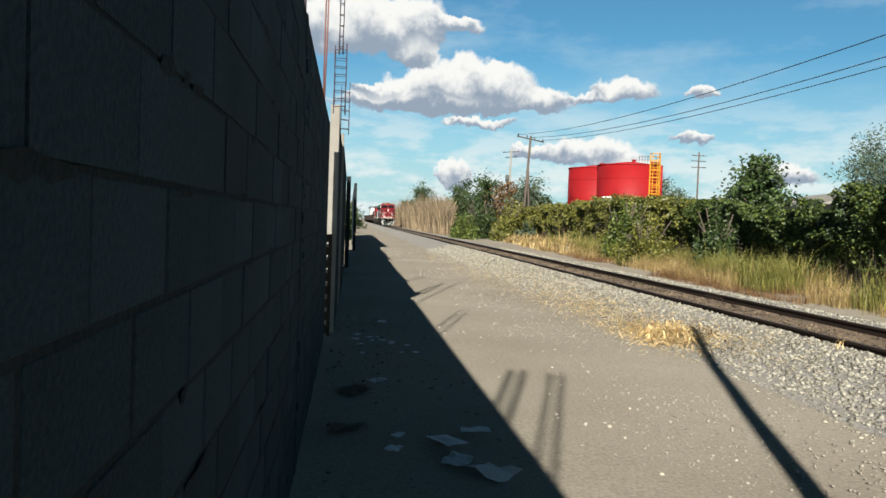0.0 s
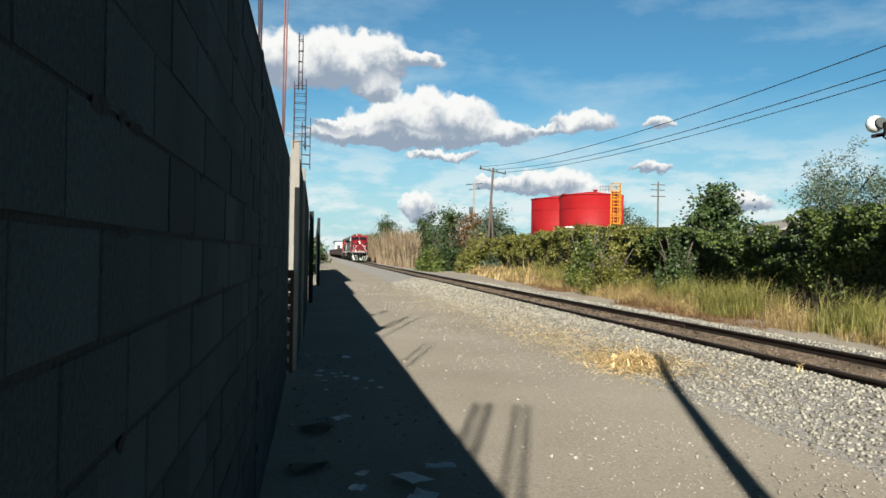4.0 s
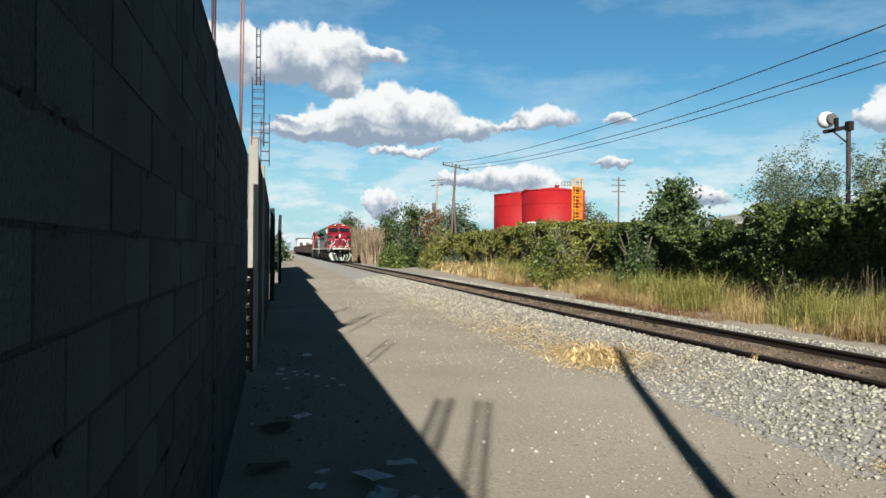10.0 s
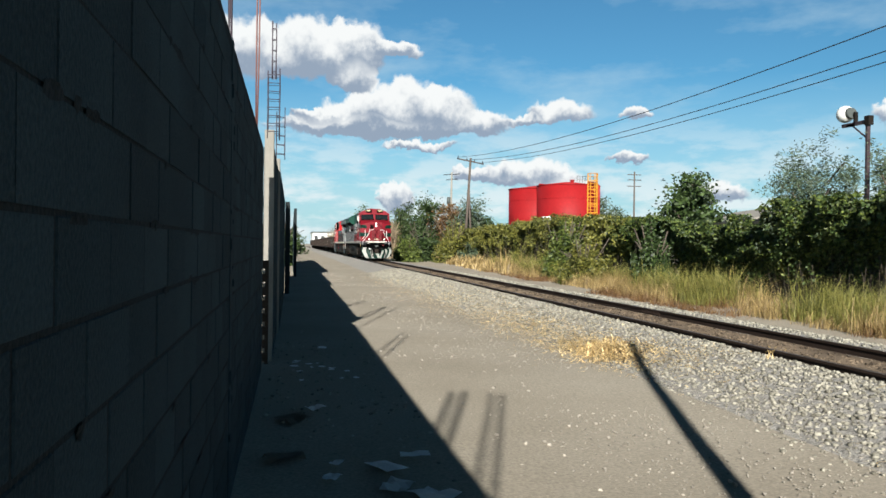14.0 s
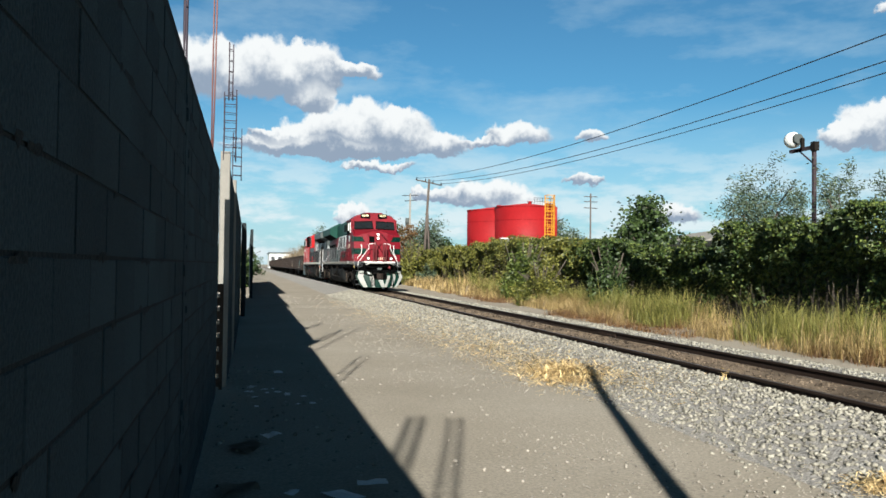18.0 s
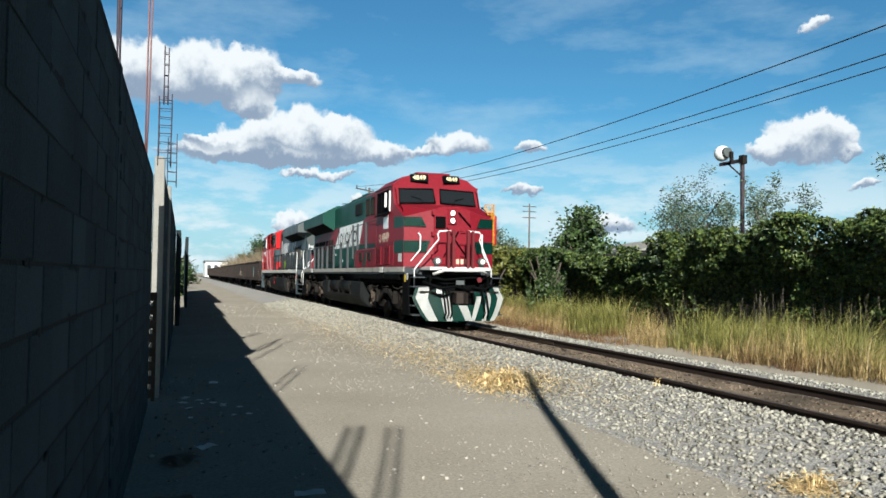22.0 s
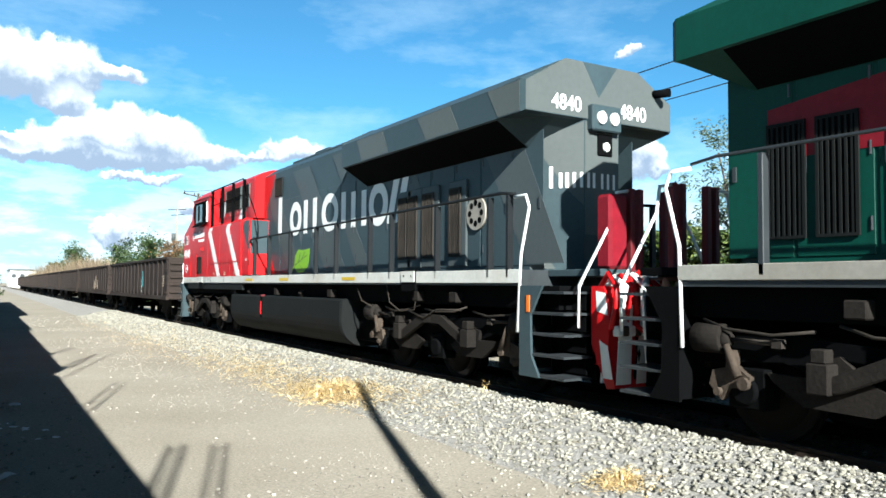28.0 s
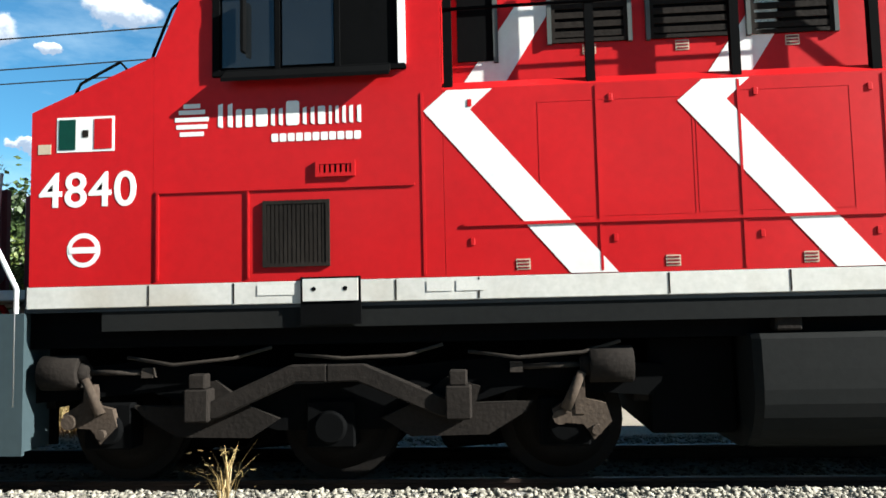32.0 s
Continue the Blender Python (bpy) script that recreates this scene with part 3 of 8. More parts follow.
def build_track(bed):
    sleeper = bmesh.new()
    box(sleeper, -1.25, 1.25, -0.115, 0.115, -0.2, 0.0)
    bevelled(sleeper, 0.012)
    sleeper = mesh_of("sleeper", sleeper, M_TIE)
    plate = mesh_of("tie_plate", bevelled(boxes((-0.17, 0.17, -0.09, 0.09, 0, 0.018)), 0.004), M_RAIL)
    rest = bmesh.new()
    y, k = -12.0, 0
    while y < 400:
        jig = random.uniform(-0.03, 0.03)
        if k < 150:
            piece("sleeper", sleeper, bed, pose(XT + jig, y, ZR - 0.155 + random.uniform(-0.008, 0.004), 0, 0, random.uniform(-0.8, 0.8)))
            for sx in (-GAUGE / 2, GAUGE / 2):
                piece("tie_plate", plate, bed, pose(XT + sx, y, ZR - 0.172))
        else:
            box(rest, XT - 1.25, XT + 1.25, y - 0.11, y + 0.11, ZR - 0.3, ZR - 0.16)
        y += 0.56
        k += 1
    tagged(part("sleepers_beyond", rest, M_TIE, bed), kind="stuff")
    for sx in (-GAUGE / 2, GAUGE / 2):
        bm = bmesh.new()
        prism(bm, [(XT + sx + a, ZR + b) for a, b in rail_outline()], "y", -60, 420)
        rail = one_mesh("rail", bm, M_RAIL, "rusty brown steel rail spiked to wooden sleepers", "rail", "pair of rails", "structure")
        top = bmesh.new()
        prism(top, [(XT + sx - 0.026, ZR), (XT + sx + 0.026, ZR), (XT + sx + 0.022, ZR + 0.004), (XT + sx - 0.022, ZR + 0.004)], "y", -60, 420)
        part("rail_head", top, M_RAILTOP, rail, "worn running surface")
        bolt = bmesh.new()
        for yy in (4.6, 16.5, 28.4):
            box(bolt, XT + sx - 0.03, XT + sx - 0.012, yy - 0.45, yy + 0.45, ZR - 0.13, ZR - 0.045)
            for i in range(6):
                cyl(bolt, (XT + sx - 0.055, yy - 0.38 + i * 0.15, ZR - 0.085), (XT + sx - 0.02, yy - 0.38 + i * 0.15, ZR - 0.085), 0.014, n=6)
        part("fishplate", bolt, M_RAIL, rail)


def rocks(name, spots, material, parent=None, label="", flat=0.7):
    """Many small angular stones in one mesh; spots are (x, y, z, size)."""
    t = (1 + 5 ** 0.5) / 2
    v = np.array([(-1, t, 0), (1, t, 0), (-1, -t, 0), (1, -t, 0), (0, -1, t), (0, 1, t), (0, -1, -t), (0, 1, -t), (t, 0, -1), (t, 0, 1), (-t, 0, -1), (-t, 0, 1)]) / 1.9
    f = np.array([(0, 11, 5), (0, 5, 1), (0, 1, 7), (0, 7, 10), (0, 10, 11), (1, 5, 9), (5, 11, 4), (11, 10, 2), (10, 7, 6), (7, 1, 8),
                  (3, 9, 4), (3, 4, 2), (3, 2, 6), (3, 6, 8), (3, 8, 9), (4, 9, 5), (2, 4, 11), (6, 2, 10), (8, 6, 7), (9, 8, 1)])
    spots = np.array(spots)
    n = len(spots)
    rng = np.random.default_rng(len(spots))
    stretch = rng.uniform(0.6, 1.25, (n, 1, 3)) * np.array([1, 1, flat])
    rough = rng.uniform(0.55, 1.25, (n, 12, 1))
    a = rng.uniform(0, math.tau, n)
    p = v[None] * rough * stretch * spots[:, 3][:, None, None] * 0.5
    c, s = np.cos(a)[:, None], np.sin(a)[:, None]
    q = np.stack([p[..., 0] * c - p[..., 1] * s, p[..., 0] * s + p[..., 1] * c, p[..., 2]], -1) + spots[:, None, :3]
    me = bpy.data.meshes.new(name)
    faces = (f[None] + (np.arange(n) * 12)[:, None, None]).reshape(-1, 3)
    me.vertices.add(n * 12)
    me.vertices.foreach_set("co", q.reshape(-1))
    me.loops.add(len(faces) * 3)
    me.loops.foreach_set("vertex_index", faces.reshape(-1))
    me.polygons.add(len(faces))
    me.polygons.foreach_set("loop_start", np.arange(0, len(faces) * 3, 3))
    me.update(calc_edges=True)
    me.materials.append(material)
    ob = new(name, me)
    if parent:
        ob.parent = parent
    return tagged(ob, label, "" if parent else "stones", kind="stuff")


def build_stones(bed):
    rng = random.Random(5)
    spots, inner = [], []
    for i in range(52000):
        y = -4 + 49.5 * rng.random() ** 1.6
        x = rng.uniform(4.0, 6.55) if rng.random() < 0.66 else (rng.uniform(6.9, 8.1) if rng.random() < 0.4 else rng.uniform(8.4, 10.3))
        if x < 5.0 and rng.random() < ((5.0 - x) / 1.0) ** 0.6 * 0.97:
            continue
        size = rng.uniform(0.026, 0.074) * (0.75 if x < 4.7 else 1) * (1 + max(0, y - 12) * 0.02)
        (inner if 6.65 < x < 8.3 else spots).append((x, y, bed_height(x) + size * 0.15, size))
    rocks("fouled_stones", inner, M_FOUL, bed, "dark oily stones between the rails")
    rocks("ballast_stones", spots, M_STONE, bed, "loose angular ballast stones")
    spots = []
    for i in range(2600):
        y = 2.5 + 45 * rng.random() ** 1.5
        x = rng.uniform(0.0, 4.9)
        size = rng.choice((0.01, 0.012, 0.016, 0.02, 0.026, 0.045)) * (1 + y * 0.015)
        spots.append((x, y, size * 0.1, size))
    rocks("pebbles", spots, M_PEBBLE, None, "pale pebbles strewn over the earth yard")
    spots = []
    for i in range(9000):
        y = 1.2 + 30 * rng.random() ** 1.7 + rng.gauss(0, 0.7)
        x = 4.9 - 2.6 * rng.random() ** 1.6
        size = rng.uniform(0.008, 0.026) * (1 + y * 0.02)
        spots.append((x, y, bed_height(x) + size * 0.1, size))
    rubble = []
    for i in range(520):
        x = rng.uniform(-0.3, 1.3)
        size = rng.uniform(0.015, 0.06)
        rubble.append((x, rng.uniform(3.5, 14), size * 0.15, size))
    rocks("rubble", rubble, M_STONE, None, "small rubble scattered at the foot of the wall")
    rocks("grit", spots, M_GRIT, None, "fine grit spilling from the ballast onto the earth")


# ---- walls of concrete block ----
def block_wall(name, label, x0, y0, y1, top, thick=0.15, near=True, columns=(), lean=0.0):
    """A wall along the yard: face at x0, blocks proud of the mortar, tie columns flush with them. near: its blocks are parts."""
    wall = thing(name, label, "wall", kind="structure")
    bm = bmesh.new()
    box(bm, x0 - thick + 0.003, x0 - 0.003, y0, y1, -0.1, top - 0.004)
    part("mortar", bm, M_MORTAR, wall)
    ch, cl = 0.2, 0.4
    lengths = {}

    def block(length):
        key = round(length, 2)
        if key not in lengths:
            b = boxes((x0 - thick, x0, 0.005, length - 0.005, 0.006, ch - 0.005))
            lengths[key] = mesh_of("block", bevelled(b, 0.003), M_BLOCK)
        return lengths[key]
    rest = bmesh.new()
    rows = int(round(top / ch))
    count = 0
    spans = []
    edges = [y0] + [c for pair in columns for c in (pair - 0.08, pair + 0.08)] + [y1]
    for a, b in zip(edges[::2], edges[1::2]):
        spans.append((a, b))
    for r in range(rows):
        z = r * ch
        for a, b in spans:
            y = a
            first = cl * (0.5 if r % 2 else 1.0)
            while y < b - 0.03:
                ln = min(first, b - y)
                first = cl
                if near and count < 300 and ln > 0.05:
                    piece("block", block(ln), wall, pose(random.uniform(-0.003, 0.002), y, z))
                    count += 1
                else:
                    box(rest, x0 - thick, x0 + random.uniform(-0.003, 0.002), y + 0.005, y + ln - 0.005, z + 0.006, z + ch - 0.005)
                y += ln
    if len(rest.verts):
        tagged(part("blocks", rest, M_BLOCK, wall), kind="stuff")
    else:
        rest.free()
    # mortar squeezed out of the bed joints and smeared over the edges
    if near:
        rng = random.Random(21)
        b = bmesh.new()
        for i in range(230):
            z = rng.randint(1, rows - 1) * ch + rng.uniform(-0.012, 0.008)
            y, n = rng.uniform(y0 + 0.2, y1 - 0.5), rng.randint(3, 9)
            d = rng.uniform(0.01, 0.04)
            up, dn = [], []
            for k in range(n):
                e = math.sin(math.pi * (k + 0.5) / n)
                up.append(b.verts.new((x0 + 0.002 + 0.006 * e * rng.random(), y + k * d, z + 0.006 + 0.012 * e * rng.random())))
                dn.append(b.verts.new((x0 + 0.001, y + k * d, z - 0.006 - 0.022 * e * rng.random() ** 2)))
            for k in range(n - 1):
                b.faces.new((up[k], dn[k], dn[k + 1], up[k + 1]))
        tagged(part("mortar_smear", b, M_MORTAR, wall, "smeared grey mortar"), kind="stuff")
    for c in columns:
        b = bmesh.new()
        box(b, x0 - thick - 0.01, x0 + 0.004, c - 0.08, c + 0.08, 0, top + 0.002)
        for i in range(14):
            z = random.uniform(0.4, top - 0.1)
            yy = c + random.choice((-0.1, 0.085))
            box(b, x0, x0 + random.uniform(0.008, 0.02), yy, yy + random.uniform(0.015, 0.05), z, z + random.uniform(0.02, 0.09))
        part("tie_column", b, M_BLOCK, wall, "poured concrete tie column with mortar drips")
    return wall


def rebar_cage(x, y, z0, z1, half=0.06, tall=(), ties=0.18, label="rusty steel rebar cage rising from an unfinished column", thin=0.009):
    cage = thing("rebar_cage", label, "rebar", "rebar cages on the columns")
    for i, (sx, sy) in enumerate(((-1, -1), (1, -1), (1, 1), (-1, 1))):
        b = bmesh.new()
        top = tall[i] if tall else z1
        n = 5
        pts = [(x + sx * half + 0.006 * noise.noise(Vector((i, k, y))), y + sy * half, z0 + (top - z0) * k / n) for k in range(n + 1)]
        tube(b, pts, thin, 6)
        part("rod", b, M_REBAR, cage)
    z = z0 + 0.1
    while z < z1 - 0.03:
        b = bmesh.new()
        q = half + 0.006
        tilt = random.uniform(-0.012, 0.012)
        tube(b, [(x - q, y - q, z), (x + q, y - q, z + tilt), (x + q, y + q, z), (x - q, y + q, z - tilt), (x - q, y - q, z)], 0.006, 5)
        part("stirrup", b, M_REBAR, cage)
        z += ties
    return cage

# ---- the train ----
def text_part(name, words, size, material, parent, m, label="", spread=1.0):
    """Lettering in the built-in font, as a thin raised mesh: x runs along the words, y up, at the pose m in the thing's space."""
    cu = bpy.data.curves.new(name, "FONT")
    cu.body, cu.size, cu.extrude, cu.align_x, cu.align_y = words, size, 0.003, "CENTER", "CENTER"
    cu.offset = size * 0.012
    cu.space_character = spread
    tmp = bpy.data.objects.new(name, cu)
    scene.collection.objects.link(tmp)
    me = bpy.data.meshes.new_from_object(tmp.evaluated_get(bpy.context.evaluated_depsgraph_get()))
    bpy.data.objects.remove(tmp)
    me.materials.clear()
    me.materials.append(material)
    ob = new(name, me)
    ob.parent, ob.matrix_basis = parent, m
    return tagged(ob, label)


def side_pose(v, x, y, z):
    """A pose on a side of the vehicle: v is -1 or 1, words read along the side."""
    return pose(v * x, y, z, 90, 0, 90 * v)


def decal(name, outline, v, x, material, parent, label=""):
    """A thin painted panel on a side: (y, z) outline at v * x."""
    bm = bmesh.new()
    prism(bm, outline, "x", min(v * x, v * (x + 0.004)), max(v * x, v * (x + 0.004)))
    return part(name, bm, material, parent, label)


def shell(bm, sections):
    """Skin through sections, each a list of (x, y, z) of equal length, open at the underside, closed at both ends."""
    rings = [[bm.verts.new(p) for p in s] for s in sections]
    for a, b in zip(rings, rings[1:]):
        for i in range(len(a) - 1):
            bm.faces.new((a[i], a[i + 1], b[i + 1], b[i]))
    bm.faces.new(rings[0])
    bm.faces.new(rings[-1][::-1])
    for a, b in zip(rings, rings[1:]):
        bm.faces.new((a[-1], a[0], b[0], b[-1]))
    bmesh.ops.recalc_face_normals(bm, faces=bm.faces)
    return bm


def hood_section(y, half, low, eave, top, flat=0.55):
    return [(-half, y, low), (-half, y, eave), (-half + 0.2, y, eave + (top - eave) * 0.55), (-flat * half, y, top), (flat * half, y, top), (half - 0.2, y, eave + (top - eave) * 0.55), (half, y, eave), (half, y, low)]


def louvre(parent, v, x, y0, y1, z0, z1, slats, material, upright=False, name="grille"):
    bm = bmesh.new()
    lo, hi = sorted((v * (x + 0.004), v * (x + 0.03)))
    for a, b, c, d in ((y0, y1, z0, z0 + 0.03), (y0, y1, z1 - 0.03, z1), (y0, y0 + 0.03, z0 + 0.03, z1 - 0.03), (y1 - 0.03, y1, z0 + 0.03, z1 - 0.03)):
        box(bm, lo, hi, a, b, c, d)
    g = part(name, bm, material, parent)
    bm = bmesh.new()
    lo, hi = sorted((v * (x + 0.003), v * (x + 0.006)))
    box(bm, lo, hi, y0 + 0.03, y1 - 0.03, z0 + 0.03, z1 - 0.03)
    # black sheet on the closed wall paints the dark between the slats
    part("dark_opening", bm, M_BLACK, g)
    for i in range(slats):
        bm = bmesh.new()
        k = (i + 0.5) / slats
        lo, hi = sorted((v * (x + 0.008), v * (x + 0.024)))
        if upright:
            c = y0 + 0.03 + (y1 - y0 - 0.06) * k
            box(bm, lo, hi, c - 0.012, c + 0.012, z0 + 0.03, z1 - 0.03)
        else:
            c = z0 + 0.03 + (z1 - z0 - 0.06) * k
            w = (z1 - z0) / slats * 0.28
            box(bm, lo, hi, y0 + 0.03, y1 - 0.03, c - w, c + w)
        part("slat", bm, material, g)
    return g


def wheelset(parent, y, r=0.53):
    at, r = r, r - LOW
    bm = bmesh.new()
    cyl(bm, (-0.9, 0, 0), (0.9, 0, 0), 0.1, n=10)
    for sx in (-1, 1):
        cyl(bm, (sx * 0.68, 0, 0), (sx * 0.7, 0, 0), r + 0.028, n=28)
        cyl(bm, (sx * 0.7, 0, 0), (sx * 0.82, 0, 0), r, n=28)
        cyl(bm, (sx * 0.82, 0, 0), (sx * 0.825, 0, 0), r * 0.82, r * 0.5, n=28)
        cyl(bm, (sx * 0.8, 0, 0), (sx * 1.0, 0, 0), 0.14, n=14)
        for k in range(3):
            a = k * math.tau / 3
            cyl(bm, (sx * 0.99, 0.09 * math.cos(a), 0.09 * math.sin(a)), (sx * 1.02, 0.09 * math.cos(a), 0.09 * math.sin(a)), 0.02, n=6)
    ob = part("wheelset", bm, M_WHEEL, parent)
    ob.location = (0, y, at)
    return ob


ROLLING = []


def loco_truck(loco, axles):
    mid = axles[1]
    # wheels and inner frames near black: underframe shade carried in their colour
    t = part("truck", bevelled(boxes((-1.02, 1.02, mid - 0.3, mid + 0.3, 0.72, 1.02)), 0.03), M_TRUCK, loco, "dusty cast steel bogie")
    for sx in (-1, 1):
        bm = bmesh.new()
        lo, hi = sorted((sx * 1.02, sx * 1.2))
        out = [(axles[0] - 0.75, 0.74), (axles[0] + 0.35, 0.82), (mid - 0.45, 0.5), (mid + 0.45, 0.5), (axles[2] - 0.35, 0.82), (axles[2] + 0.75, 0.74), (axles[2] + 0.8, 0.98), (axles[2] - 0.3, 1.08), (mid + 0.5, 1.0), (mid - 0.5, 1.0), (axles[0] + 0.3, 1.08), (axles[0] - 0.8, 0.98)]
        prism(bm, out, "x", lo, hi)
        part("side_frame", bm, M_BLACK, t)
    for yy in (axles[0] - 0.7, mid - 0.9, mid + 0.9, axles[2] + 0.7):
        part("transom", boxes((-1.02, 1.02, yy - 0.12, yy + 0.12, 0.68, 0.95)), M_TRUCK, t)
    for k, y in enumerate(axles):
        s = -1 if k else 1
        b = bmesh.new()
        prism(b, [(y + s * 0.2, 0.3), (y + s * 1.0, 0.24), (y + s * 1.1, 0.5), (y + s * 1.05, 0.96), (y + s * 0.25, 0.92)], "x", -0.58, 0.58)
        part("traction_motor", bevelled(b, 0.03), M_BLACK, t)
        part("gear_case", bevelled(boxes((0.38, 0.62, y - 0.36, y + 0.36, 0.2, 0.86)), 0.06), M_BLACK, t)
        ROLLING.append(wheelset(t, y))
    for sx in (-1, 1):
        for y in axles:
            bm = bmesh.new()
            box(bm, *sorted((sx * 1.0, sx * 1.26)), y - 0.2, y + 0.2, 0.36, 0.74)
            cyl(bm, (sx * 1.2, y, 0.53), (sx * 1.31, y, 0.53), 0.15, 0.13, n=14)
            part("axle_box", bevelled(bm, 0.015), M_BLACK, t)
        for s in (-1, 1):
            # the sloping equaliser arms, highest at the middle axle
            bm = bmesh.new()
            arm = [(mid, 1.04), (mid + s * 0.3, 1.04), (mid + s * 0.95, 0.76), (mid + s * 1.12, 0.76), (mid + s * 1.12, 0.6), (mid + s * 0.9, 0.62), (mid + s * 0.25, 0.9), (mid, 0.9)]
            prism(bm, arm if s > 0 else arm[::-1], "x", *sorted((sx * 1.3, sx * 1.4)))
            bevelled(bm, 0.012)
            part("equaliser_arm", bm, M_TRUCK, t)
            bm = bmesh.new()
            box(bm, *sorted((sx * 1.28, sx * 1.46)), mid + s * 1.05 - 0.1, mid + s * 1.05 + 0.1, 0.6, 0.86)
            box(bm, *sorted((sx * 1.3, sx * 1.44)), mid + s * 1.05 - 0.07, mid + s * 1.05 + 0.07, 0.86, 0.98)
            part("arm_bracket", bevelled(bm, 0.012), M_TRUCK, t)
            # broad lower plate that hangs under the arms
            bm = bmesh.new()
            web = [(mid + s * 0.42, 0.6), (mid + s * 0.7, 0.72), (mid + s * 0.95, 0.92), (mid + s * 1.22, 0.84), (mid + s * 1.18, 0.71), (mid + s * 1.64, 0.72), (mid + s * 1.58, 0.64), (mid + s * 1.28, 0.46), (mid + s * 0.66, 0.45)]
            prism(bm, web, "x", *sorted((sx * 1.21, sx * 1.27)))
            part("side_plate", bm, M_TRUCK, t)
            # brake cylinder with its rod, and the hanging brake gear
            yc = mid + s * 2.25
            bm = bmesh.new()
            cyl(bm, (sx * 1.28, yc - 0.17, 1.0), (sx * 1.28, yc + 0.17, 1.0), 0.145, n=18)
            cyl(bm, (sx * 1.28, yc - s * 0.17, 1.0), (sx * 1.28, yc - s * 0.24, 1.0), 0.1, 0.06, n=14)
            part("brake_cylinder", bevelled(bm, 0.008), M_TRUCK, t)
            bm = bmesh.new()
            cyl(bm, (sx * 1.28, yc - s * 0.22, 1.0), (sx * 1.28, yc - s * 0.72, 0.99), 0.022, n=8)
            box(bm, *sorted((sx * 1.24, sx * 1.32)), yc - s * 0.74 - 0.05, yc - s * 0.74 + 0.05, 0.95, 1.03)
            part("brake_rod", bm, M_DUST, t)
            bm = bmesh.new()
            yb = mid + s * 2.0
            box(bm, *sorted((sx * 1.22, sx * 1.34)), yb - 0.04, yb + 0.04, 0.62, 0.9)
            prism(bm, [(yb - 0.22, 0.66), (yb - 0.05, 0.76), (yb + 0.2, 0.7), (yb + 0.24, 0.56), (yb + 0.1, 0.42), (yb + 0.02, 0.54), (yb - 0.2, 0.56)], "x", *sorted((sx * 1.24, sx * 1.33)))
            cyl(bm, (sx * 1.22, yb - 0.16, 0.6), (sx * 1.37, yb - 0.16, 0.6), 0.06, n=10)
            cyl(bm, (sx * 1.22, yb + 0.12, 0.5), (sx * 1.38, yb + 0.12, 0.5), 0.04, n=10)
            part("brake_gear", bm, M_GEAR, t)
            # slack adjuster leaning from the rod down to the gear
            part("brake_link", cyl(bmesh.new(), (sx * 1.36, yb + s * 0.02, 0.95), (sx * 1.37, yb - s * 0.12, 0.66), 0.035, 0.045, n=10), M_GEAR, t)
        bm = bmesh.new()
        rng = random.Random(3)
        for k in range(3):
            y0 = axles[0] + 0.2 + k * 1.4
            tube(bm, [(sx * 1.33, y0, 1.12), (sx * 1.36, y0 + 0.4, 1.08 + rng.uniform(-0.05, 0.05)), (sx * 1.35, y0 + 0.9, 1.1), (sx * 1.3, y0 + 1.2, 1.18)], 0.016, 6)
        part("air_pipe", bm, M_DUST, t)
    return t


def end_steps(loco, v, y0, s, colour, wide=False):
    """Step well at a corner: s is 1 where the end lies to lower y."""
    bm = bmesh.new()
    a, b = (y0, y0 + s * 0.9)
    x1, x0 = v * 1.5, v * 0.98
    lo, hi = sorted((x0, x1))
    for z in (0.36, 0.62, 0.88, 1.14, 1.4):
        box(bm, lo, hi - 0.01 if v > 0 else hi, *sorted((a + s * 0.06, b - s * 0.12)), z, z + 0.03)
    st = part("step_well", bm, M_DGREY, loco, "corner steps with dark treads")
    bm = bmesh.new()
    if wide:
        prism(bm, [(b + s * 0.12, 0.36), (b + s * 0.12, 1.5), (b - s * 0.62, 1.5), (b - s * 0.48, 1.12), (b - s * 0.5, 0.62), (b - s * 0.62, 0.36)], "x", *sorted((v * 1.48, v * 1.52)))
    else:
        prism(bm, [(b, 0.36), (b, 1.5), (b - s * 0.46, 1.5), (b - s * 0.22, 1.12), (b - s * 0.24, 0.62), (b - s * 0.4, 0.36)], "x", *sorted((v * 1.48, v * 1.52)))
    box(bm, lo, hi, *sorted((b - s * 0.1, b - s * 0.07)), 0.37, 1.5)
    part("side_sheet", bm, colour, st)
    bm = bmesh.new()
    box(bm, lo + 0.1, hi - 0.1, *sorted((b - s * 0.16, b - s * 0.11)), 0.45, 1.3)
    for z in (0.42, 0.68, 0.94, 1.2):
        box(bm, *sorted((v * 1.05, v * 1.08)), *sorted((a + s * 0.08, b - s * 0.18)), z, z + 0.19)
    part("riser", bm, M_BLACK, st)
    bm = bmesh.new()
    box(bm, *sorted((v * 0.94, v * 0.98)), *sorted((a, b)), 0.37, 1.5)
    part("inner_sheet", bm, M_BLACK, st)
    return st


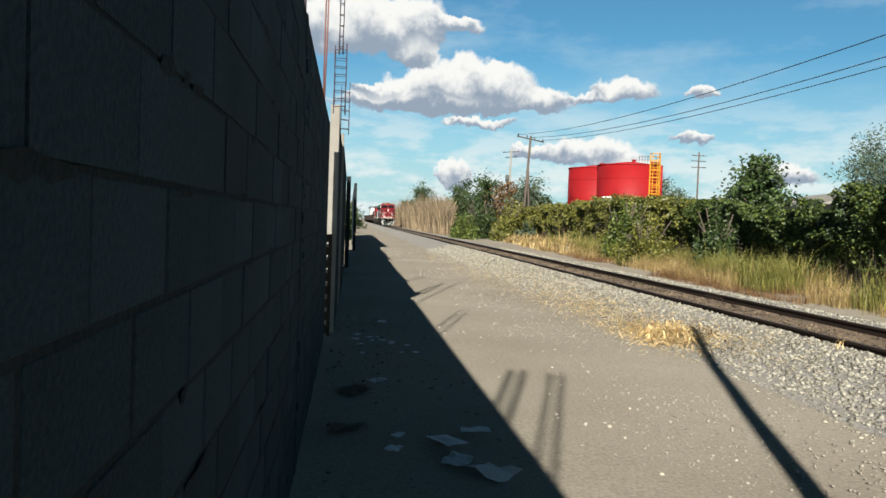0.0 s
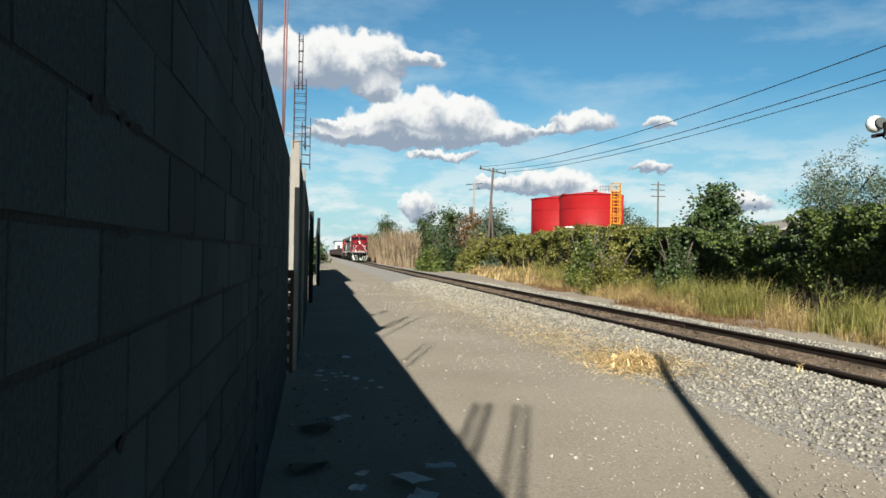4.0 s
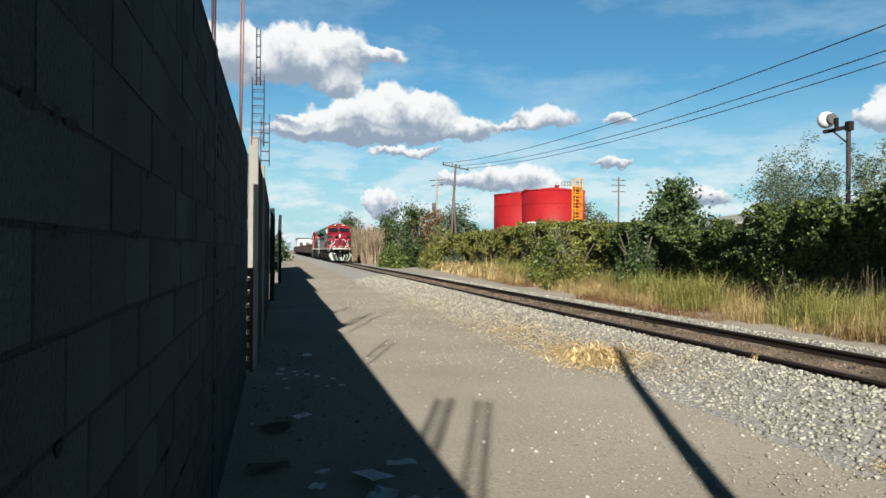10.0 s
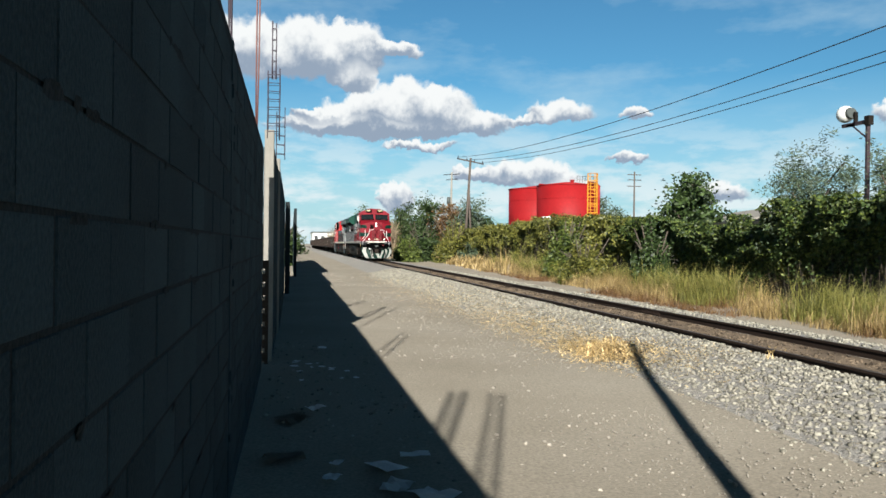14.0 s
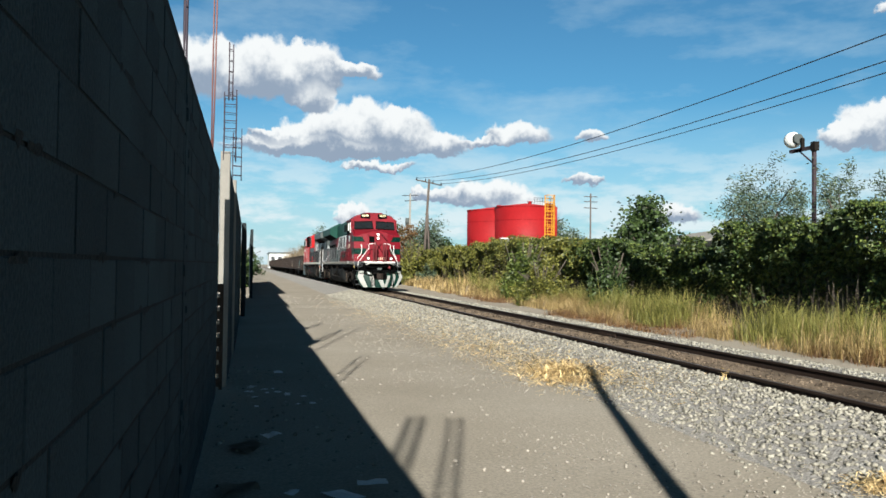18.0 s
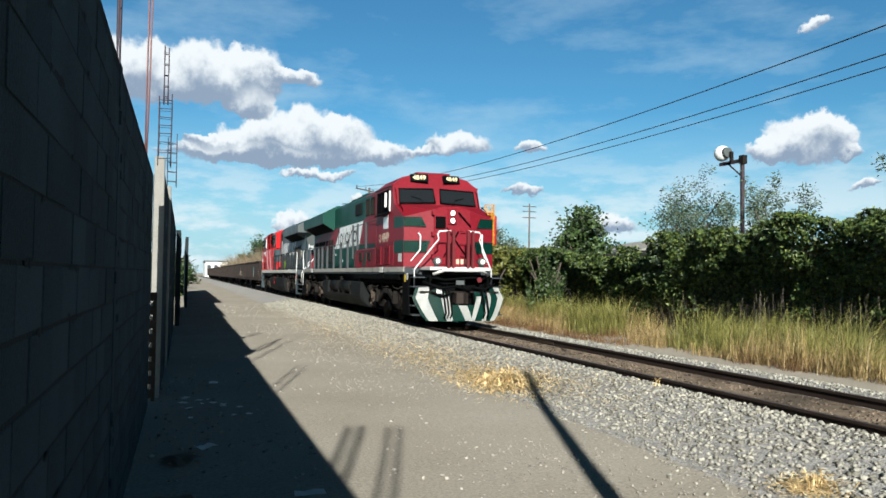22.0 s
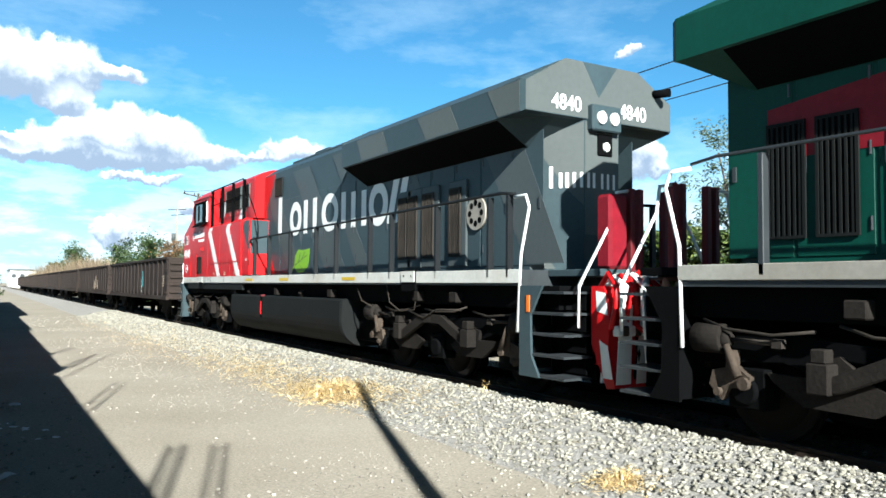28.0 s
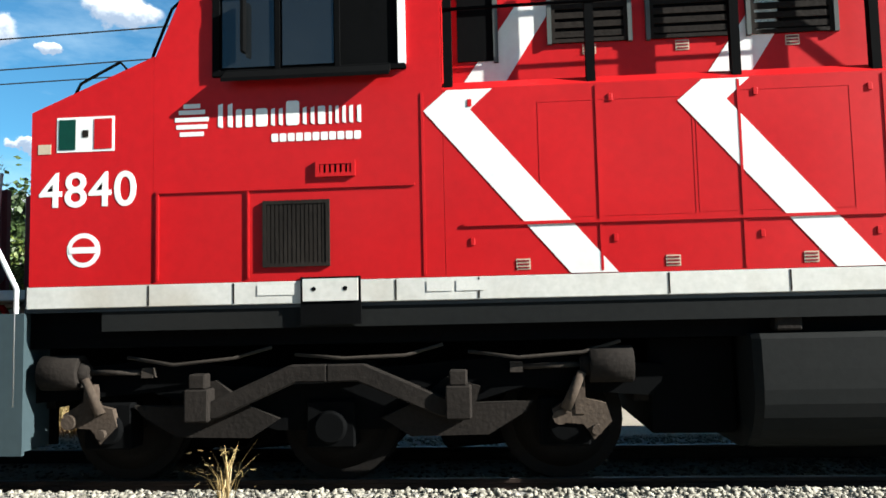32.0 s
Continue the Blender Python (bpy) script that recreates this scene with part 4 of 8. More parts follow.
def coupler(loco, y, s):
    bm = bmesh.new()
    box(bm, -0.13, 0.13, *sorted((y, y + s * 0.75)), 0.72, 0.98)
    prism(bm, [(-0.16, y + s * 0.02), (0.18, y + s * 0.02), (0.2, y - s * 0.2), (0.1, y - s * 0.3), (0.08, y - s * 0.12), (-0.02, y - s * 0.1), (-0.08, y - s * 0.26), (-0.18, y - s * 0.2)], "z", 0.7, 1.0)
    part("coupler", bm, M_RUST, loco, "rusty brown knuckle coupler")
    for k, (x, d) in enumerate(((-0.62, 0.05), (-0.5, 0.0), (-0.42, 0.04), (0.42, 0.03), (0.52, 0.0), (0.66, 0.04))):
        b = bmesh.new()
        tube(b, [(x, y + s * 0.22, 1.1), (x + 0.02, y - s * 0.02, 1.0), (x + d, y - s * 0.1, 0.7), (x + d * 2, y - s * 0.06, 0.42), (x + d, y + s * 0.02, 0.34)], 0.024, 7)
        part("air_hose", b, M_BLACK, loco)


def locomotive(v, red, hood, accent, plow, number, lit, tank_kind):
    """A six-axle freight locomotive, front at y = 0, rails at z = 0. v: the side (-1 or 1) that carries the painted marks."""
    W, H = 1.53, 0.915
    loco = thing("locomotive", "", "locomotive", "locomotives of the train")
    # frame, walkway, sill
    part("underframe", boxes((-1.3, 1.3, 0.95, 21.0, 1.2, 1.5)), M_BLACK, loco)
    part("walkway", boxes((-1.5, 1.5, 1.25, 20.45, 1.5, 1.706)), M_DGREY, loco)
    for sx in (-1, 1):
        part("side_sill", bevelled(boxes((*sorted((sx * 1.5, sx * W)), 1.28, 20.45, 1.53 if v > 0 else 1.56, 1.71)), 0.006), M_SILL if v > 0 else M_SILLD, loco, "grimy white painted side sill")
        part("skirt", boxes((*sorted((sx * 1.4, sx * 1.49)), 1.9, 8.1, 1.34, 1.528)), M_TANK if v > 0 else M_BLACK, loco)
        pad = part("jacking_pad", boxes((*sorted((sx * (W - 0.02), sx * (W + 0.014))), 3.55, 4.03, 1.36, 1.735)), M_BLACK, loco)
        part("pad_plate", boxes((*sorted((sx * (W + 0.014), sx * (W + 0.03))), 3.57, 4.01, 1.545, 1.72)), M_SILL, pad)
        for yy in (3.66, 3.91):
            part("bolt_hole", cyl(bmesh.new(), (sx * (W + 0.03), yy, 1.64), (sx * (W + 0.034), yy, 1.64), 0.018, n=10), M_BLACK, pad)
        rear_pad = part("jacking_pad", boxes((*sorted((sx * (W - 0.02), sx * (W + 0.014))), 17.24, 17.72, 1.4, 1.735)), M_BLACK, loco)
        part("pad_plate", boxes((*sorted((sx * (W + 0.014), sx * (W + 0.03))), 17.26, 17.7, 1.545, 1.72)), M_SILL, rear_pad)
        for yy in (17.35, 17.6):
            part("bolt_hole", cyl(bmesh.new(), (sx * (W + 0.03), yy, 1.64), (sx * (W + 0.034), yy, 1.64), 0.018, n=10), M_BLACK, rear_pad)
        for yy in (7.2, 10.6, 13.9, 17.45, 18.6):
            part("sill_bracket", bevelled(boxes((*sorted((sx * 1.3, sx * 1.45)), yy, yy + 0.2, 1.24, 1.4)), 0.015), M_TRUCK, loco)
        part("centre_sill", boxes((*sorted((sx * 0.12, sx * 0.62)), 0.7, 21.0, 0.92, 1.2)), M_BLACK, loco)
        for yy in (2.3, 3.0, 4.3, 4.95, 6.4, 7.3):
            part("sill_seam", boxes((*sorted((sx * W, sx * (W + 0.004))), yy, yy + 0.012, 1.54, 1.7)), M_TRUCK, loco)
    # black boxes added to close the see-through gaps beside the tank
    for y0, y1 in ((6.3, 6.98), (14.7, 15.4)):
        part("equipment_box", bevelled(boxes((-1.05, 1.05, y0, y1, 0.42, 1.2)), 0.02), M_BLACK, loco)
    # nose with swept corners and a raised ridge
    nose = bmesh.new()

    def nose_ring(z, back, corner, front):
        return [(-W, back, z), (-W, corner, z), (-0.62, front, z), (0.62, front, z), (W, corner, z), (W, back, z)]
    low = [nose.verts.new(p) for p in nose_ring(1.71, 2.338, 1.3, 1.02)]
    up = [nose.verts.new(p) for p in ((-W, 2.338, 3.58), (-W, 1.3, 3.15), (-0.62, 1.06, 3.36), (0.62, 1.06, 3.36), (W, 1.3, 3.15), (W, 2.338, 3.58))]
    mid = [nose.verts.new((-0.35, 1.12, 3.46)), nose.verts.new((0.35, 1.12, 3.46)), nose.verts.new((0.35, 2.36, 3.62)), nose.verts.new((-0.35, 2.36, 3.62))]
    for i in range(5):
        nose.faces.new((low[i], low[i + 1], up[i + 1], up[i]))
    nose.faces.new((up[2], up[3], mid[1], mid[0]))
    nose.faces.new((up[1], up[2], mid[0], mid[3], up[0]))
    nose.faces.new((up[3], up[4], up[5], mid[2], mid[1]))
    nose.faces.new(mid)
    nose.faces.new((low[0], up[0], mid[3], mid[2], up[5], low[5]))
    nose.faces.new(low[::-1])
    bmesh.ops.recalc_face_normals(nose, faces=nose.faces)
    nose = part("nose", nose, red, loco)
    # cab
    cab = bmesh.new()

    def cab_ring(slope, y0):
        pts = ((-W, 1.71), (-W, 3.55), (-W, 4.2), (-1.18, 4.46), (-0.5, 4.62), (0.5, 4.62), (1.18, 4.46), (W, 4.2), (W, 3.55), (W, 1.71))
        return [cab.verts.new((x, y0 + slope * max(0.0, z - 3.55), z)) for x, z in pts]
    front, back = cab_ring(0.43, 2.34), cab_ring(0.0, 4.7)
    for i in range(10):
        cab.faces.new((front[i], front[(i + 1) % 10], back[(i + 1) % 10], back[i]))
    cab.faces.new((front[0], front[1], front[8], front[9]))
    cab.faces.new(front[1:9])
    cab.faces.new(back[::-1])
    bmesh.ops.recalc_face_normals(cab, faces=cab.faces)
    cab = part("cab", cab, red, loco)
    part("roof_lip", bevelled(boxes((-0.62, 0.62, 2.85, 4.8, 4.62, 4.66), (-1.56, -1.5, 2.6, 4.8, 4.17, 4.22), (1.5, 1.56, 2.6, 4.8, 4.17, 4.22)), 0.01), red, cab)
    # windscreens and number boards on the sloping front
    for sx in (-1, 1):
        b = bmesh.new()
        q = [(sx * x, 2.335 + 0.43 * (z - 3.55), z) for x, z in ((0.1, 3.68), (1.36, 3.63), (1.34, 4.08), (0.12, 4.12))]
        vs = [b.verts.new((x, y - 0.012, z)) for x, y, z in q] + [b.verts.new((x, y - 0.03, z)) for x, y, z in q]
        for f in ((0, 1, 2, 3), (7, 6, 5, 4), (0, 4, 5, 1), (1, 5, 6, 2), (2, 6, 7, 3), (3, 7, 4, 0)):
            b.faces.new([vs[i] for i in f])
        bmesh.ops.recalc_face_normals(b, faces=b.faces)
        ws = part("windscreen", b, M_GLASS, cab, "dark windscreen pane")
        b = bmesh.new()
        ring = [Vector((x, y - 0.035, z)) for x, y, z in q]
        tube(b, ring + [ring[0]], 0.026, 6)
        part("screen_frame", b, M_BLACK, ws)
        b = bmesh.new()
        tube(b, [(sx * 0.5, 2.31, 3.62), (sx * 0.62, 2.37, 3.78), (sx * 0.95, 2.41, 3.86)], 0.009, 5)
        part("wiper", b, M_BLACK, ws)
        b = bevelled(boxes((-0.31, 0.31, -0.05, 0.05, -0.13, 0.13)), 0.01)
        nb = part("number_board", b, M_BLACK, cab, "black number board with white figures")
        nb.matrix_basis = pose(sx * 0.58, 2.66, 4.44, -20, 0, sx * 9)
        text_part("number", number, 0.215, M_TEXT_Y if v < 0 else M_TEXT_W, nb, pose(0, -0.053, 0, 90, 0, 0), spread=1.05)
    # side windows: black sheet for the unlit cab inside, posts, pale visor, awning
    for sx in (-1, 1):
        part("side_window", boxes((*sorted((sx * W, sx * (W + 0.006))), 2.86, 4.4, 3.42, 4.04)), M_BLACK, cab, "black sheet for the unlit cab inside the side window")
        for a, bq in ((2.84, 2.9), (3.36, 3.4), (3.85, 3.89), (4.36, 4.42)):
            part("window_post", boxes((*sorted((sx * W, sx * (W + 0.035))), a, bq, 3.4, 4.08)), M_BLACK if (a > 2.85 and a < 4.3) or (v > 0 and a < 4.3) or (v < 0 and a > 4.3) else M_TEXT_W, cab)
        part("window_rail", boxes((*sorted((sx * W, sx * (W + 0.04))), 2.84, 4.42, 3.38, 3.42), (*sorted((sx * W, sx * (W + 0.04))), 2.84, 4.42, 4.04, 4.09)), M_BLACK, cab)
        if v > 0:
            part("window_pane", boxes((*sorted((sx * (W + 0.012), sx * (W + 0.018))), 2.92, 3.35, 3.45, 4.02), (*sorted((sx * (W + 0.02), sx * (W + 0.026))), 3.42, 3.84, 3.45, 4.02)), M_GLASS, cab)
        b = bmesh.new()
        prism(b, [(sx * W, 3.4), (sx * (W + 0.16), 3.3), (sx * (W + 0.16), 3.33), (sx * W, 3.44)], "y", 2.95, 4.3)
        part("arm_rest", b, M_BLACK, cab)
        for z0, pts in ((0, [(1.62, 3.28), (1.68, 3.4), (2.02, 3.57), (2.1, 3.48)]), (1, [(2.26, 3.5), (2.32, 3.66), (2.46, 4.0), (2.6, 4.12)])):
            b = bmesh.new()
            tube(b, [(sx * 1.46, y, z) for y, z in pts], 0.013, 6)
            part("nose_handrail", b, M_BLACK, cab)
        # mirror in front of the window
        part("mirror", bevelled(boxes((*sorted((sx * (W + 0.05), sx * (W + 0.13))), 3.1, 3.13, 3.55, 4.0)), 0.004), M_LENS if v < 0 else M_BLACK, cab)
    # lower compartment behind the cab at full width, narrower upper part
    aux = bmesh.new()
    if v > 0:
        shell(aux, [[(-W, y, 1.71), (-W, y, 3.2), (-W + 0.12, y, 3.28), (W - 0.12, y, 3.28), (W, y, 3.2), (W, y, 1.71)] for y in (4.703, 8.1)])
    else:
        # a low full-width box under a ledge on the marked side, the wall set back above it
        shell(aux, [[(-W, y, 1.71), (-W, y, 2.33), (-W + 0.03, y, 2.36), (-1.0, y, 2.36), (-1.0, y, 3.28), (W - 0.12, y, 3.28), (W, y, 3.2), (W, y, 1.71)] for y in (4.703, 7.75)])
    aux = part("equipment_compartment", aux, red, loco)
    up = bmesh.new()
    UP = 1.22 if v > 0 else 1.02
    shell(up, [hood_section(4.72, UP, 3.28, 4.36, 4.6), hood_section(8.3, UP, 3.28, 4.36, 4.6)])
    up = part("upper_compartment", up, red, loco)
    for sx in (-1, 1):
        for a, bq in ((5.6, 6.22), (6.4, 7.05), (7.2, 7.85)) if v > 0 else ((5.27, 5.85), (6.65, 7.22), (7.46, 8.02)):
            g = louvre(up, sx, UP, a, bq, 3.62, 4.24, 7, M_TRUCK, upright=v < 0)
            if v > 0:
                for yy in (a - 0.035, bq):
                    part("side_strip", boxes((*sorted((sx * 1.221, sx * 1.262)), yy, yy + 0.035, 3.61, 4.25)), M_LGREY, g)
        lo, hi = sorted((sx * (W + 0.002), sx * (W + 0.018)))
        if sx == v or v > 0:
            part("rib", boxes((lo, hi, 4.85, 8.05 if v > 0 else 7.7, 2.1, 2.125) if v > 0 else (lo, hi, 4.85, 7.7, 2.27, 2.29)), red, aux)
        for yy in (4.53, 5.9, 6.98, 8.06 if v > 0 else 7.7):
            part("seam", boxes((*sorted((sx * W, sx * (W + 0.008))), yy, yy + 0.02, 1.73, 3.18 if v > 0 or yy < 4.6 else 2.3)), red, aux)
        for yy in (4.9, 6.0, 7.1, 7.95) if v > 0 else (5.0, 6.2, 7.3):
            for z in (1.95, 3.05) if v > 0 else (2.1,):
                part("latch", bevelled(boxes((*sorted((sx * W, sx * (W + 0.012))), yy, yy + 0.035, z, z + 0.06)), 0.004), red, aux)
        # raised edges of the access panels
        for y0, y1, z0, z1 in ((5.45, 6.64, 2.15, 3.07), (6.66, 7.82, 2.16, 3.1)) if v > 0 else ():
            lo, hi = sorted((sx * (W + 0.001), sx * (W + 0.0025)))
            for k, r in enumerate(((y0, y1, z0, z0 + 0.007), (y0, y1, z1 - 0.007, z1), (y0, y0 + 0.007, z0 + 0.007, z1 - 0.007), (y1 - 0.007, y1, z0 + 0.007, z1 - 0.007))):
                part("panel_edge", boxes((lo, hi, *r)), red, aux)
        lo, hi = sorted((sx * (W + 0.002), sx * (W + 0.016)))
        part("panel_rib", boxes((lo, hi, 2.37, 4.47, 2.44, 2.465), (lo, hi, 2.37, 2.39, 1.74, 2.44), (lo, hi, 3.12, 3.135, 1.74, 2.44)), red, cab)
    # engine hood with its doors
    body = bmesh.new()
    shell(body, [hood_section(8.1 if v > 0 else 7.752, H, 1.71, 4.38, 4.62), hood_section(19.9, H, 1.71, 4.38, 4.62)])
    body = part("hood", body, hood, loco)
    b = bmesh.new()
    prism(b, [(-H, 19.9), (-H, 19.95), (-0.35, 20.5), (0.35, 20.5), (H, 19.95), (H, 19.9)], "z", 1.712, 4.3)
    part("rear_prow", b, hood, loco)
    for sx in (-1, 1):
        y = 8.9
        while y < 19.6:
            b = boxes((*sorted((sx * H, sx * (H + 0.012))), y, y + 0.72, 1.78, 3.62))
            bevelled(b, 0.006)
            d = part("hood_door", b, hood, body)
            for z in (2.05, 2.7, 3.35):
                part("door_hinge", cyl(bmesh.new(), (sx * (H + 0.012), y + 0.03, z - 0.06), (sx * (H + 0.012), y + 0.03, z + 0.06), 0.014, n=6), M_DGREY, d)
            part("door_latch", boxes((*sorted((sx * (H + 0.012), sx * (H + 0.03))), y + 0.62, y + 0.66, 2.55, 2.7)), M_DGREY, d)
            y += 0.76
    # exhaust and roof gear
    part("roof_hatch", bevelled(boxes((-0.5, 0.5, 9.4, 12.9, 4.62, 4.68), (-0.35, 0.35, 10.6, 11.5, 4.68, 4.78), (-0.3, 0.3, 13.1, 13.5, 4.62, 4.74)), 0.01), hood, loco)
    b = bmesh.new()
    for i, x in enumerate((-0.25, 0.0, 0.22)):
        cyl(b, (x, 7.5, 4.68), (x, 7.1 + 0.07 * i, 4.69), 0.02, 0.05, n=10)
    box(b, -0.35, 0.35, 7.45, 7.55, 4.6, 4.68)
    part("air_horn", b, M_DGREY, loco)
    part("roof_antenna", boxes((-0.35, 0.05, 3.3, 3.42, 4.66, 4.7)), M_DGREY, cab)
    # radiator section with overhanging wings
    wing = bmesh.new()

    def wing_ring(y, w, low, edge, top, drop=0.34):
        return [(-H, y, low - drop), (-w, y, low), (-w, y, edge), (-0.8, y, top), (0.8, y, top), (w, y, edge), (w, y, low), (H, y, low - drop)]
    shell(wing, [wing_ring(14.7, W, 3.78, 4.24, 4.58), wing_ring(14.76, W, 3.76, 4.2, 4.56), wing_ring(19.92, W, 3.76, 4.18, 4.54), wing_ring(20.45, W, 3.76, 4.2, 4.54, 0.0), wing_ring(20.52, W - 0.04, 3.78, 4.18, 4.52, 0.0)])
    wing = part("radiator_wing", wing, hood, loco)
    b = bmesh.new()
    for yy in range(24):
        box(b, -0.75, 0.75, 14.9 + yy * 0.22, 14.98 + yy * 0.22, 4.542, 4.556)
    part("radiator_screen", b, M_DGREY, wing)
    for sx in (-1, 1):
        # black sheets: intake screens that also paint in the dark underside
        for k in range(4):
            b = bmesh.new()
            y0 = 14.78 + k * 1.28
            prism(b, [(sx * (H + 0.03), 3.43), (sx * (W - 0.03), 3.736), (sx * (W - 0.03), 3.748), (sx * (H + 0.03), 3.442)], "y", y0, y0 + 1.277)
            part("intake_screen", b, M_BLACK, wing)
        for yy, wd in ((16.17, 0.3), (16.53, 0.32), (17.04, 0.38), (17.92, 0.34)) if v > 0 else [(q, 0.4) for q in (14.9, 15.5, 16.2, 17.0, 17.6, 18.2, 18.9, 19.4)]:
            if v > 0:
                part("radiator_door", bevelled(boxes((*sorted((sx * (H + 0.012), sx * (H + 0.06))), yy - 0.03, yy + wd + 0.14, 1.8, 3.16)), 0.01), M_MGREY, body)
            louvre(body, sx, H + (0.06 if v > 0 else 0.018), yy, yy + wd, 1.95, 3.05, 7 if v > 0 else 6, M_DUST if v > 0 else M_TANK, upright=True)
        if v < 0:
            continue
        b = bmesh.new()
        cyl(b, (sx * (H + 0.015), 18.67, 2.6), (sx * (H + 0.06), 18.67, 2.6), 0.26, n=22)
        f = part("brake_wheel", b, M_SILLD, body)
        for k in range(8):
            a = k * math.tau / 8
            # raised black disc paints the dark of a hole in the wheel
            b = cyl(bmesh.new(), (sx * (H + 0.055), 18.67 + 0.16 * math.cos(a), 2.6 + 0.16 * math.sin(a)), (sx * (H + 0.064), 18.67 + 0.16 * math.cos(a), 2.6 + 0.16 * math.sin(a)), 0.05, n=8)
            part("wheel_hole", b, M_BLACK, f)
        for pts in ([(16.5, 1.5), (16.62, 1.2), (17.0, 1.06), (17.5, 1.1), (17.62, 1.5)], [(15.3, 1.42), (15.5, 1.2), (15.9, 1.12)], [(17.3, 1.08), (17.8, 0.98), (18.2, 1.12), (18.9, 1.14)]):
            b = bmesh.new()
            tube(b, [(sx * 1.42, y, z) for y, z in pts], 0.013, 6)
            part("hanging_cable", b, M_DUST, loco)
    # rear end
    rear = bevelled(boxes((-0.3, 0.3, 20.45, 20.62, 3.62, 3.98)), 0.02)
    rear = part("rear_lamp_box", rear, hood, loco)
    for sx in (-1, 1):
        b = bmesh.new()
        cyl(b, (sx * 0.13, 20.6, 3.8), (sx * 0.13, 20.65, 3.8), 0.09, n=16)
        part("rear_lamp", b, M_LENS, rear)
    # pilots, coupler, steps
    if plow == "striped":
        # a flat blade that leans back to its flared tips, notched for the coupler
        def blade(u, z):
            """u runs over the blade from -1 to 1; its half width grows from the foot to the shoulder."""
            k = min(max((z - 0.22) / 0.6, 0.0), 1.0)
            half = 1.12 + 0.4 * k ** 0.8 - 0.5 * max(z - 0.86, 0.0)
            return (u * half, 0.1 + 0.14 * u * u + 0.2 * ((z - 0.22) / 0.94) ** 1.4 + 0.05 * k * abs(u), z)

        def blade_top(u):
            return 0.66 if abs(u) < 0.33 else 1.08 + 0.09 * abs(u)

        b = bmesh.new()
        ring = []
        us = [-1 + i / 9 for i in range(6)] + [-0.335, -0.325, -0.1, 0.1, 0.325, 0.335] + [1 - i / 9 for i in range(5, -1, -1)]
        for u in us:
            ring.append([b.verts.new(blade(u, 0.22 + (blade_top(u) - 0.22) * k / 6)) for k in range(7)])
        for a, c in zip(ring, ring[1:]):
            for k in range(6):
                b.faces.new((a[k], c[k], c[k + 1], a[k + 1]))
        bmesh.ops.solidify(b, geom=b.faces[:], thickness=0.035)
        pl = part("snow_plough", b, M_GREEN, loco, "dark green snow plough with white slanting stripes")
        for u0, u1, d, top in ((-0.94, -0.7, 0.02, 1.15), (-0.42, -0.25, -0.02, 0.98), (-0.08, 0.12, 0.16, 0.65), (0.34, 0.46, -0.1, 0.9), (0.56, 0.68, 0.02, 1.0), (0.84, 0.98, 0.0, 1.15)):
            s = bmesh.new()
            rows = []
            for k in range(7):
                z = 0.225 + (top - 0.225) * k / 6
                sh = d * (1 - k / 6)
                rows.append([s.verts.new((x, y - 0.024, zz)) for x, y, zz in (blade(u0 + sh, z), blade(u1 + sh, z))])
            for a, c in zip(rows, rows[1:]):
                s.faces.new((a[0], a[1], c[1], c[0]))
            bmesh.ops.solidify(s, geom=s.faces[:], thickness=0.008)
            part("stripe", s, M_SILL, pl)
        part("plough_plate", boxes((-0.78, -0.56, 0.28, 0.3, 0.98, 1.13)), M_WHITE, pl)
        for x in (-0.62, -0.52, -0.42, 0.66, 0.78):
            h = bmesh.new()
            tube(h, [(x, 0.36, 1.2), (x, 0.14, 1.05), (x + 0.03, 0.05, 0.75), (x + 0.06, 0.03, 0.45), (x + 0.03, 0.1, 0.3)], 0.024, 7)
            part("hose", h, M_BLACK, pl)
        for x in (-1.0, 0.5):
            part("plough_bracket", boxes((x, x + 0.5, 0.36, 0.6, 0.7, 1.14)), M_BLACK, pl)
    ends = ((0.0, 1, "front"), (21.7, -1, "back"))
    for y, s, which in ends:
        back = 0.34 if plow == "striped" and which == "front" else 0.0
        coupler(loco, y + back, s)
        plate = M_GREY if v > 0 else M_BLACK
        part("end_platform", bevelled(boxes((-1.0, 1.0, *sorted((y + s * 0.28, y + s * 1.25)), 1.62, 1.71)), 0.008), M_SILL if which == "front" else plate, loco)
        part("end_plate", boxes((-0.98, 0.98, *sorted((y + s * (0.62 if v < 0 else 0.3), y + s * (0.7 if v < 0 else 0.42))), 0.55, 1.5)), M_BLACK if (which == "front" or v < 0) else M_RED, loco)
        if v > 0 and which == "back":
            b = bmesh.new()
            prism(b, [(y + s * 0.3, 1.5), (y + s * 0.1, 1.5), (y - s * 0.02, 1.3), (y + s * 0.02, 0.75), (y - s * 0.1, 0.32), (y + s * 0.04, 0.3), (y + s * 0.3, 0.8)], "x", -1.12, 1.12)
            pilot = part("pilot", b, M_RED, loco, "red pilot plate with white stripes")
            for x in (0.62, 0.98):
                q = bmesh.new()
                prism(q, [(x - 0.13, 0.36), (x + 0.13, 0.36), (x + 0.05, 1.28), (x - 0.17, 1.28)], "y", *sorted((y - s * 0.1, y - s * 0.105)))
                part("stripe", q, M_WHITE, pilot)
            q = bmesh.new()
            prism(q, [(y + s * 0.1, 0.42), (y - s * 0.06, 0.42), (y + s * 0.02, 0.8), (y + s * 0.16, 0.86)], "x", 1.121, 1.127)
            prism(q, [(y + s * 0.2, 1.2), (y + s * 0.02, 1.16), (y + s * 0.06, 1.42), (y + s * 0.22, 1.44)], "x", 1.121, 1.127)
            part("side_patch", q, M_WHITE, pilot)
            rng = random.Random(8)
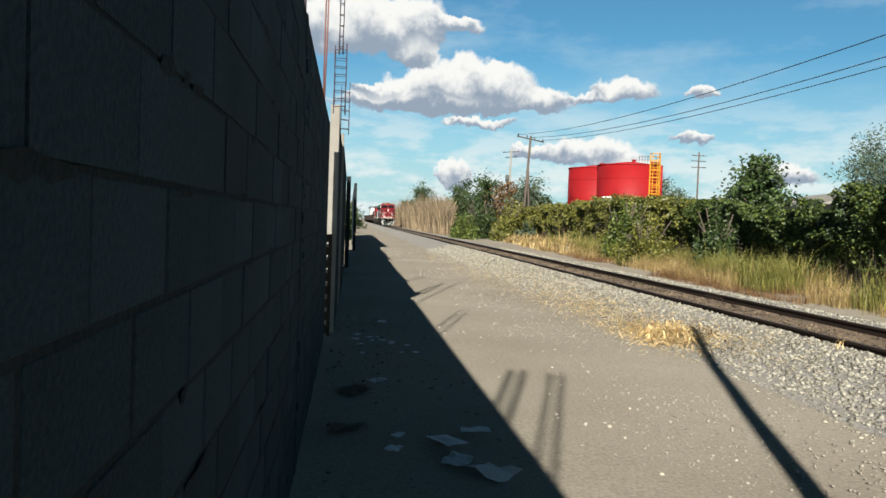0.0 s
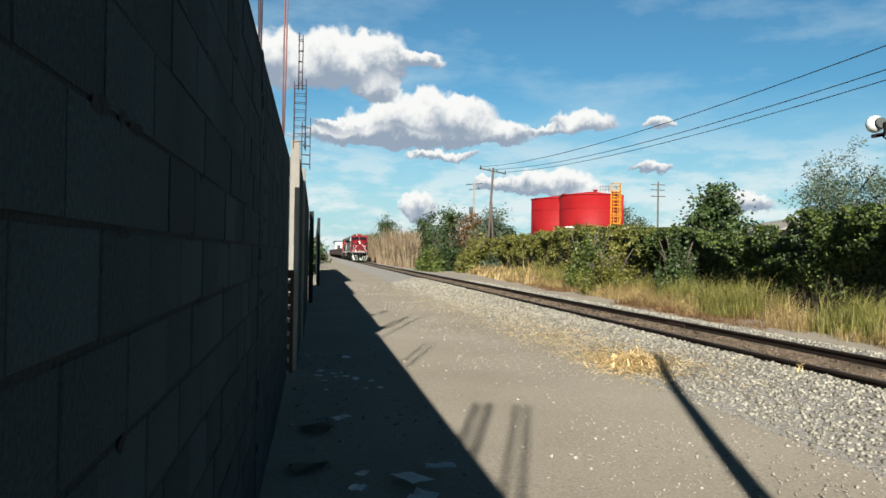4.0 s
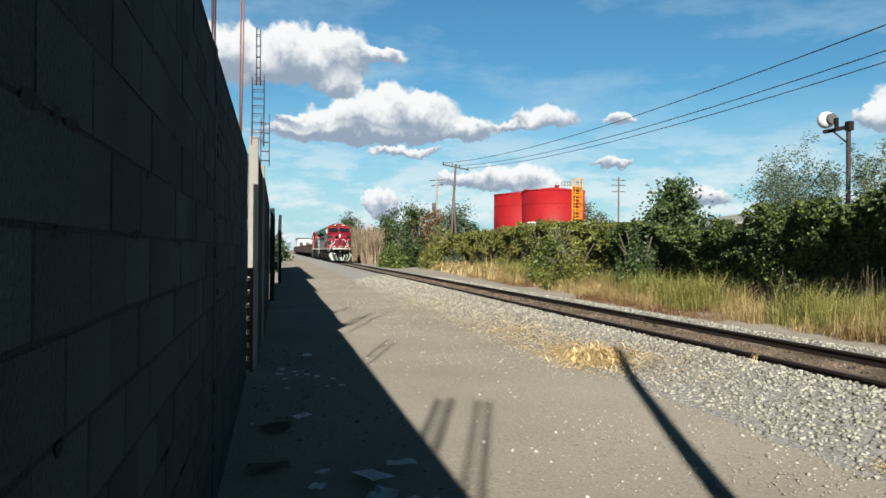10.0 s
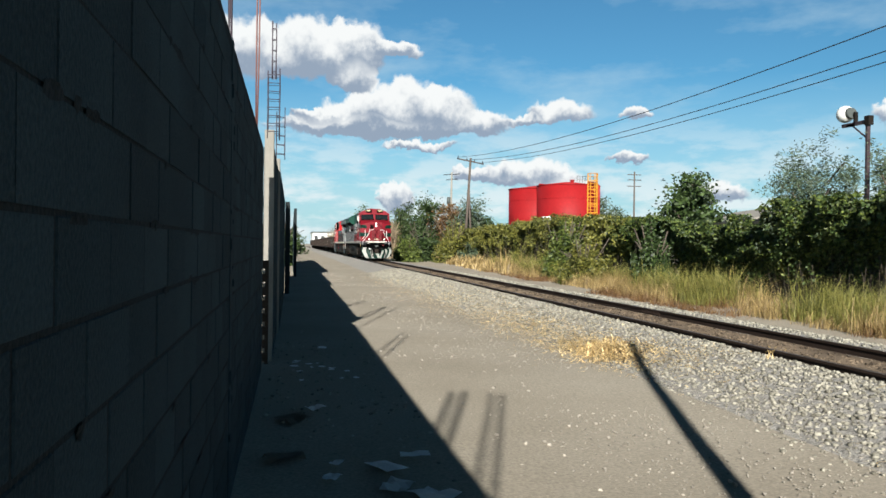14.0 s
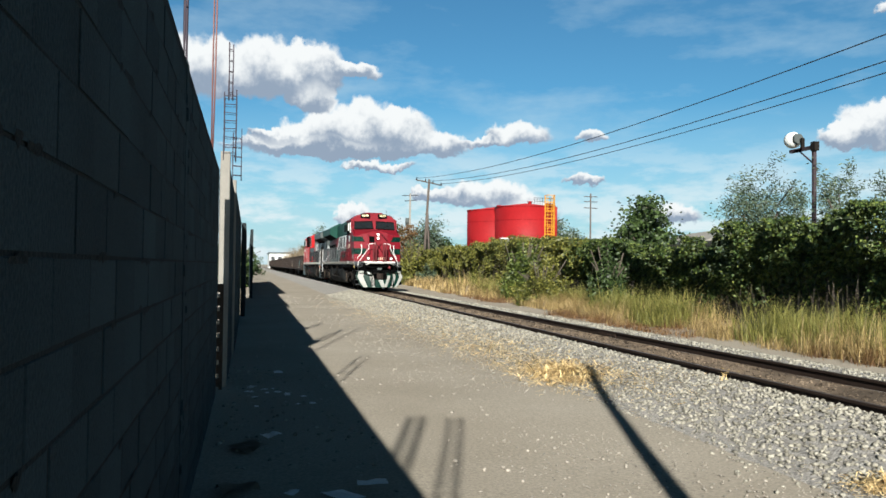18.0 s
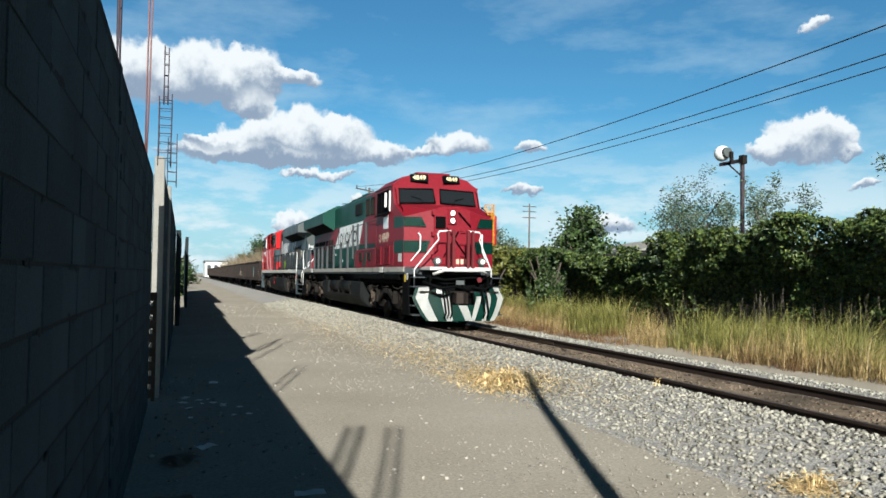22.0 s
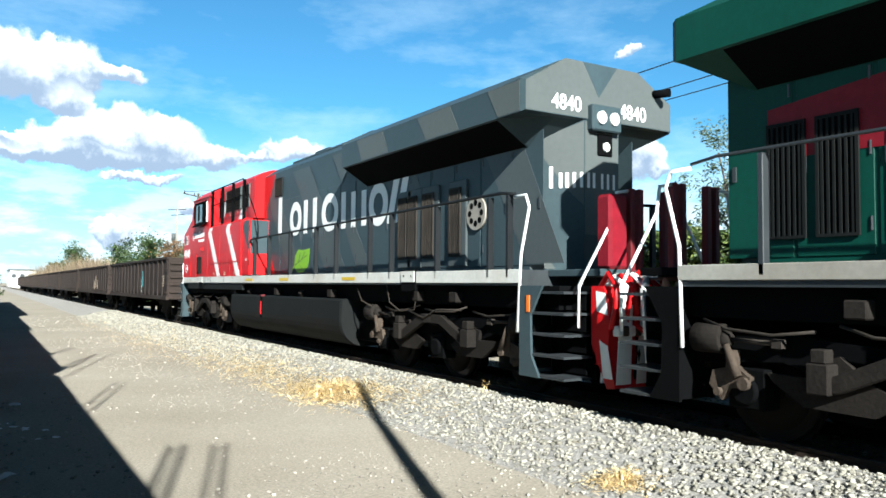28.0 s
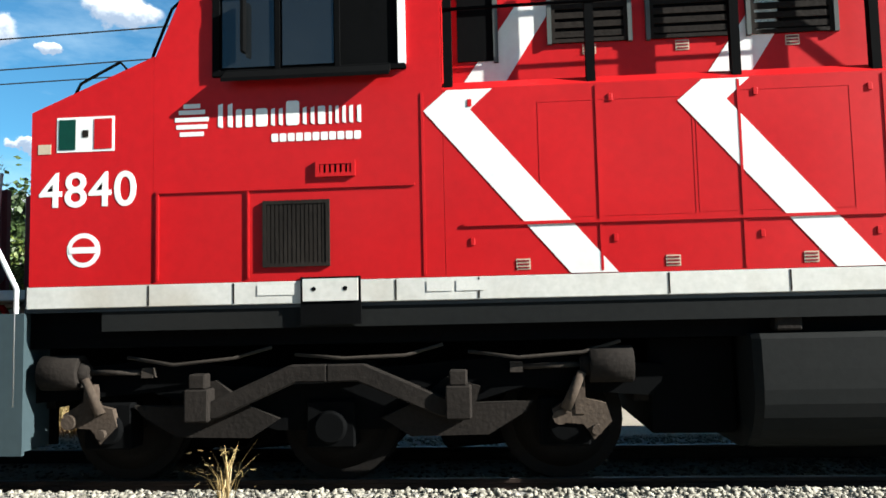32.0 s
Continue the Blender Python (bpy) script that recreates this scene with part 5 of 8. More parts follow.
            for k in range(9):
                x = 0.2 + 0.11 * k
                q = bmesh.new()
                tube(q, [(x, y + s * 0.2, 1.5 + rng.uniform(-0.05, 0.08)), (x + 0.03, y + s * 0.02, 1.64 + rng.uniform(-0.06, 0.04)), (x + rng.uniform(-0.08, 0.08), y - s * 0.12, 1.5), (x + rng.uniform(-0.1, 0.1), y - s * 0.14, 1.22), (x + rng.uniform(-0.1, 0.1), y - s * 0.06, 1.0 + rng.uniform(-0.1, 0.1))], 0.034, 8)
                hose = part("air_hose", q, M_WHITE if k % 3 == 1 else M_RED, pilot)
                part("hose_head", bevelled(boxes((x - 0.05, x + 0.05, *sorted((y - s * 0.16, y - s * 0.06)), 0.92, 1.04)), 0.015), M_GEAR if k % 2 else M_WHITE, hose)
        b = bmesh.new()
        tube(b, [(-0.9, y + s * 0.28, 1.5), (-0.62, y + s * 0.05, 1.62), (0.62, y + s * 0.05, 1.62), (0.9, y + s * 0.28, 1.5)], 0.045, 8)
        box(b, -0.7, 0.7, *sorted((y + s * 0.03, y + s * 0.3)), 1.6, 1.66)
        part("anticlimber", b, M_SILL, loco)
        for sx in (-1, 1):
            lead = v < 0 and which == "front"
            end_steps(loco, sx, y + s * 0.36, s, plate, lead)
            for pts in ([(sx * 1.46, 1.38, 0.9), (sx * 1.46, 1.38, 1.66), (sx * 1.06, 1.06, 2.2), (sx * 1.05, 1.06, 2.6), (sx * 1.1, 1.14, 2.68)],
                        [(sx * 1.3, 0.88, 1.18), (sx * 1.3, 0.88, 1.64), (sx * 0.68, 0.42, 2.48), (sx * 0.72, 0.4, 2.62), (sx * 0.66, 0.4, 2.7), (sx * 0.3, 0.36, 2.72)]) if lead else ([(sx * 1.5, y + s * 1.18, 0.75), (sx * 1.5, y + s * 1.18, 1.7), (sx * 1.46, y + s * 0.92, 2.15), (sx * 1.32, y + s * 0.88, 2.3), (sx * 1.3, y + s * 0.9, 2.7)],
                        [(sx * 1.34, y + s * 0.3, 1.0), (sx * 1.34, y + s * 0.3, 1.5), (sx * 0.72, y + s * 0.3, 2.35), (sx * 0.66, y + s * 0.3, 2.66), (sx * 0.38, y + s * 0.3, 2.7)]):
                if which == "back" and pts[0][2] < 0.8:
                    continue
                b = bmesh.new()
                tube(b, pts, 0.022, 8)
                part("grab_rail", b, M_TEXT_W, loco, "white painted grab rail")
            for x0 in (0.2, 0.36):
                b = boxes((*sorted((sx * x0, sx * (x0 + 0.09))), *sorted((y + s * 0.24, y + s * 0.34)), 1.68, 2.72))
                part("end_post", bevelled(b, 0.012), M_DKRED, loco)
        if which == "back" or v > 0:
            for x, c in ((-0.8, M_WHITE), (-0.56, M_RED), (-0.32, M_RED), (0.3, M_RED), (0.54, M_RED), (0.78, M_WHITE)):
                b = bmesh.new()
                prism(b, [(x - 0.16, 1.48), (x + 0.08, 1.48), (x + 0.2, 0.34), (x - 0.04, 0.34)], "y", *sorted((y + s * 0.29, y + s * 0.25)))
                part("pilot_stripe", b, c, loco)
            for k in range(5):
                b = bmesh.new()
                x = -0.7 + k * 0.33
                tube(b, [(x, y + s * 0.24, 1.4), (x + 0.02, y + s * 0.12, 1.58), (x + 0.12, y + s * 0.02, 1.5), (x + 0.05, y - s * 0.02, 1.2), (x - 0.1, y + s * 0.04, 1.05), (x + 0.06, y + s * 0.16, 0.9)], 0.036, 8)
                part("brake_hose", b, M_WHITE if k % 2 else M_RED, loco)
    if v < 0:
        for k, pts in enumerate(([(-1.2, 0.4, 1.3), (-0.7, 0.22, 1.12), (-0.2, 0.2, 1.18), (0.3, 0.24, 1.05)], [(1.2, 0.4, 1.25), (0.8, 0.2, 1.1), (0.4, 0.18, 1.15)], [(-1.1, 0.42, 1.45), (-0.5, 0.3, 1.35), (0.4, 0.3, 1.42), (1.1, 0.42, 1.4)], [(-0.95, 0.3, 1.0), (-0.6, 0.16, 0.9), (-0.25, 0.2, 1.0)])):
            b = bmesh.new()
            tube(b, pts, 0.035, 7)
            part("jumper_cable", b, M_BLACK, loco)
        part("uncoupling_bar", boxes((-1.3, 1.3, 0.3, 0.34, 1.0, 1.04)), M_TRUCK, loco)
        part("front_notice", boxes((-0.15, 0.12, 0.26, 0.275, 1.22, 1.34)), M_LGREY, loco)
    # lamps
    lamp = boxes((-0.15, 0.15, 1.0, 1.14, 2.94, 3.4))
    lamp = part("headlamp_box", bevelled(lamp, 0.02), red, loco)
    for z in (3.05, 3.27):
        b = bmesh.new()
        cyl(b, (0, 1.01, z), (0, 0.975, z), 0.07, n=18)
        part("headlamp", b, M_HEAD if lit else M_LENS, lamp, "lit headlamp" if lit else "")
        b = bmesh.new()
        tube(b, [(0.085 * math.cos(q * math.tau / 14), 0.985, z + 0.085 * math.sin(q * math.tau / 14)) for q in range(15)], 0.016, 6)
        part("lamp_rim", b, M_DGREY, lamp)
    for sx in (-1, 1):
        b = cyl(bmesh.new(), (sx * 0.74, 0.56, 1.87), (sx * 0.74, 0.3, 1.87), 0.09, 0.115, n=18)
        box(b, sx * 0.74 - 0.05, sx * 0.74 + 0.05, 0.38, 0.5, 1.71, 1.78)
        dl = part("ditch_lamp", b, M_LGREY, loco, "round grey ditch lamp housing")
        part("ditch_lens", cyl(bmesh.new(), (sx * 0.74, 0.305, 1.87), (sx * 0.74, 0.285, 1.87), 0.06, n=18), M_DITCH if lit else M_LENS, dl)
        b = bmesh.new()
        tube(b, [(sx * 0.74 + 0.1 * math.cos(q * math.tau / 16), 0.292, 1.87 + 0.1 * math.sin(q * math.tau / 16)) for q in range(17)], 0.012, 6)
        part("lamp_rim", b, M_LGREY, dl)
    # nose door, hinges, window and grabs
    part("nose_door", bevelled(boxes((-0.62, -0.2, 0.985, 1.03, 1.78, 3.32)), 0.01), red, nose)
    # black plate paints the dark behind the nose window
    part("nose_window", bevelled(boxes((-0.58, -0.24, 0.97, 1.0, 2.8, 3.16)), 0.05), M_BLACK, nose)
    for z in (1.95, 2.6, 3.2):
        part("hinge", boxes((-0.7, -0.6, 0.95, 1.06, z, z + 0.12)), red, nose)
    for z in (2.05, 2.4, 2.75):
        b = bmesh.new()
        tube(b, [(0.28, 1.02, z), (0.28, 0.94, z), (0.56, 0.94, z), (0.56, 1.02, z)], 0.012, 6)
        part("nose_grab", b, red, nose)
    # black bars stand for the shadow lines that rails cast on the nose
    for x0, z0, x1, z1 in ((0.2, 3.3, 0.62, 2.9), (-0.2, 2.85, 0.5, 2.0), (-0.3, 2.0, 0.2, 2.75)):
        b = bmesh.new()
        tube(b, [(x0, 0.985, z0), (x1, 0.985, z1)], 0.02, 6)
        part("nose_cable", b, M_BLACK, nose)
    # bogies
    loco_truck(loco, (1.85, 3.72, 5.6))
    loco_truck(loco, (16.1, 17.98, 19.85))
    # side handrails
    rail_paint = M_POST if v > 0 else M_DGREY
    for sx in (-1, 1):
        for y in (9.15, 10.28, 11.78, 13.33, 14.4, 15.93, 16.77, 18.3, 19.72, 20.17) if v > 0 else (9.3, 10.67, 12.18, 13.68, 14.91, 15.93, 17.1, 18.3, 19.5):
            b = boxes((*sorted((sx * 1.43, sx * 1.53)), y - 0.03, y + 0.03, 1.6, 2.7))
            part("handrail_post", bevelled(b, 0.008), rail_paint, loco)
        if v < 0:
            for y, z0 in ((8.29, 2.05), (7.5, 2.05), (6.16, 2.37)):
                b = boxes((*sorted((sx * 1.46, sx * 1.54)), y - 0.018, y + 0.018, z0, 3.3))
                part("handrail_post", bevelled(b, 0.006), M_DGREY, loco)
        b = bmesh.new()
        run = [(7.92, 2.56), (9.13, 2.66)] if v > 0 else [(4.73, 3.27), (8.29, 3.23), (8.42, 3.18), (9.3, 2.66)]
        tube(b, [(sx * 1.49, y, z) for y, z in run] + [(sx * 1.49, 20.0, 2.74), (sx * 1.49, 20.3, 2.7)], 0.024 if v > 0 else 0.017, 7)
        part("handrail", b, rail_paint, loco)
        b = bmesh.new()
        tube(b, [(sx * 1.5, 20.3, 2.66), (sx * 1.5, 20.55, 2.66), (sx * 1.5, 20.62, 2.5), (sx * 1.5, 20.45, 1.9), (sx * 1.52, 20.4, 0.9)], 0.022, 7)
        part("grab_rail", b, M_TEXT_W, loco, "white painted grab rail")
        if v < 0:
            continue
        for y in (4.75, 5.88, 7.0, 8.05):
            part("upper_post", boxes((*sorted((sx * 1.42, sx * 1.5)), y - 0.035, y + 0.035, 3.22, 4.32)), M_BLACK, loco)
        b = bmesh.new()
        tube(b, [(sx * 1.5, 4.72, 4.31), (sx * 1.5, 8.05, 4.33), (sx * 1.5, 9.1, 3.38), (sx * 1.5, 9.38, 3.08), (sx * 1.5, 9.43, 2.95), (sx * 1.5, 9.43, 2.66)], 0.018, 6)
        part("upper_handrail", b, M_BLACK, loco)
        b = bmesh.new()
        tube(b, [(sx * 1.5, 4.72, 3.86), (sx * 1.5, 8.05, 3.9)], 0.014, 6)
        part("upper_handrail", b, M_BLACK, loco)
        # black sheet in place of the unlit space behind this window
        part("rear_window", boxes((*sorted((sx * 1.222, sx * 1.24)), 4.82, 5.12, 3.5, 4.12)), M_BLACK, up, "black sheet for the dark rear cab window")
        part("window_strip", boxes((*sorted((sx * 1.222, sx * 1.26)), 5.12, 5.16, 3.48, 4.14)), M_LGREY, up)
    # fuel tank
    tank = bmesh.new()
    arc = [(1.43, 1.22), (1.47, 1.18), (1.485, 0.95)] + [(0.95 + 0.54 * math.cos(q * math.pi / 14), 0.8 - 0.5 * math.sin(q * math.pi / 14)) for q in range(8)]
    prof = [(-x, z) for x, z in arc] + arc[::-1]
    if tank_kind == "round":
        shell(tank, [[(x * 0.97, 7.02, z) for x, z in prof], [(x, 7.08, z) for x, z in prof], [(x, 14.6, z) for x, z in prof], [(x * 0.98, 14.66, z) for x, z in prof]])
        tank = part("fuel_tank", tank, M_TANK, loco, "black fuel tank")
        for sx in (-1, 1):
            for yy in (8.4, 12.2):
                b = bmesh.new()
                cyl(b, (sx * 1.25, yy, 1.18), (sx * 1.3, yy, 1.32), 0.09, n=12)
                cyl(b, (sx * 1.3, yy, 1.3), (sx * 1.33, yy, 1.36), 0.11, n=12)
                part("filler_cap", b, M_TRUCK, tank)
            part("gauge", boxes((*sorted((sx * 1.48, sx * 1.51)), 9.745, 9.775, 0.76, 1.08)), M_RED, tank, "red level gauge")
            part("gauge_cap", boxes((*sorted((sx * 1.4, sx * 1.5)), 9.7, 9.84, 1.2, 1.24)), M_DKRED, tank)
            part("gauge_frame", boxes((*sorted((sx * 1.475, sx * 1.49)), 9.7, 9.82, 0.68, 1.16)), M_BLACK, tank)
    else:
        flat = [(x, min(z, 0.72)) for x, z in prof]
        shell(tank, [[(x, y, z) for x, z in p] for y, p in ((6.95, [(a * 0.94, b) for a, b in prof]), (7.02, prof), (8.6, prof), (8.62, flat), (13.4, flat), (13.42, prof), (14.6, prof), (14.66, [(a * 0.96, b) for a, b in prof]))])
        tank = part("fuel_tank", tank, M_TANK, loco, "dark grey fuel tank with notched sides")
        for sx in (-1, 1):
            for a, bq in ((8.85, 10.75), (11.1, 13.1)):
                b = bmesh.new()
                cyl(b, (sx * 1.2, a, 1.0), (sx * 1.2, bq, 1.0), 0.255, n=24)
                cyl(b, (sx * 1.2, a - 0.1, 1.0), (sx * 1.2, a, 1.0), 0.15, 0.255, n=24)
                cyl(b, (sx * 1.2, bq, 1.0), (sx * 1.2, bq + 0.1, 1.0), 0.255, 0.15, n=24)
                res = part("air_reservoir", b, M_TANK, tank)
                for yy in (a + 0.3, bq - 0.3):
                    b = bmesh.new()
                    cyl(b, (sx * 1.2, yy, 1.0), (sx * 1.2, yy + 0.05, 1.0), 0.262, n=24)
                    box(b, sx * 1.2 - 0.2, sx * 1.2 + 0.25 * (sx > 0) + 0.2 * (sx < 0), yy, yy + 0.1, 0.72, 0.85)
                    part("strap", b, M_TRUCK, res)
    return loco


def bars_word(parent, v, x, y0, y1, z, h, widths, material, name="lettering", rising=(), pairs=()):
    """Painted wording as plain upright bars: alike heights and widths to the letters it stands for."""
    step = (y1 - y0) / sum(abs(w) + 0.25 for w in widths)
    y = y0
    for i, w in enumerate(widths):
        d = step * abs(w)
        top = z + (h if i in rising else h * 0.74)
        if i in pairs:
            for q in (y, y + d * 0.68):
                decal(name, [(q, z + 0.06 * h), (q + d * 0.32, z), (q + d * 0.32, top), (q, top - 0.06 * h)], v, x, material, parent)
            y += d + step * 0.25
            continue
        c = min(d, top - z) * 0.12
        decal(name, [(y + c, z), (y + d - c, z), (y + d, z + c), (y + d, top - c), (y + d - c, top), (y + c, top), (y, top - c), (y, z + c)], v, x, material, parent)
        y += d + step * 0.25


def bar_marks(parent, v, x, rows, material):
    """Plain painted bars: near and far edge, foot and head, and how far the head slants."""
    for y0, y1, z0, z1, d in rows:
        decal("lettering", [(y0 - d, z0), (y1 - d, z0), (y1 + d, z1), (y0 + d, z1)], v, x, material, parent)


def striped_notice(parent, v, x, y, z):
    """A small label with three lines of writing, as bars."""
    n = decal("notice", [(y, z), (y + 0.11, z), (y + 0.11, z + 0.085), (y, z + 0.085)], v, x, M_TEXT_C, parent)
    for k in range(3):
        decal("line", [(y + 0.008, z + 0.01 + k * 0.026), (y + 0.1, z + 0.01 + k * 0.026), (y + 0.1, z + 0.022 + k * 0.026), (y + 0.008, z + 0.022 + k * 0.026)], v, x + 0.005, M_MAROON, n)


def ring_mark(parent, v, x, yc, zc, ry, rz, thick, material):
    """A plain painted ring on a side."""
    b = bmesh.new()
    rims = []
    for r in (0.0, thick):
        for d in (0.0, 0.004):
            rims.append([b.verts.new((v * (x + d), yc + (ry - r) * math.cos(k * math.tau / 28), zc + (rz - r) * math.sin(k * math.tau / 28))) for k in range(28)])
    for i, j in ((0, 1), (1, 3), (3, 2), (2, 0)):
        for k in range(28):
            b.faces.new((rims[i][k], rims[i][(k + 1) % 28], rims[j][(k + 1) % 28], rims[j][k]))
    bmesh.ops.recalc_face_normals(b, faces=b.faces)
    return part("lettering", b, material, parent)


def first_engine():
    v = -1
    a = locomotive(v, M_MAROON, M_GREEN, M_WHITE, "striped", "4849", True, "notched")
    tagged(a, "red, green and white freight locomotive heading the train")
    W, H = 1.53, 0.915
    for sx in (-1, 1):
        for z0, z1 in ((2.86, 3.16), (2.12, 2.48)):
            decal("green_stripe", [(1.31, z0), (2.36, z0), (2.36, z1 + (0.05 if z0 > 2.5 else 0)), (1.31, z1 - (0.02 if z0 > 2.5 else 0))], sx, W + 0.001, M_GREEN, a)
            # round the swept corner, with a pointed end
            b = bmesh.new()
            q = [(sx * 1.53, 1.296, z0), (sx * 0.86, 1.072, z0), (sx * (1.0 if z0 > 2.5 else 0.74), 1.12 if z0 > 2.5 else 1.035, z1 - 0.02), (sx * 1.53, 1.296, z1 - 0.02)]
            vs = [b.verts.new((x, y - 0.006, z)) for x, y, z in q]
            b.faces.new(vs)
            bmesh.ops.solidify(b, geom=b.faces[:], thickness=0.004)
            part("green_stripe", b, M_GREEN, a)
        decal("notice", [(1.5, 1.86), (1.86, 1.86), (1.86, 2.1), (1.5, 2.1)], sx, W + 0.001, M_LENS, a)
        # green over the upper compartment
        decal("green_chevron", [(6.61, 4.36), (6.33, 4.3), (5.45, 3.29), (5.8, 3.29)], sx, 1.021, M_GREEN, a)
        if sx == v:
            decal("green_chevron", [(5.8, 3.27), (5.45, 3.27), (5.33, 3.07), (5.79, 2.38), (6.12, 2.38), (5.7, 3.04)], sx, 1.001, M_GREEN, a)
            decal("green_chevron", [(6.13, 2.31), (5.77, 2.31), (6.15, 1.74), (6.55, 1.74)], sx, W + 0.001, M_GREEN, a)
            for z in (3.7, 3.83, 3.95):
                decal("notice", [(6.24, z), (6.38, z), (6.38, z + 0.07), (6.24, z + 0.07)], sx, 1.023, M_TEXT_W, a)
        decal("green_panel", [(7.08, 4.34), (8.29, 4.34), (8.29, 3.56), (6.95, 3.72), (7.08, 3.86)], sx, 1.022, M_GREEN, a)
        decal("green_band", [(6.3, 2.37), (7.72, 2.37), (7.72, 2.6), (6.1, 2.6)], sx, 1.001, M_GREEN, a)
        # white panel with dark wording, red ends, on the hood
        decal("white_panel", [(8.88, 3.52), (13.4, 3.5), (14.6, 2.6), (9.5, 2.62)], sx, H + 0.013, M_WHITE, a)
        decal("red_panel", [(7.77, 2.62), (9.45, 2.62), (8.84, 3.52), (7.77, 3.6)], sx, H + 0.013, M_MAROON, a)
        decal("red_panel", [(7.77, 1.75), (8.6, 1.75), (7.95, 2.36), (7.77, 2.36)], sx, H + 0.014, M_MAROON, a)
        decal("red_panel", [(13.46, 3.5), (17.0, 3.5), (19.8, 3.2), (19.8, 2.72), (14.66, 2.6)], sx, H + 0.013, M_MAROON, a)
        decal("cream_visor", [(3.0, 2.9), (3.6, 2.9), (3.6, 3.26), (3.0, 3.32)], sx, W + 0.012, M_LENS, a)
    text_part("number", "4849", 0.4, M_TEXT_C, a, side_pose(v, W + 0.002, 3.4, 2.62), "cream painted road number", 1.05)
    b = bmesh.new()
    cyl(b, (v * W, 4.07, 2.62), (v * (W + 0.005), 4.07, 2.62), 0.14, n=24)
    em = part("round_emblem", b, M_TEXT_C, a)
    for r0, r1 in ((0.115, 0.09), (0.06, 0.0)):
        ring_mark(em, v, W + 0.004, 4.07, 2.62, r0, r0, r0 - r1 - (0.001 if r1 == 0 else 0), M_MAROON)
    bar_marks(a, v, H + 0.018, [(13.58, 13.7, 2.78, 3.42, 0), (12.62, 12.7, 2.77, 3.24, 0), (12.26, 12.34, 2.77, 3.24, 0), (11.34, 11.42, 2.76, 3.24, 0), (10.99, 11.07, 2.76, 3.24, 0), (10.64, 10.72, 2.76, 3.24, 0), (9.9, 9.99, 2.75, 3.26, 0.1), (9.68, 9.77, 2.75, 3.26, 0.1)], M_BLACK)
    for c, ry in ((13.08, 0.26), (11.86, 0.3), (10.3, 0.25)):
        ring_mark(a, v, H + 0.018, c, 3.0, ry, 0.245, 0.085, M_BLACK)
    for y0, y1 in ((2.79, 3.49), (3.86, 4.58)):
        louvre(a, v, W, y0, y1, 1.8, 2.36, 13, M_MAROON)
    for y0 in (5.26, 6.5):
        louvre(a, v, W + 0.006, y0, y0 + 0.5, 1.96, 2.22, 5, M_RUST)
    part("access_box", bevelled(boxes((*sorted((v * H, v * (H + 0.06))), 9.11, 10.16, 3.78, 4.24)), 0.02), M_TANK, a)
    for z, y in ((2.0, 12.6), (2.15, 11.7), (2.3, 14.2)):
        decal("notice", [(y, z), (y + 0.12, z), (y + 0.12, z + 0.1), (y, z + 0.1)], v, H + 0.018, M_TEXT_W, a)
    for i in range(5):
        part("nose_lettering", boxes((-0.16 + i * 0.15, -0.06 + i * 0.15, 1.0, 1.018, 1.8, 1.95 if i else 2.0)), M_TEXT_C, a)
    for sx in (-1, 1):
        part("warning_plate", boxes((*sorted((sx * 1.521, sx * 1.53)), 1.06, 1.2, 1.28, 1.49)), M_YSTRIPE, a)
    b = bmesh.new()
    cyl(b, (-1.521, 0.9, 1.43), (-1.53, 0.9, 1.43), 0.1, n=20)
    rp = part("round_plate", b, M_LENS, a)
    part("plate_mark", boxes((-1.534, -1.529, 0.87, 0.93, 1.38, 1.47)), M_MGREY, rp)
    b = bmesh.new()
    cyl(b, (0.62, 0.3, 1.36), (0.62, 0.24, 1.36), 0.075, n=14)
    part("hose_coupling", b, M_DKRED, a)
    return a


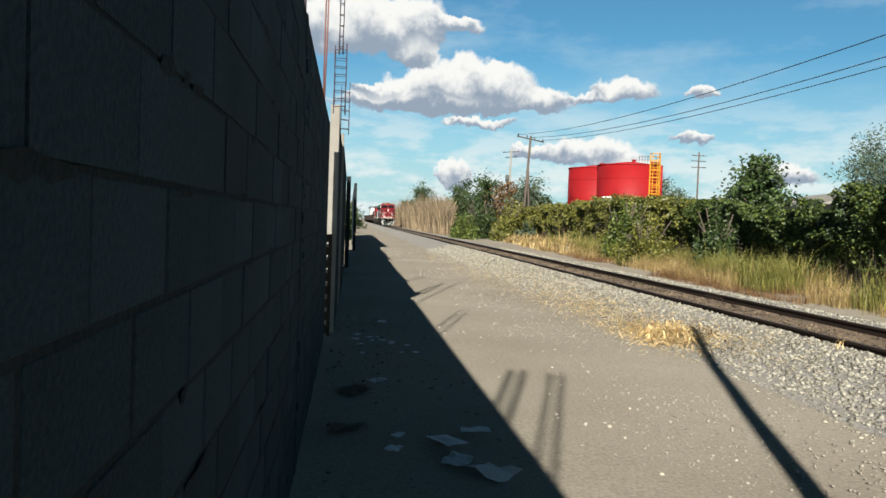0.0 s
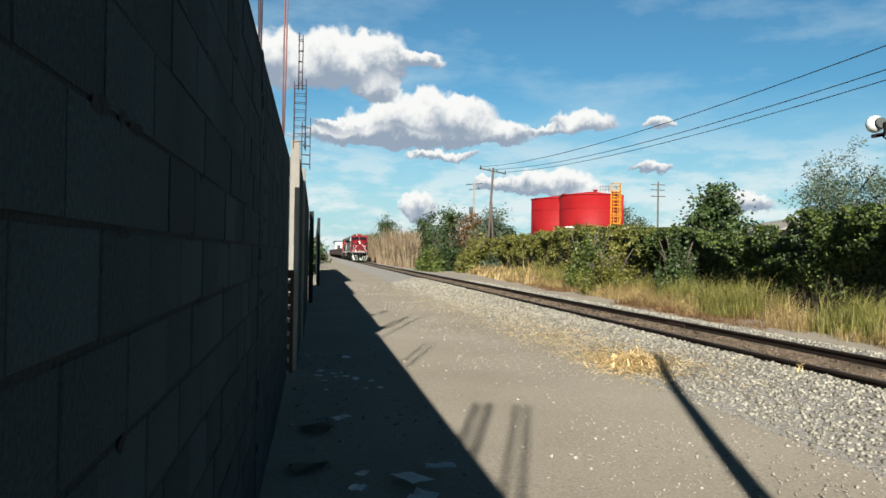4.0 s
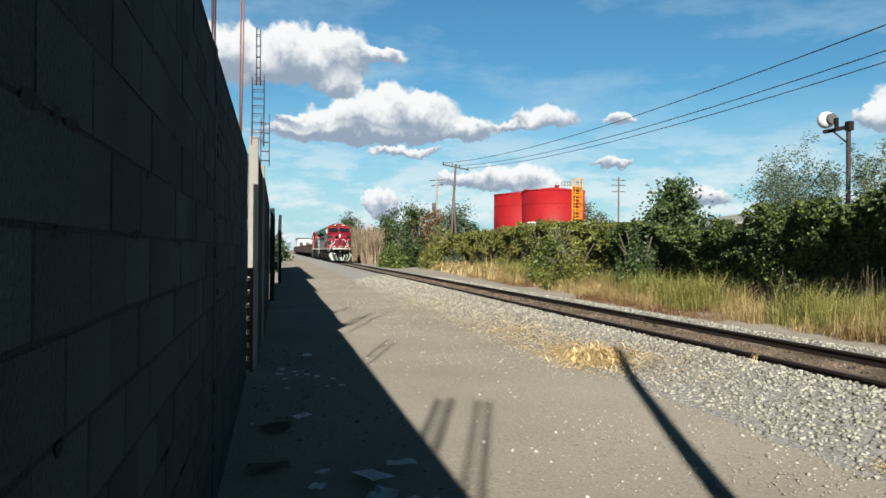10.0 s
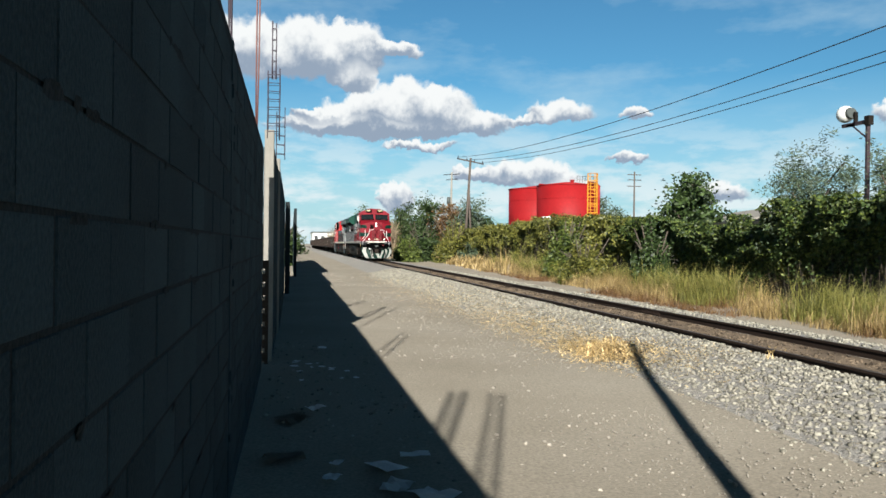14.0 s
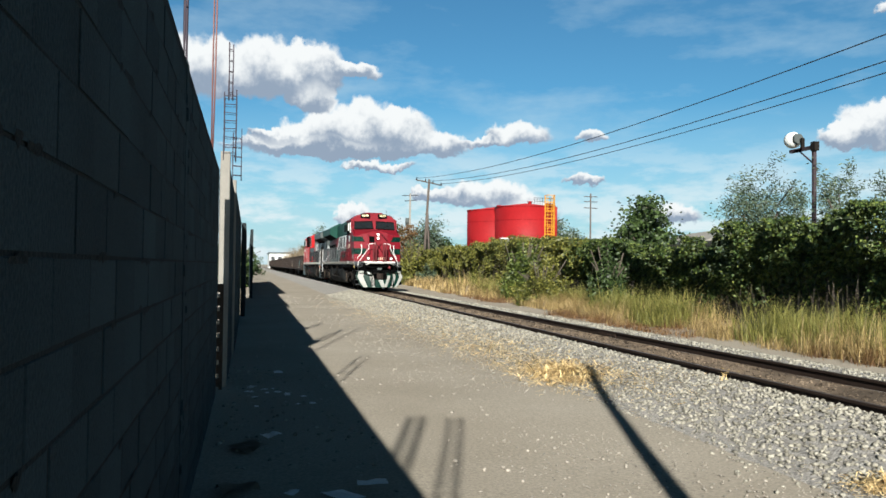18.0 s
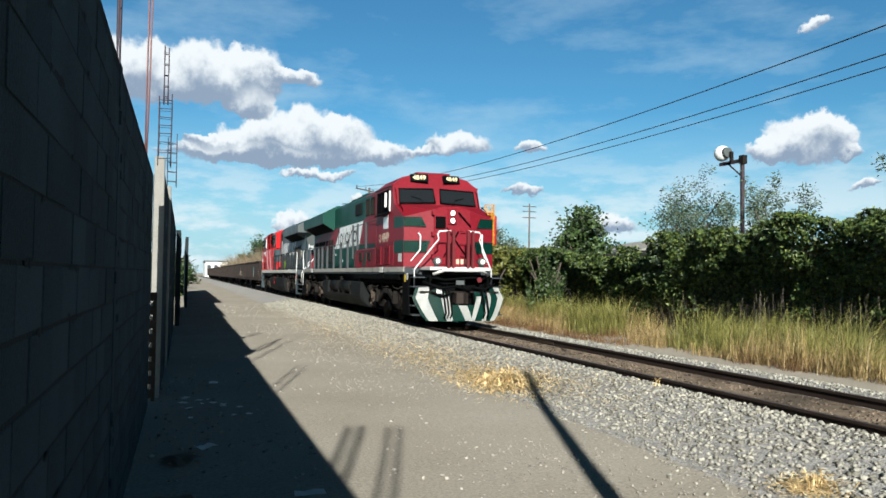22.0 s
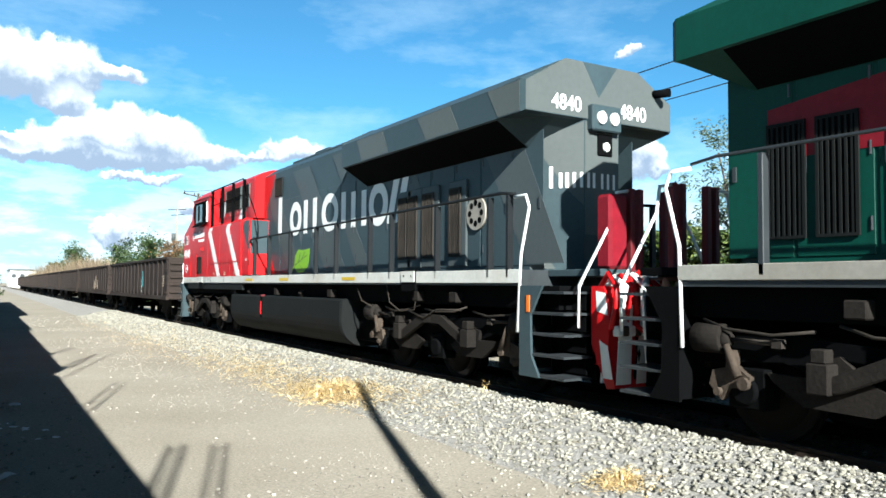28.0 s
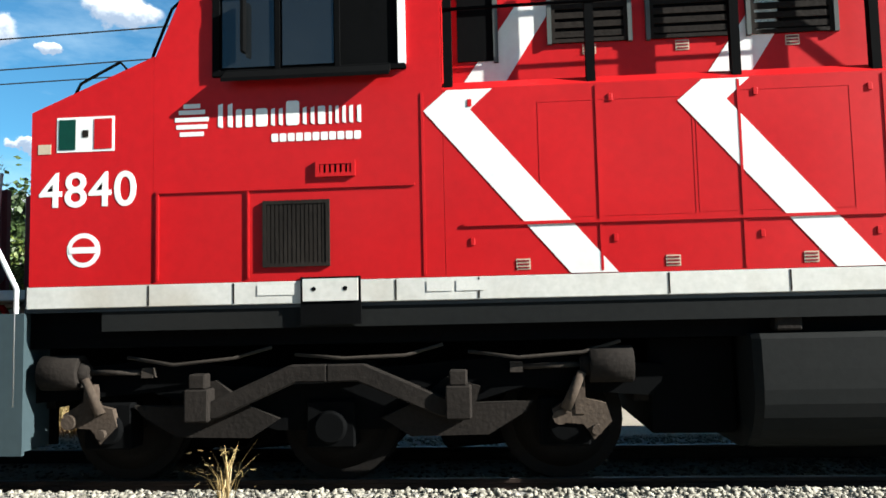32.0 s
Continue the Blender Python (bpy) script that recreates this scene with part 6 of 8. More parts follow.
def second_engine():
    v = 1
    a = locomotive(v, M_RED, M_GREY, M_LGREY, "plain", "4840", False, "round")
    tagged(a, "red and slate grey freight locomotive running nose last")
    W, H = 1.53, 0.915
    # white chevrons, broken at the ledge
    for dy in (0.0, 1.98):
        decal("white_chevron", [(4.55 + dy, 3.03), (4.74 + dy, 3.19), (5.1 + dy, 3.19), (4.92 + dy, 3.03), (6.03 + dy, 1.715), (5.67 + dy, 1.715)], v, W + 0.001, M_WHITE, a)
        decal("white_chevron", [(4.85 + dy, 3.3), (5.2 + dy, 3.3), (5.62 + dy, 3.95), (5.3 + dy, 3.95)], v, 1.222, M_WHITE, a)
    text_part("number", "4840", 0.4, M_TEXT_W, a, side_pose(v, W + 0.002, 1.79, 2.48), "white painted road number", 1.05)
    flag = decal("flag", [(1.52, 2.81), (2.01, 2.81), (2.01, 3.1), (1.52, 3.1)], v, W + 0.001, M_TEXT_W, a, "painted flag in green, white and red")
    decal("flag_band", [(1.54, 2.83), (1.68, 2.83), (1.68, 3.08), (1.54, 3.08)], v, W + 0.006, M_GREEN, flag)
    decal("flag_band", [(1.84, 2.83), (1.99, 2.83), (1.99, 3.08), (1.84, 3.08)], v, W + 0.006, M_RED, flag)
    decal("flag_mark", [(1.74, 2.93), (1.79, 2.93), (1.79, 2.99), (1.74, 2.99)], v, W + 0.006, M_TRUCK, flag)
    decal("notice", [(1.36, 2.8), (1.47, 2.8), (1.47, 2.88), (1.36, 2.88)], v, W + 0.001, M_TEXT_C, a)
    b = bmesh.new()
    cyl(b, (v * W, 1.76, 2.0), (v * (W + 0.004), 1.76, 2.0), 0.14, n=24)
    em = part("round_emblem", b, M_TEXT_W, a)
    b = bmesh.new()
    cyl(b, (v * (W + 0.003), 1.76, 2.0), (v * (W + 0.006), 1.76, 2.0), 0.1, n=24)
    part("emblem_face", b, M_RED, em)
    part("emblem_band", boxes((*sorted((v * W, v * (W + 0.008))), 1.64, 1.88, 1.975, 2.025)), M_TEXT_W, em)
    # owner's mark as plain shapes: a striped disc and bars
    b = bmesh.new()
    for i, (z, w) in enumerate(((2.92, 0.1), (2.98, 0.13), (3.04, 0.14), (3.1, 0.11), (3.15, 0.07))):
        box(b, *sorted((v * W, v * (W + 0.004))), 2.66 - w, 2.66 + w, z - 0.018, z + 0.018)
    part("striped_disc", b, M_TEXT_W, a)
    bars_word(a, v, W + 0.001, 2.88, 4.08, 2.96, 0.2, (1.0, 0.4, 0.5, 0.8, 0.8, 0.9, 0.8, 0.5, 0.2, 0.7, 0.8), M_TEXT_W, rising=(0, 5), pairs=(0, 4, 6, 9, 10))
    bars_word(a, v, W + 0.001, 3.32, 4.06, 2.83, 0.09, (1,) * 11, M_TEXT_W)
    louvre(a, v, W, 3.25, 3.79, 1.82, 2.35, 14, M_TRUCK, upright=True)
    louvre(a, v, W, 3.68, 4.0, 2.53, 2.66, 6, M_RED, upright=True)
    for y in (5.25, 6.39, 7.41):
        striped_notice(a, v, W + 0.001, y, 1.75)
    for y in (5.85, 6.6, 7.47):
        striped_notice(a, v, 1.222, y, 3.52)
    for y0, y1 in ((3.2, 3.52), (4.55, 4.75), (4.78, 5.0)):
        decal("sill_notice", [(y0, 1.6), (y1, 1.6), (y1, 1.68), (y0, 1.68)], v, W + 0.002, M_LENS, a)
    # full-height locker behind the compartment, its door painted grey over red
    lk = part("side_locker", bevelled(boxes((*sorted((v * H, v * 1.515)), 8.102, 8.73, 1.74, 3.19)), 0.012, 2), M_RED, a, "red locker with a slate grey corner")
    decal("grey_point", [(8.17, 3.01), (8.36, 3.17), (8.7, 3.17), (8.7, 2.33)], v, 1.516, M_GREY, lk)
    part("grey_end", boxes((*sorted((v * (H + 0.02), v * 1.47)), 8.731, 8.736, 2.3, 3.17)), M_GREY, lk)
    for z in (2.05, 2.5, 2.95):
        b = bmesh.new()
        tube(b, [(v * 1.5, 8.74, z - 0.06), (v * 1.53, 8.77, z - 0.04), (v * 1.53, 8.78, z + 0.06), (v * 1.5, 8.74, z + 0.08)], 0.01, 5)
        part("locker_latch", b, M_TRUCK, lk)
    decal("notice", [(8.44, 2.1), (8.5, 2.1), (8.5, 2.17), (8.44, 2.17)], v, 1.517, M_LENS, lk)
    # slanting light bands on the hood and wing
    for k, pts in enumerate(([(10.5, 4.25), (11.6, 4.25), (13.76, 1.79), (12.66, 1.79)], [(12.95, 4.3), (14.15, 4.3), (13.5, 3.64)], [(13.2, 3.35), (13.75, 3.2), (14.96, 1.82), (14.3, 1.82)], [(8.72, 3.62), (9.22, 4.36), (9.35, 3.95), (11.15, 1.79), (10.32, 1.79)])):
        decal("light_band", pts, v, H + 0.013 + 0.001 * (k == 2), M_MGREY, a)
    for y0, d in ((15.3, 1.2), (18.6, 1.0)):
        decal("light_band", [(y0, 3.9), (y0 + d, 3.9), (y0 + d + 1.1, 1.8), (y0 + 1.3, 1.8)], v, H + 0.013, M_MGREY, a)
    for y0, y1, y2, y3 in ((15.4, 16.47, 16.69, 15.62), (17.71, 18.71, 18.97, 18.0), (19.7, 20.44, 20.44, 19.95)):
        decal("light_band", [(y0, 4.175), (y1, 4.175), (y2, 3.775), (y3, 3.775)], v, W + 0.001, M_LGREY, a)
    decal("red_wedge", [(8.12, 4.35), (9.22, 4.37), (8.51, 3.49), (8.51, 3.25), (8.12, 3.25)], v, H + 0.003, M_RED, a)
    decal("red_wedge", [(8.12, 1.76), (9.32, 1.76), (8.68, 2.5), (8.12, 2.6)], v, H + 0.014, M_RED, a)
    # the owner's mark as plain bars and rings
    bar_marks(a, v, H + 0.02, [(9.5, 9.75, 2.76, 3.7, 0), (11.3, 11.53, 2.69, 3.47, 0), (11.88, 12.1, 2.69, 3.47, 0), (13.5, 13.72, 2.67, 3.44, 0), (14.0, 14.21, 2.67, 3.4, 0), (14.5, 14.72, 2.67, 3.38, 0), (15.75, 15.98, 2.64, 3.44, 0.14), (16.1, 16.33, 2.64, 3.44, 0.14)], M_TEXT_W)
    for c, z, ry, rz in ((10.75, 3.08, 0.39, 0.41), (12.87, 3.07, 0.46, 0.42), (15.25, 3.04, 0.41, 0.42)):
        ring_mark(a, v, H + 0.02, c, z, ry, rz, 0.2, M_TEXT_W)
    louvre(a, v, H + 0.014, 9.24, 9.74, 3.75, 4.21, 10, M_TRUCK, upright=True)
    leaf = [(10.72, 1.95), (10.8, 2.2), (11.0, 2.33), (11.3, 2.3), (11.73, 2.33), (11.7, 2.1), (11.6, 1.9), (11.35, 1.79), (11.0, 1.78), (10.85, 1.83)]
    decal("leaf_stem", [(10.5, 1.77), (10.55, 1.77), (10.8, 1.95), (10.74, 1.98)], v, H + 0.024, M_LIME, a)
    for y0, z0, y1, z1 in ((10.78, 1.96, 11.55, 2.18), (11.0, 2.02, 11.12, 2.25), (11.2, 2.08, 11.42, 2.26), (11.05, 2.03, 11.3, 1.86)):
        decal("leaf_vein", [(y0, z0), (y0 + 0.02, z0 - 0.012), (y1 + 0.01, z1 - 0.006), (y1, z1)], v, H + 0.0285, M_GREY, a)
    decal("leaf_mark", leaf, v, H + 0.024, M_LIME, a, "lime green painted leaf")
    for y in (8.55, 11.2, 14.8):
        decal("yellow_strip", [(y, 1.58), (y + 0.6, 1.58), (y + 0.6, 1.64), (y, 1.64)], v, W + 0.002, M_YSTRIPE, a)
    # rear fascia marks
    for x in (0.72, -0.64):
        text_part("rear_number", "4840", 0.29, M_TEXT_W, a, pose(x, 20.523, 3.95, 90, 0, 180), "white road number")
    bm = bmesh.new()
    prism(bm, [(-0.3, 4.56), (0.4, 4.56), (0.08, 4.1)], "y", 20.5, 20.524)
    part("dark_wedge", bm, M_GREY, a)
    # light grey paint on the prow: u runs from the corner to the flat middle
    def prow(u, z, d=0.004):
        k = u / 0.836
        return (0.915 - 0.565 * k + 0.698 * d, 19.95 + 0.55 * k + 0.754 * d, z)

    def prow_patch(name, pts, material, d=0.003):
        b = bmesh.new()
        lo, hi = [b.verts.new(prow(u, z, d)) for u, z in pts], [b.verts.new(prow(u, z, d + 0.004)) for u, z in pts]
        b.faces.new(lo)
        b.faces.new(hi[::-1])
        for q in range(len(pts)):
            b.faces.new((lo[q], lo[(q + 1) % len(pts)], hi[(q + 1) % len(pts)], hi[q]))
        bmesh.ops.recalc_face_normals(b, faces=b.faces)
        part(name, b, material, a)
    prow_patch("light_panel", [(0.01, 3.5), (0.83, 3.75), (0.83, 2.6), (0.6, 2.8)], M_LGREY)
    prow_patch("light_panel", [(0.01, 2.25), (0.4, 1.73), (0.01, 1.73)], M_LGREY)
    part("light_panel", boxes((-0.34, 0.34, 20.501, 20.505, 2.2, 3.75)), M_LGREY, a)
    for i, (u, w) in enumerate(((0.3, 0.055), (0.45, 0.05), (0.55, 0.05), (0.66, 0.045), (0.77, 0.045))):
        prow_patch("rear_lettering", [(u, 2.84), (u + w, 2.84), (u + w, 3.14 if not i else 3.05), (u, 3.14 if not i else 3.05)], M_TEXT_W, 0.008)
    for x, w in ((0.3, 0.05), (0.19, 0.05), (0.02, 0.045), (-0.1, 0.045), (-0.22, 0.045)):
        part("rear_lettering", boxes((x - w, x, 20.506, 20.51, 2.84, 3.05)), M_TEXT_W, a)
    # raised black plate stands for the dark recess around the lens
    part("camera_box", bevelled(boxes((-0.2, 0.1, 20.5, 20.53, 3.3, 3.6)), 0.01), M_BLACK, a)
    part("camera_lens", cyl(bmesh.new(), (-0.05, 20.52, 3.42), (-0.05, 20.56, 3.42), 0.065, n=14), M_LENS, a)
    bm = bmesh.new()
    prism(bm, [(-1.485, 3.79), (1.485, 3.79), (1.485, 4.17), (0.75, 4.56), (-0.75, 4.56), (-1.49, 4.17)], "y", 20.515, 20.522)
    part("light_panel", bm, M_LGREY, a)
    bm = bmesh.new()
    cyl(bm, (-1.1, 20.45, 4.3), (-1.2, 20.75, 4.28), 0.06, n=10)
    part("camera_pod", bm, M_BLACK, a)
    part("red_post", bevelled(boxes((0.5, 0.84, 21.2, 21.46, 1.71, 2.64)), 0.04), M_MAROON, a)
    part("orange_plate", boxes((v * 1.52, v * 1.535, 20.6, 20.66, 1.17, 1.38)), M_ORANGE, a)
    return a


def gondola():
    """An open freight car 16 m long between couplers, near end at y = 0, rails at z = 0."""
    g = thing("gondola_car", "rusty brown open gondola car with ribbed steel sides", "freight car", "gondola cars of the train")
    W, a, b, low, top = 1.47, 0.55, 15.25, 1.0, 2.4
    part("floor", boxes((-W, W, a, b, low, low + 0.12)), M_RUST, g)
    for sx in (-1, 1):
        part("side", boxes((*sorted((sx * (W - 0.02), sx * W)), a, b, low - 0.1, top)), M_RUST, g)
        part("top_chord", bevelled(boxes((*sorted((sx * (W - 0.06), sx * (W + 0.09))), a, b, top, top + 0.1)), 0.012), M_RUST, g)
        part("side_sill", boxes((*sorted((sx * (W - 0.04), sx * (W + 0.07))), a, b, low - 0.12, low + 0.02)), M_RUST, g)
        n = 17
        for i in range(n):
            y = a + 0.06 + (b - a - 0.24) * i / (n - 1)
            bm = bmesh.new()
            prism(bm, [(W * sx, low), ((W + 0.035) * sx, low), ((W + 0.035) * sx, top - 0.2), ((W + 0.075) * sx, top), (W * sx, top)], "y", y, y + 0.1)
            part("rib", bm, M_RUST, g)
    for y, s in ((a, 1), (b, -1)):
        bm = boxes((-W, W, *sorted((y, y + s * 0.03)), low - 0.1, top + 0.08))
        e = part("end_wall", bm, M_RUST, g)
        for z in (1.12, 1.4, 1.68, 1.96, 2.2):
            part("end_corrugation", bevelled(boxes((-W + 0.05, W - 0.05, *sorted((y - s * 0.07, y)), z, z + 0.11)), 0.03), M_RUST, e)
        for sx in (-1, 1):
            for z in (1.15, 1.45, 1.75, 2.05):
                bm = bmesh.new()
                tube(bm, [(sx * (W + 0.02), y + s * 0.05, z), (sx * (W + 0.1), y + s * 0.05, z), (sx * (W + 0.1), y + s * 0.42, z), (sx * (W + 0.02), y + s * 0.42, z)], 0.014, 6)
                part("ladder_rung", bm, M_RUST, e)
        bm = bmesh.new()
        box(bm, -0.12, 0.12, *sorted((y - s * 0.55, y)), 0.72, 0.96)
        part("coupler", bm, M_RUST, g)
    for yc in (2.7, 13.35):
        bm = bmesh.new()
        for sx in (-1, 1):
            prism(bm, [(yc - 1.2, 0.62), (yc - 0.6, 0.62), (yc - 0.3, 0.35), (yc + 0.3, 0.35), (yc + 0.6, 0.62), (yc + 1.2, 0.62), (yc + 1.15, 0.78), (yc + 0.4, 0.88), (yc - 0.4, 0.88), (yc - 1.15, 0.78)], "x", *sorted((sx * 0.95, sx * 1.08)))
            for k in range(3):
                cyl(bm, (sx * 1.0, yc - 0.16 + k * 0.16, 0.4), (sx * 1.0, yc - 0.16 + k * 0.16, 0.7), 0.07, n=8)
        box(bm, -1.0, 1.0, yc - 0.2, yc + 0.2, 0.6, 0.9)
        t = part("truck", bm, M_TRUCK, g)
        for dy in (-0.89, 0.89):
            ROLLING.append(wheelset(t, yc + dy, 0.42))
    return g


def build_train():
    a = first_engine()
    b = second_engine()
    cars = [gondola()]
    for i in range(8):
        c = copy_thing(cars[0], pose(0, 0, 0))
        cars.append(c)
        ROLLING.extend(o for o in c.children_recursive if o.name.startswith("wheelset"))
    # painted patches on the first cars, and a load that shows above the sides
    for k, (y, z, w, h, m) in enumerate(((6.0, 1.1, 0.28, 1.0, M_LENS), (5.7, 1.35, 0.2, 0.7, mat("teal_spray_paint", (0.05, 0.3, 0.33), rough=0.7, var=0.3, scale=3, fine=20)), (6.35, 1.2, 0.12, 0.6, M_LGREY))):
        decal("spray_paint", [(y, z), (y + w, z + 0.04), (y + w * 0.9, z + h), (y + 0.05, z + h * 0.92)], -1, 1.475, m, cars[0])
    for y, z, w, h in ((5.0, 1.15, 0.5, 0.7), (5.7, 1.2, 0.5, 0.8), (6.4, 1.1, 0.4, 0.6)):
        decal("spray_paint", [(y, z), (y + w, z + 0.1), (y + w * 0.8, z + h), (y + 0.1, z + h * 0.8)], -1, 1.475, M_TEXT_C, cars[1])
    for k in range(5):
        decal("stencil_bar", [(1.3, 1.75 - k * 0.09), (1.75 - 0.06 * (k % 3), 1.75 - k * 0.09), (1.75 - 0.06 * (k % 3), 1.8 - k * 0.09), (1.3, 1.8 - k * 0.09)], -1, 1.475, M_TEXT_C, cars[0])
    for o in (a, b, *cars):
        o.scale = STOCK
    return a, b, cars


LENGTH_2 = 44.46
CAR = 16.2


def motions():
    times = [t for t, y in TRAIN]
    places = [y for t, y in TRAIN]
    walk(engine_1, [(t, pose(XT, y, ZR - LOW)) for t, y in TRAIN])
    walk(engine_2, [(t, pose(XT, y + LENGTH_2, ZR - LOW, 0, 0, 180)) for t, y in TRAIN])
    for i, c in enumerate(cars):
        walk(c, [(t, pose(XT, y + LENGTH_2 + 0.92 + CAR * i, ZR - LOW)) for t, y in TRAIN])
    steps = [k * 0.1 for k in range(321)]
    for w in ROLLING:
        r, flip = w.location.z * STOCK[1] - LOW, -1 if w.parent.parent is engine_2 else 1
        at = w.location.copy()
        if w.parent.parent in cars[2:]:
            continue
        rows = []
        for t in steps:
            turn = math.degrees((places[0] - float(np.interp(t, times, places))) / r) * flip
            rows.append((t, pose(at.x, at.y, at.z, turn, 0, 0)))
        walk(w, rows)

# ---- plants ----
def quads(name, corners, material, parent=None, label="", category="", kind=""):
    """One mesh of separate four-cornered leaves or blades; corners is an array (n, 4, 3)."""
    n = len(corners)
    me = bpy.data.meshes.new(name)
    me.vertices.add(n * 4)
    me.vertices.foreach_set("co", np.ascontiguousarray(corners, dtype=np.float32).reshape(-1))
    me.loops.add(n * 4)
    me.loops.foreach_set("vertex_index", np.arange(n * 4))
    me.polygons.add(n)
    me.polygons.foreach_set("loop_start", np.arange(0, n * 4, 4))
    me.update(calc_edges=True)
    me.materials.append(material)
    ob = new(name, me)
    if parent is not None:
        ob.parent = parent
    return tagged(ob, label, category, kind=kind)


def leaf_corners(p, size, rng, droop=0.4, slim=0.55):
    """Pointed leaves of about the given length at points p, turned every way."""
    n = len(p)
    d = rng.normal(size=(n, 3)) * np.array([1, 1, 0.6]) - np.array([0, 0, droop])
    d /= np.linalg.norm(d, axis=1, keepdims=True)
    s = np.cross(d, rng.normal(size=(n, 3)))
    s /= np.linalg.norm(s, axis=1, keepdims=True)
    ln = size * rng.uniform(0.6, 1.35, (n, 1))
    a, b = p, p + d * ln
    m = p + d * ln * 0.45
    w = s * ln * slim * 0.5
    return np.stack([a, m - w, b, m + w], 1)


def blade_corners(x, y, z, h, rng, wide=0.012, lean=0.35):
    n = len(x)
    ang = rng.uniform(0, math.tau, n)
    out = np.stack([np.cos(ang), np.sin(ang), np.zeros(n)], 1)
    side = np.stack([-np.sin(ang + 0.6), np.cos(ang + 0.6), np.zeros(n)], 1)
    base = np.stack([x, y, z], 1)
    k = rng.uniform(0.05, lean, (n, 1)) * h[:, None]
    mid = base + out * k * 0.35 + np.array([0, 0, 1]) * h[:, None] * 0.6
    tip = base + out * k * 1.1 + np.array([0, 0, 1]) * h[:, None]
    w = side * (wide * rng.uniform(0.6, 1.4, (n, 1)))
    low = np.stack([base - w, base + w, mid + w * 0.8, mid - w * 0.8], 1)
    up = np.stack([mid - w * 0.8, mid + w * 0.8, tip + w * 0.1, tip - w * 0.1], 1)
    return np.concatenate([low, up])


def fbm(x, y, s=0):
    return np.array([noise.fractal(Vector((a, b, s)), 1.0, 2.0, 4) for a, b in zip(x, y)])


def grass_belt(name, material, label, count, x0, x1, y0, y1, h0, h1, seed, keep=0.0, wide=0.012, power=1.4, lean=0.4):
    """Tufts of tall blades; keep thins them by a patchy noise."""
    rng = np.random.default_rng(seed)
    tufts = count // 14
    ty = y0 + (y1 - y0) * rng.random(tufts) ** power
    tx = rng.uniform(x0, x1, tufts) + np.maximum(0, ty - 22) * 0.075
    ok = fbm(tx * 0.35, ty * 0.22, seed) > keep
    tx, ty = tx[ok], ty[ok]
    th = rng.uniform(h0, h1, len(tx)) * np.clip(0.85 + 0.9 * fbm(tx * 0.9, ty * 0.55, seed + 9), 0.35, 1.35) * (0.6 + 0.6 * rng.random(len(tx)))
    n = len(tx) * 14
    i = np.repeat(np.arange(len(tx)), 14)
    sp = 0.1 + 0.002 * ty[i]
    x = tx[i] + rng.normal(size=n) * sp
    y = ty[i] + rng.normal(size=n) * sp
    z = np.array([bed_height(a) for a in x]) - 0.02
    h = th[i] * rng.uniform(0.45, 1.1, n)
    w = wide * (1 + 0.02 * np.maximum(0, y - 12))
    c = blade_corners(x, y, z, h, rng, 1.0, lean)
    # bring the unit-wide blades to their true width about their own axis
    wid = np.concatenate([w, w])[:, None]
    l0, l1 = (c[:, 0] + c[:, 1]) / 2, (c[:, 2] + c[:, 3]) / 2
    s0, s1 = (c[:, 1] - c[:, 0]) / 2, (c[:, 2] - c[:, 3]) / 2
    c = np.stack([l0 - s0 * wid, l0 + s0 * wid, l1 + s1 * wid, l1 - s1 * wid], 1)
    return quads(name, c, material, None, label, "grass", "stuff")


def top_of_hedge(y):
    pts = ((2, 3.35), (8, 3.3), (17, 3.25), (20, 3.1), (21.5, 2.62), (27, 2.6), (28.5, 2.9), (33, 3.0), (38, 3.3), (43, 3.35), (61, 3.3), (75, 3.2), (90, 2.4))
    for (a, za), (b, zb) in zip(pts, pts[1:]):
        if a <= y <= b:
            return za + (zb - za) * (y - a) / (b - a)
    return 3.3


def hedge_x(y):
    return 14.6 + max(0.0, y - 30) * 0.05


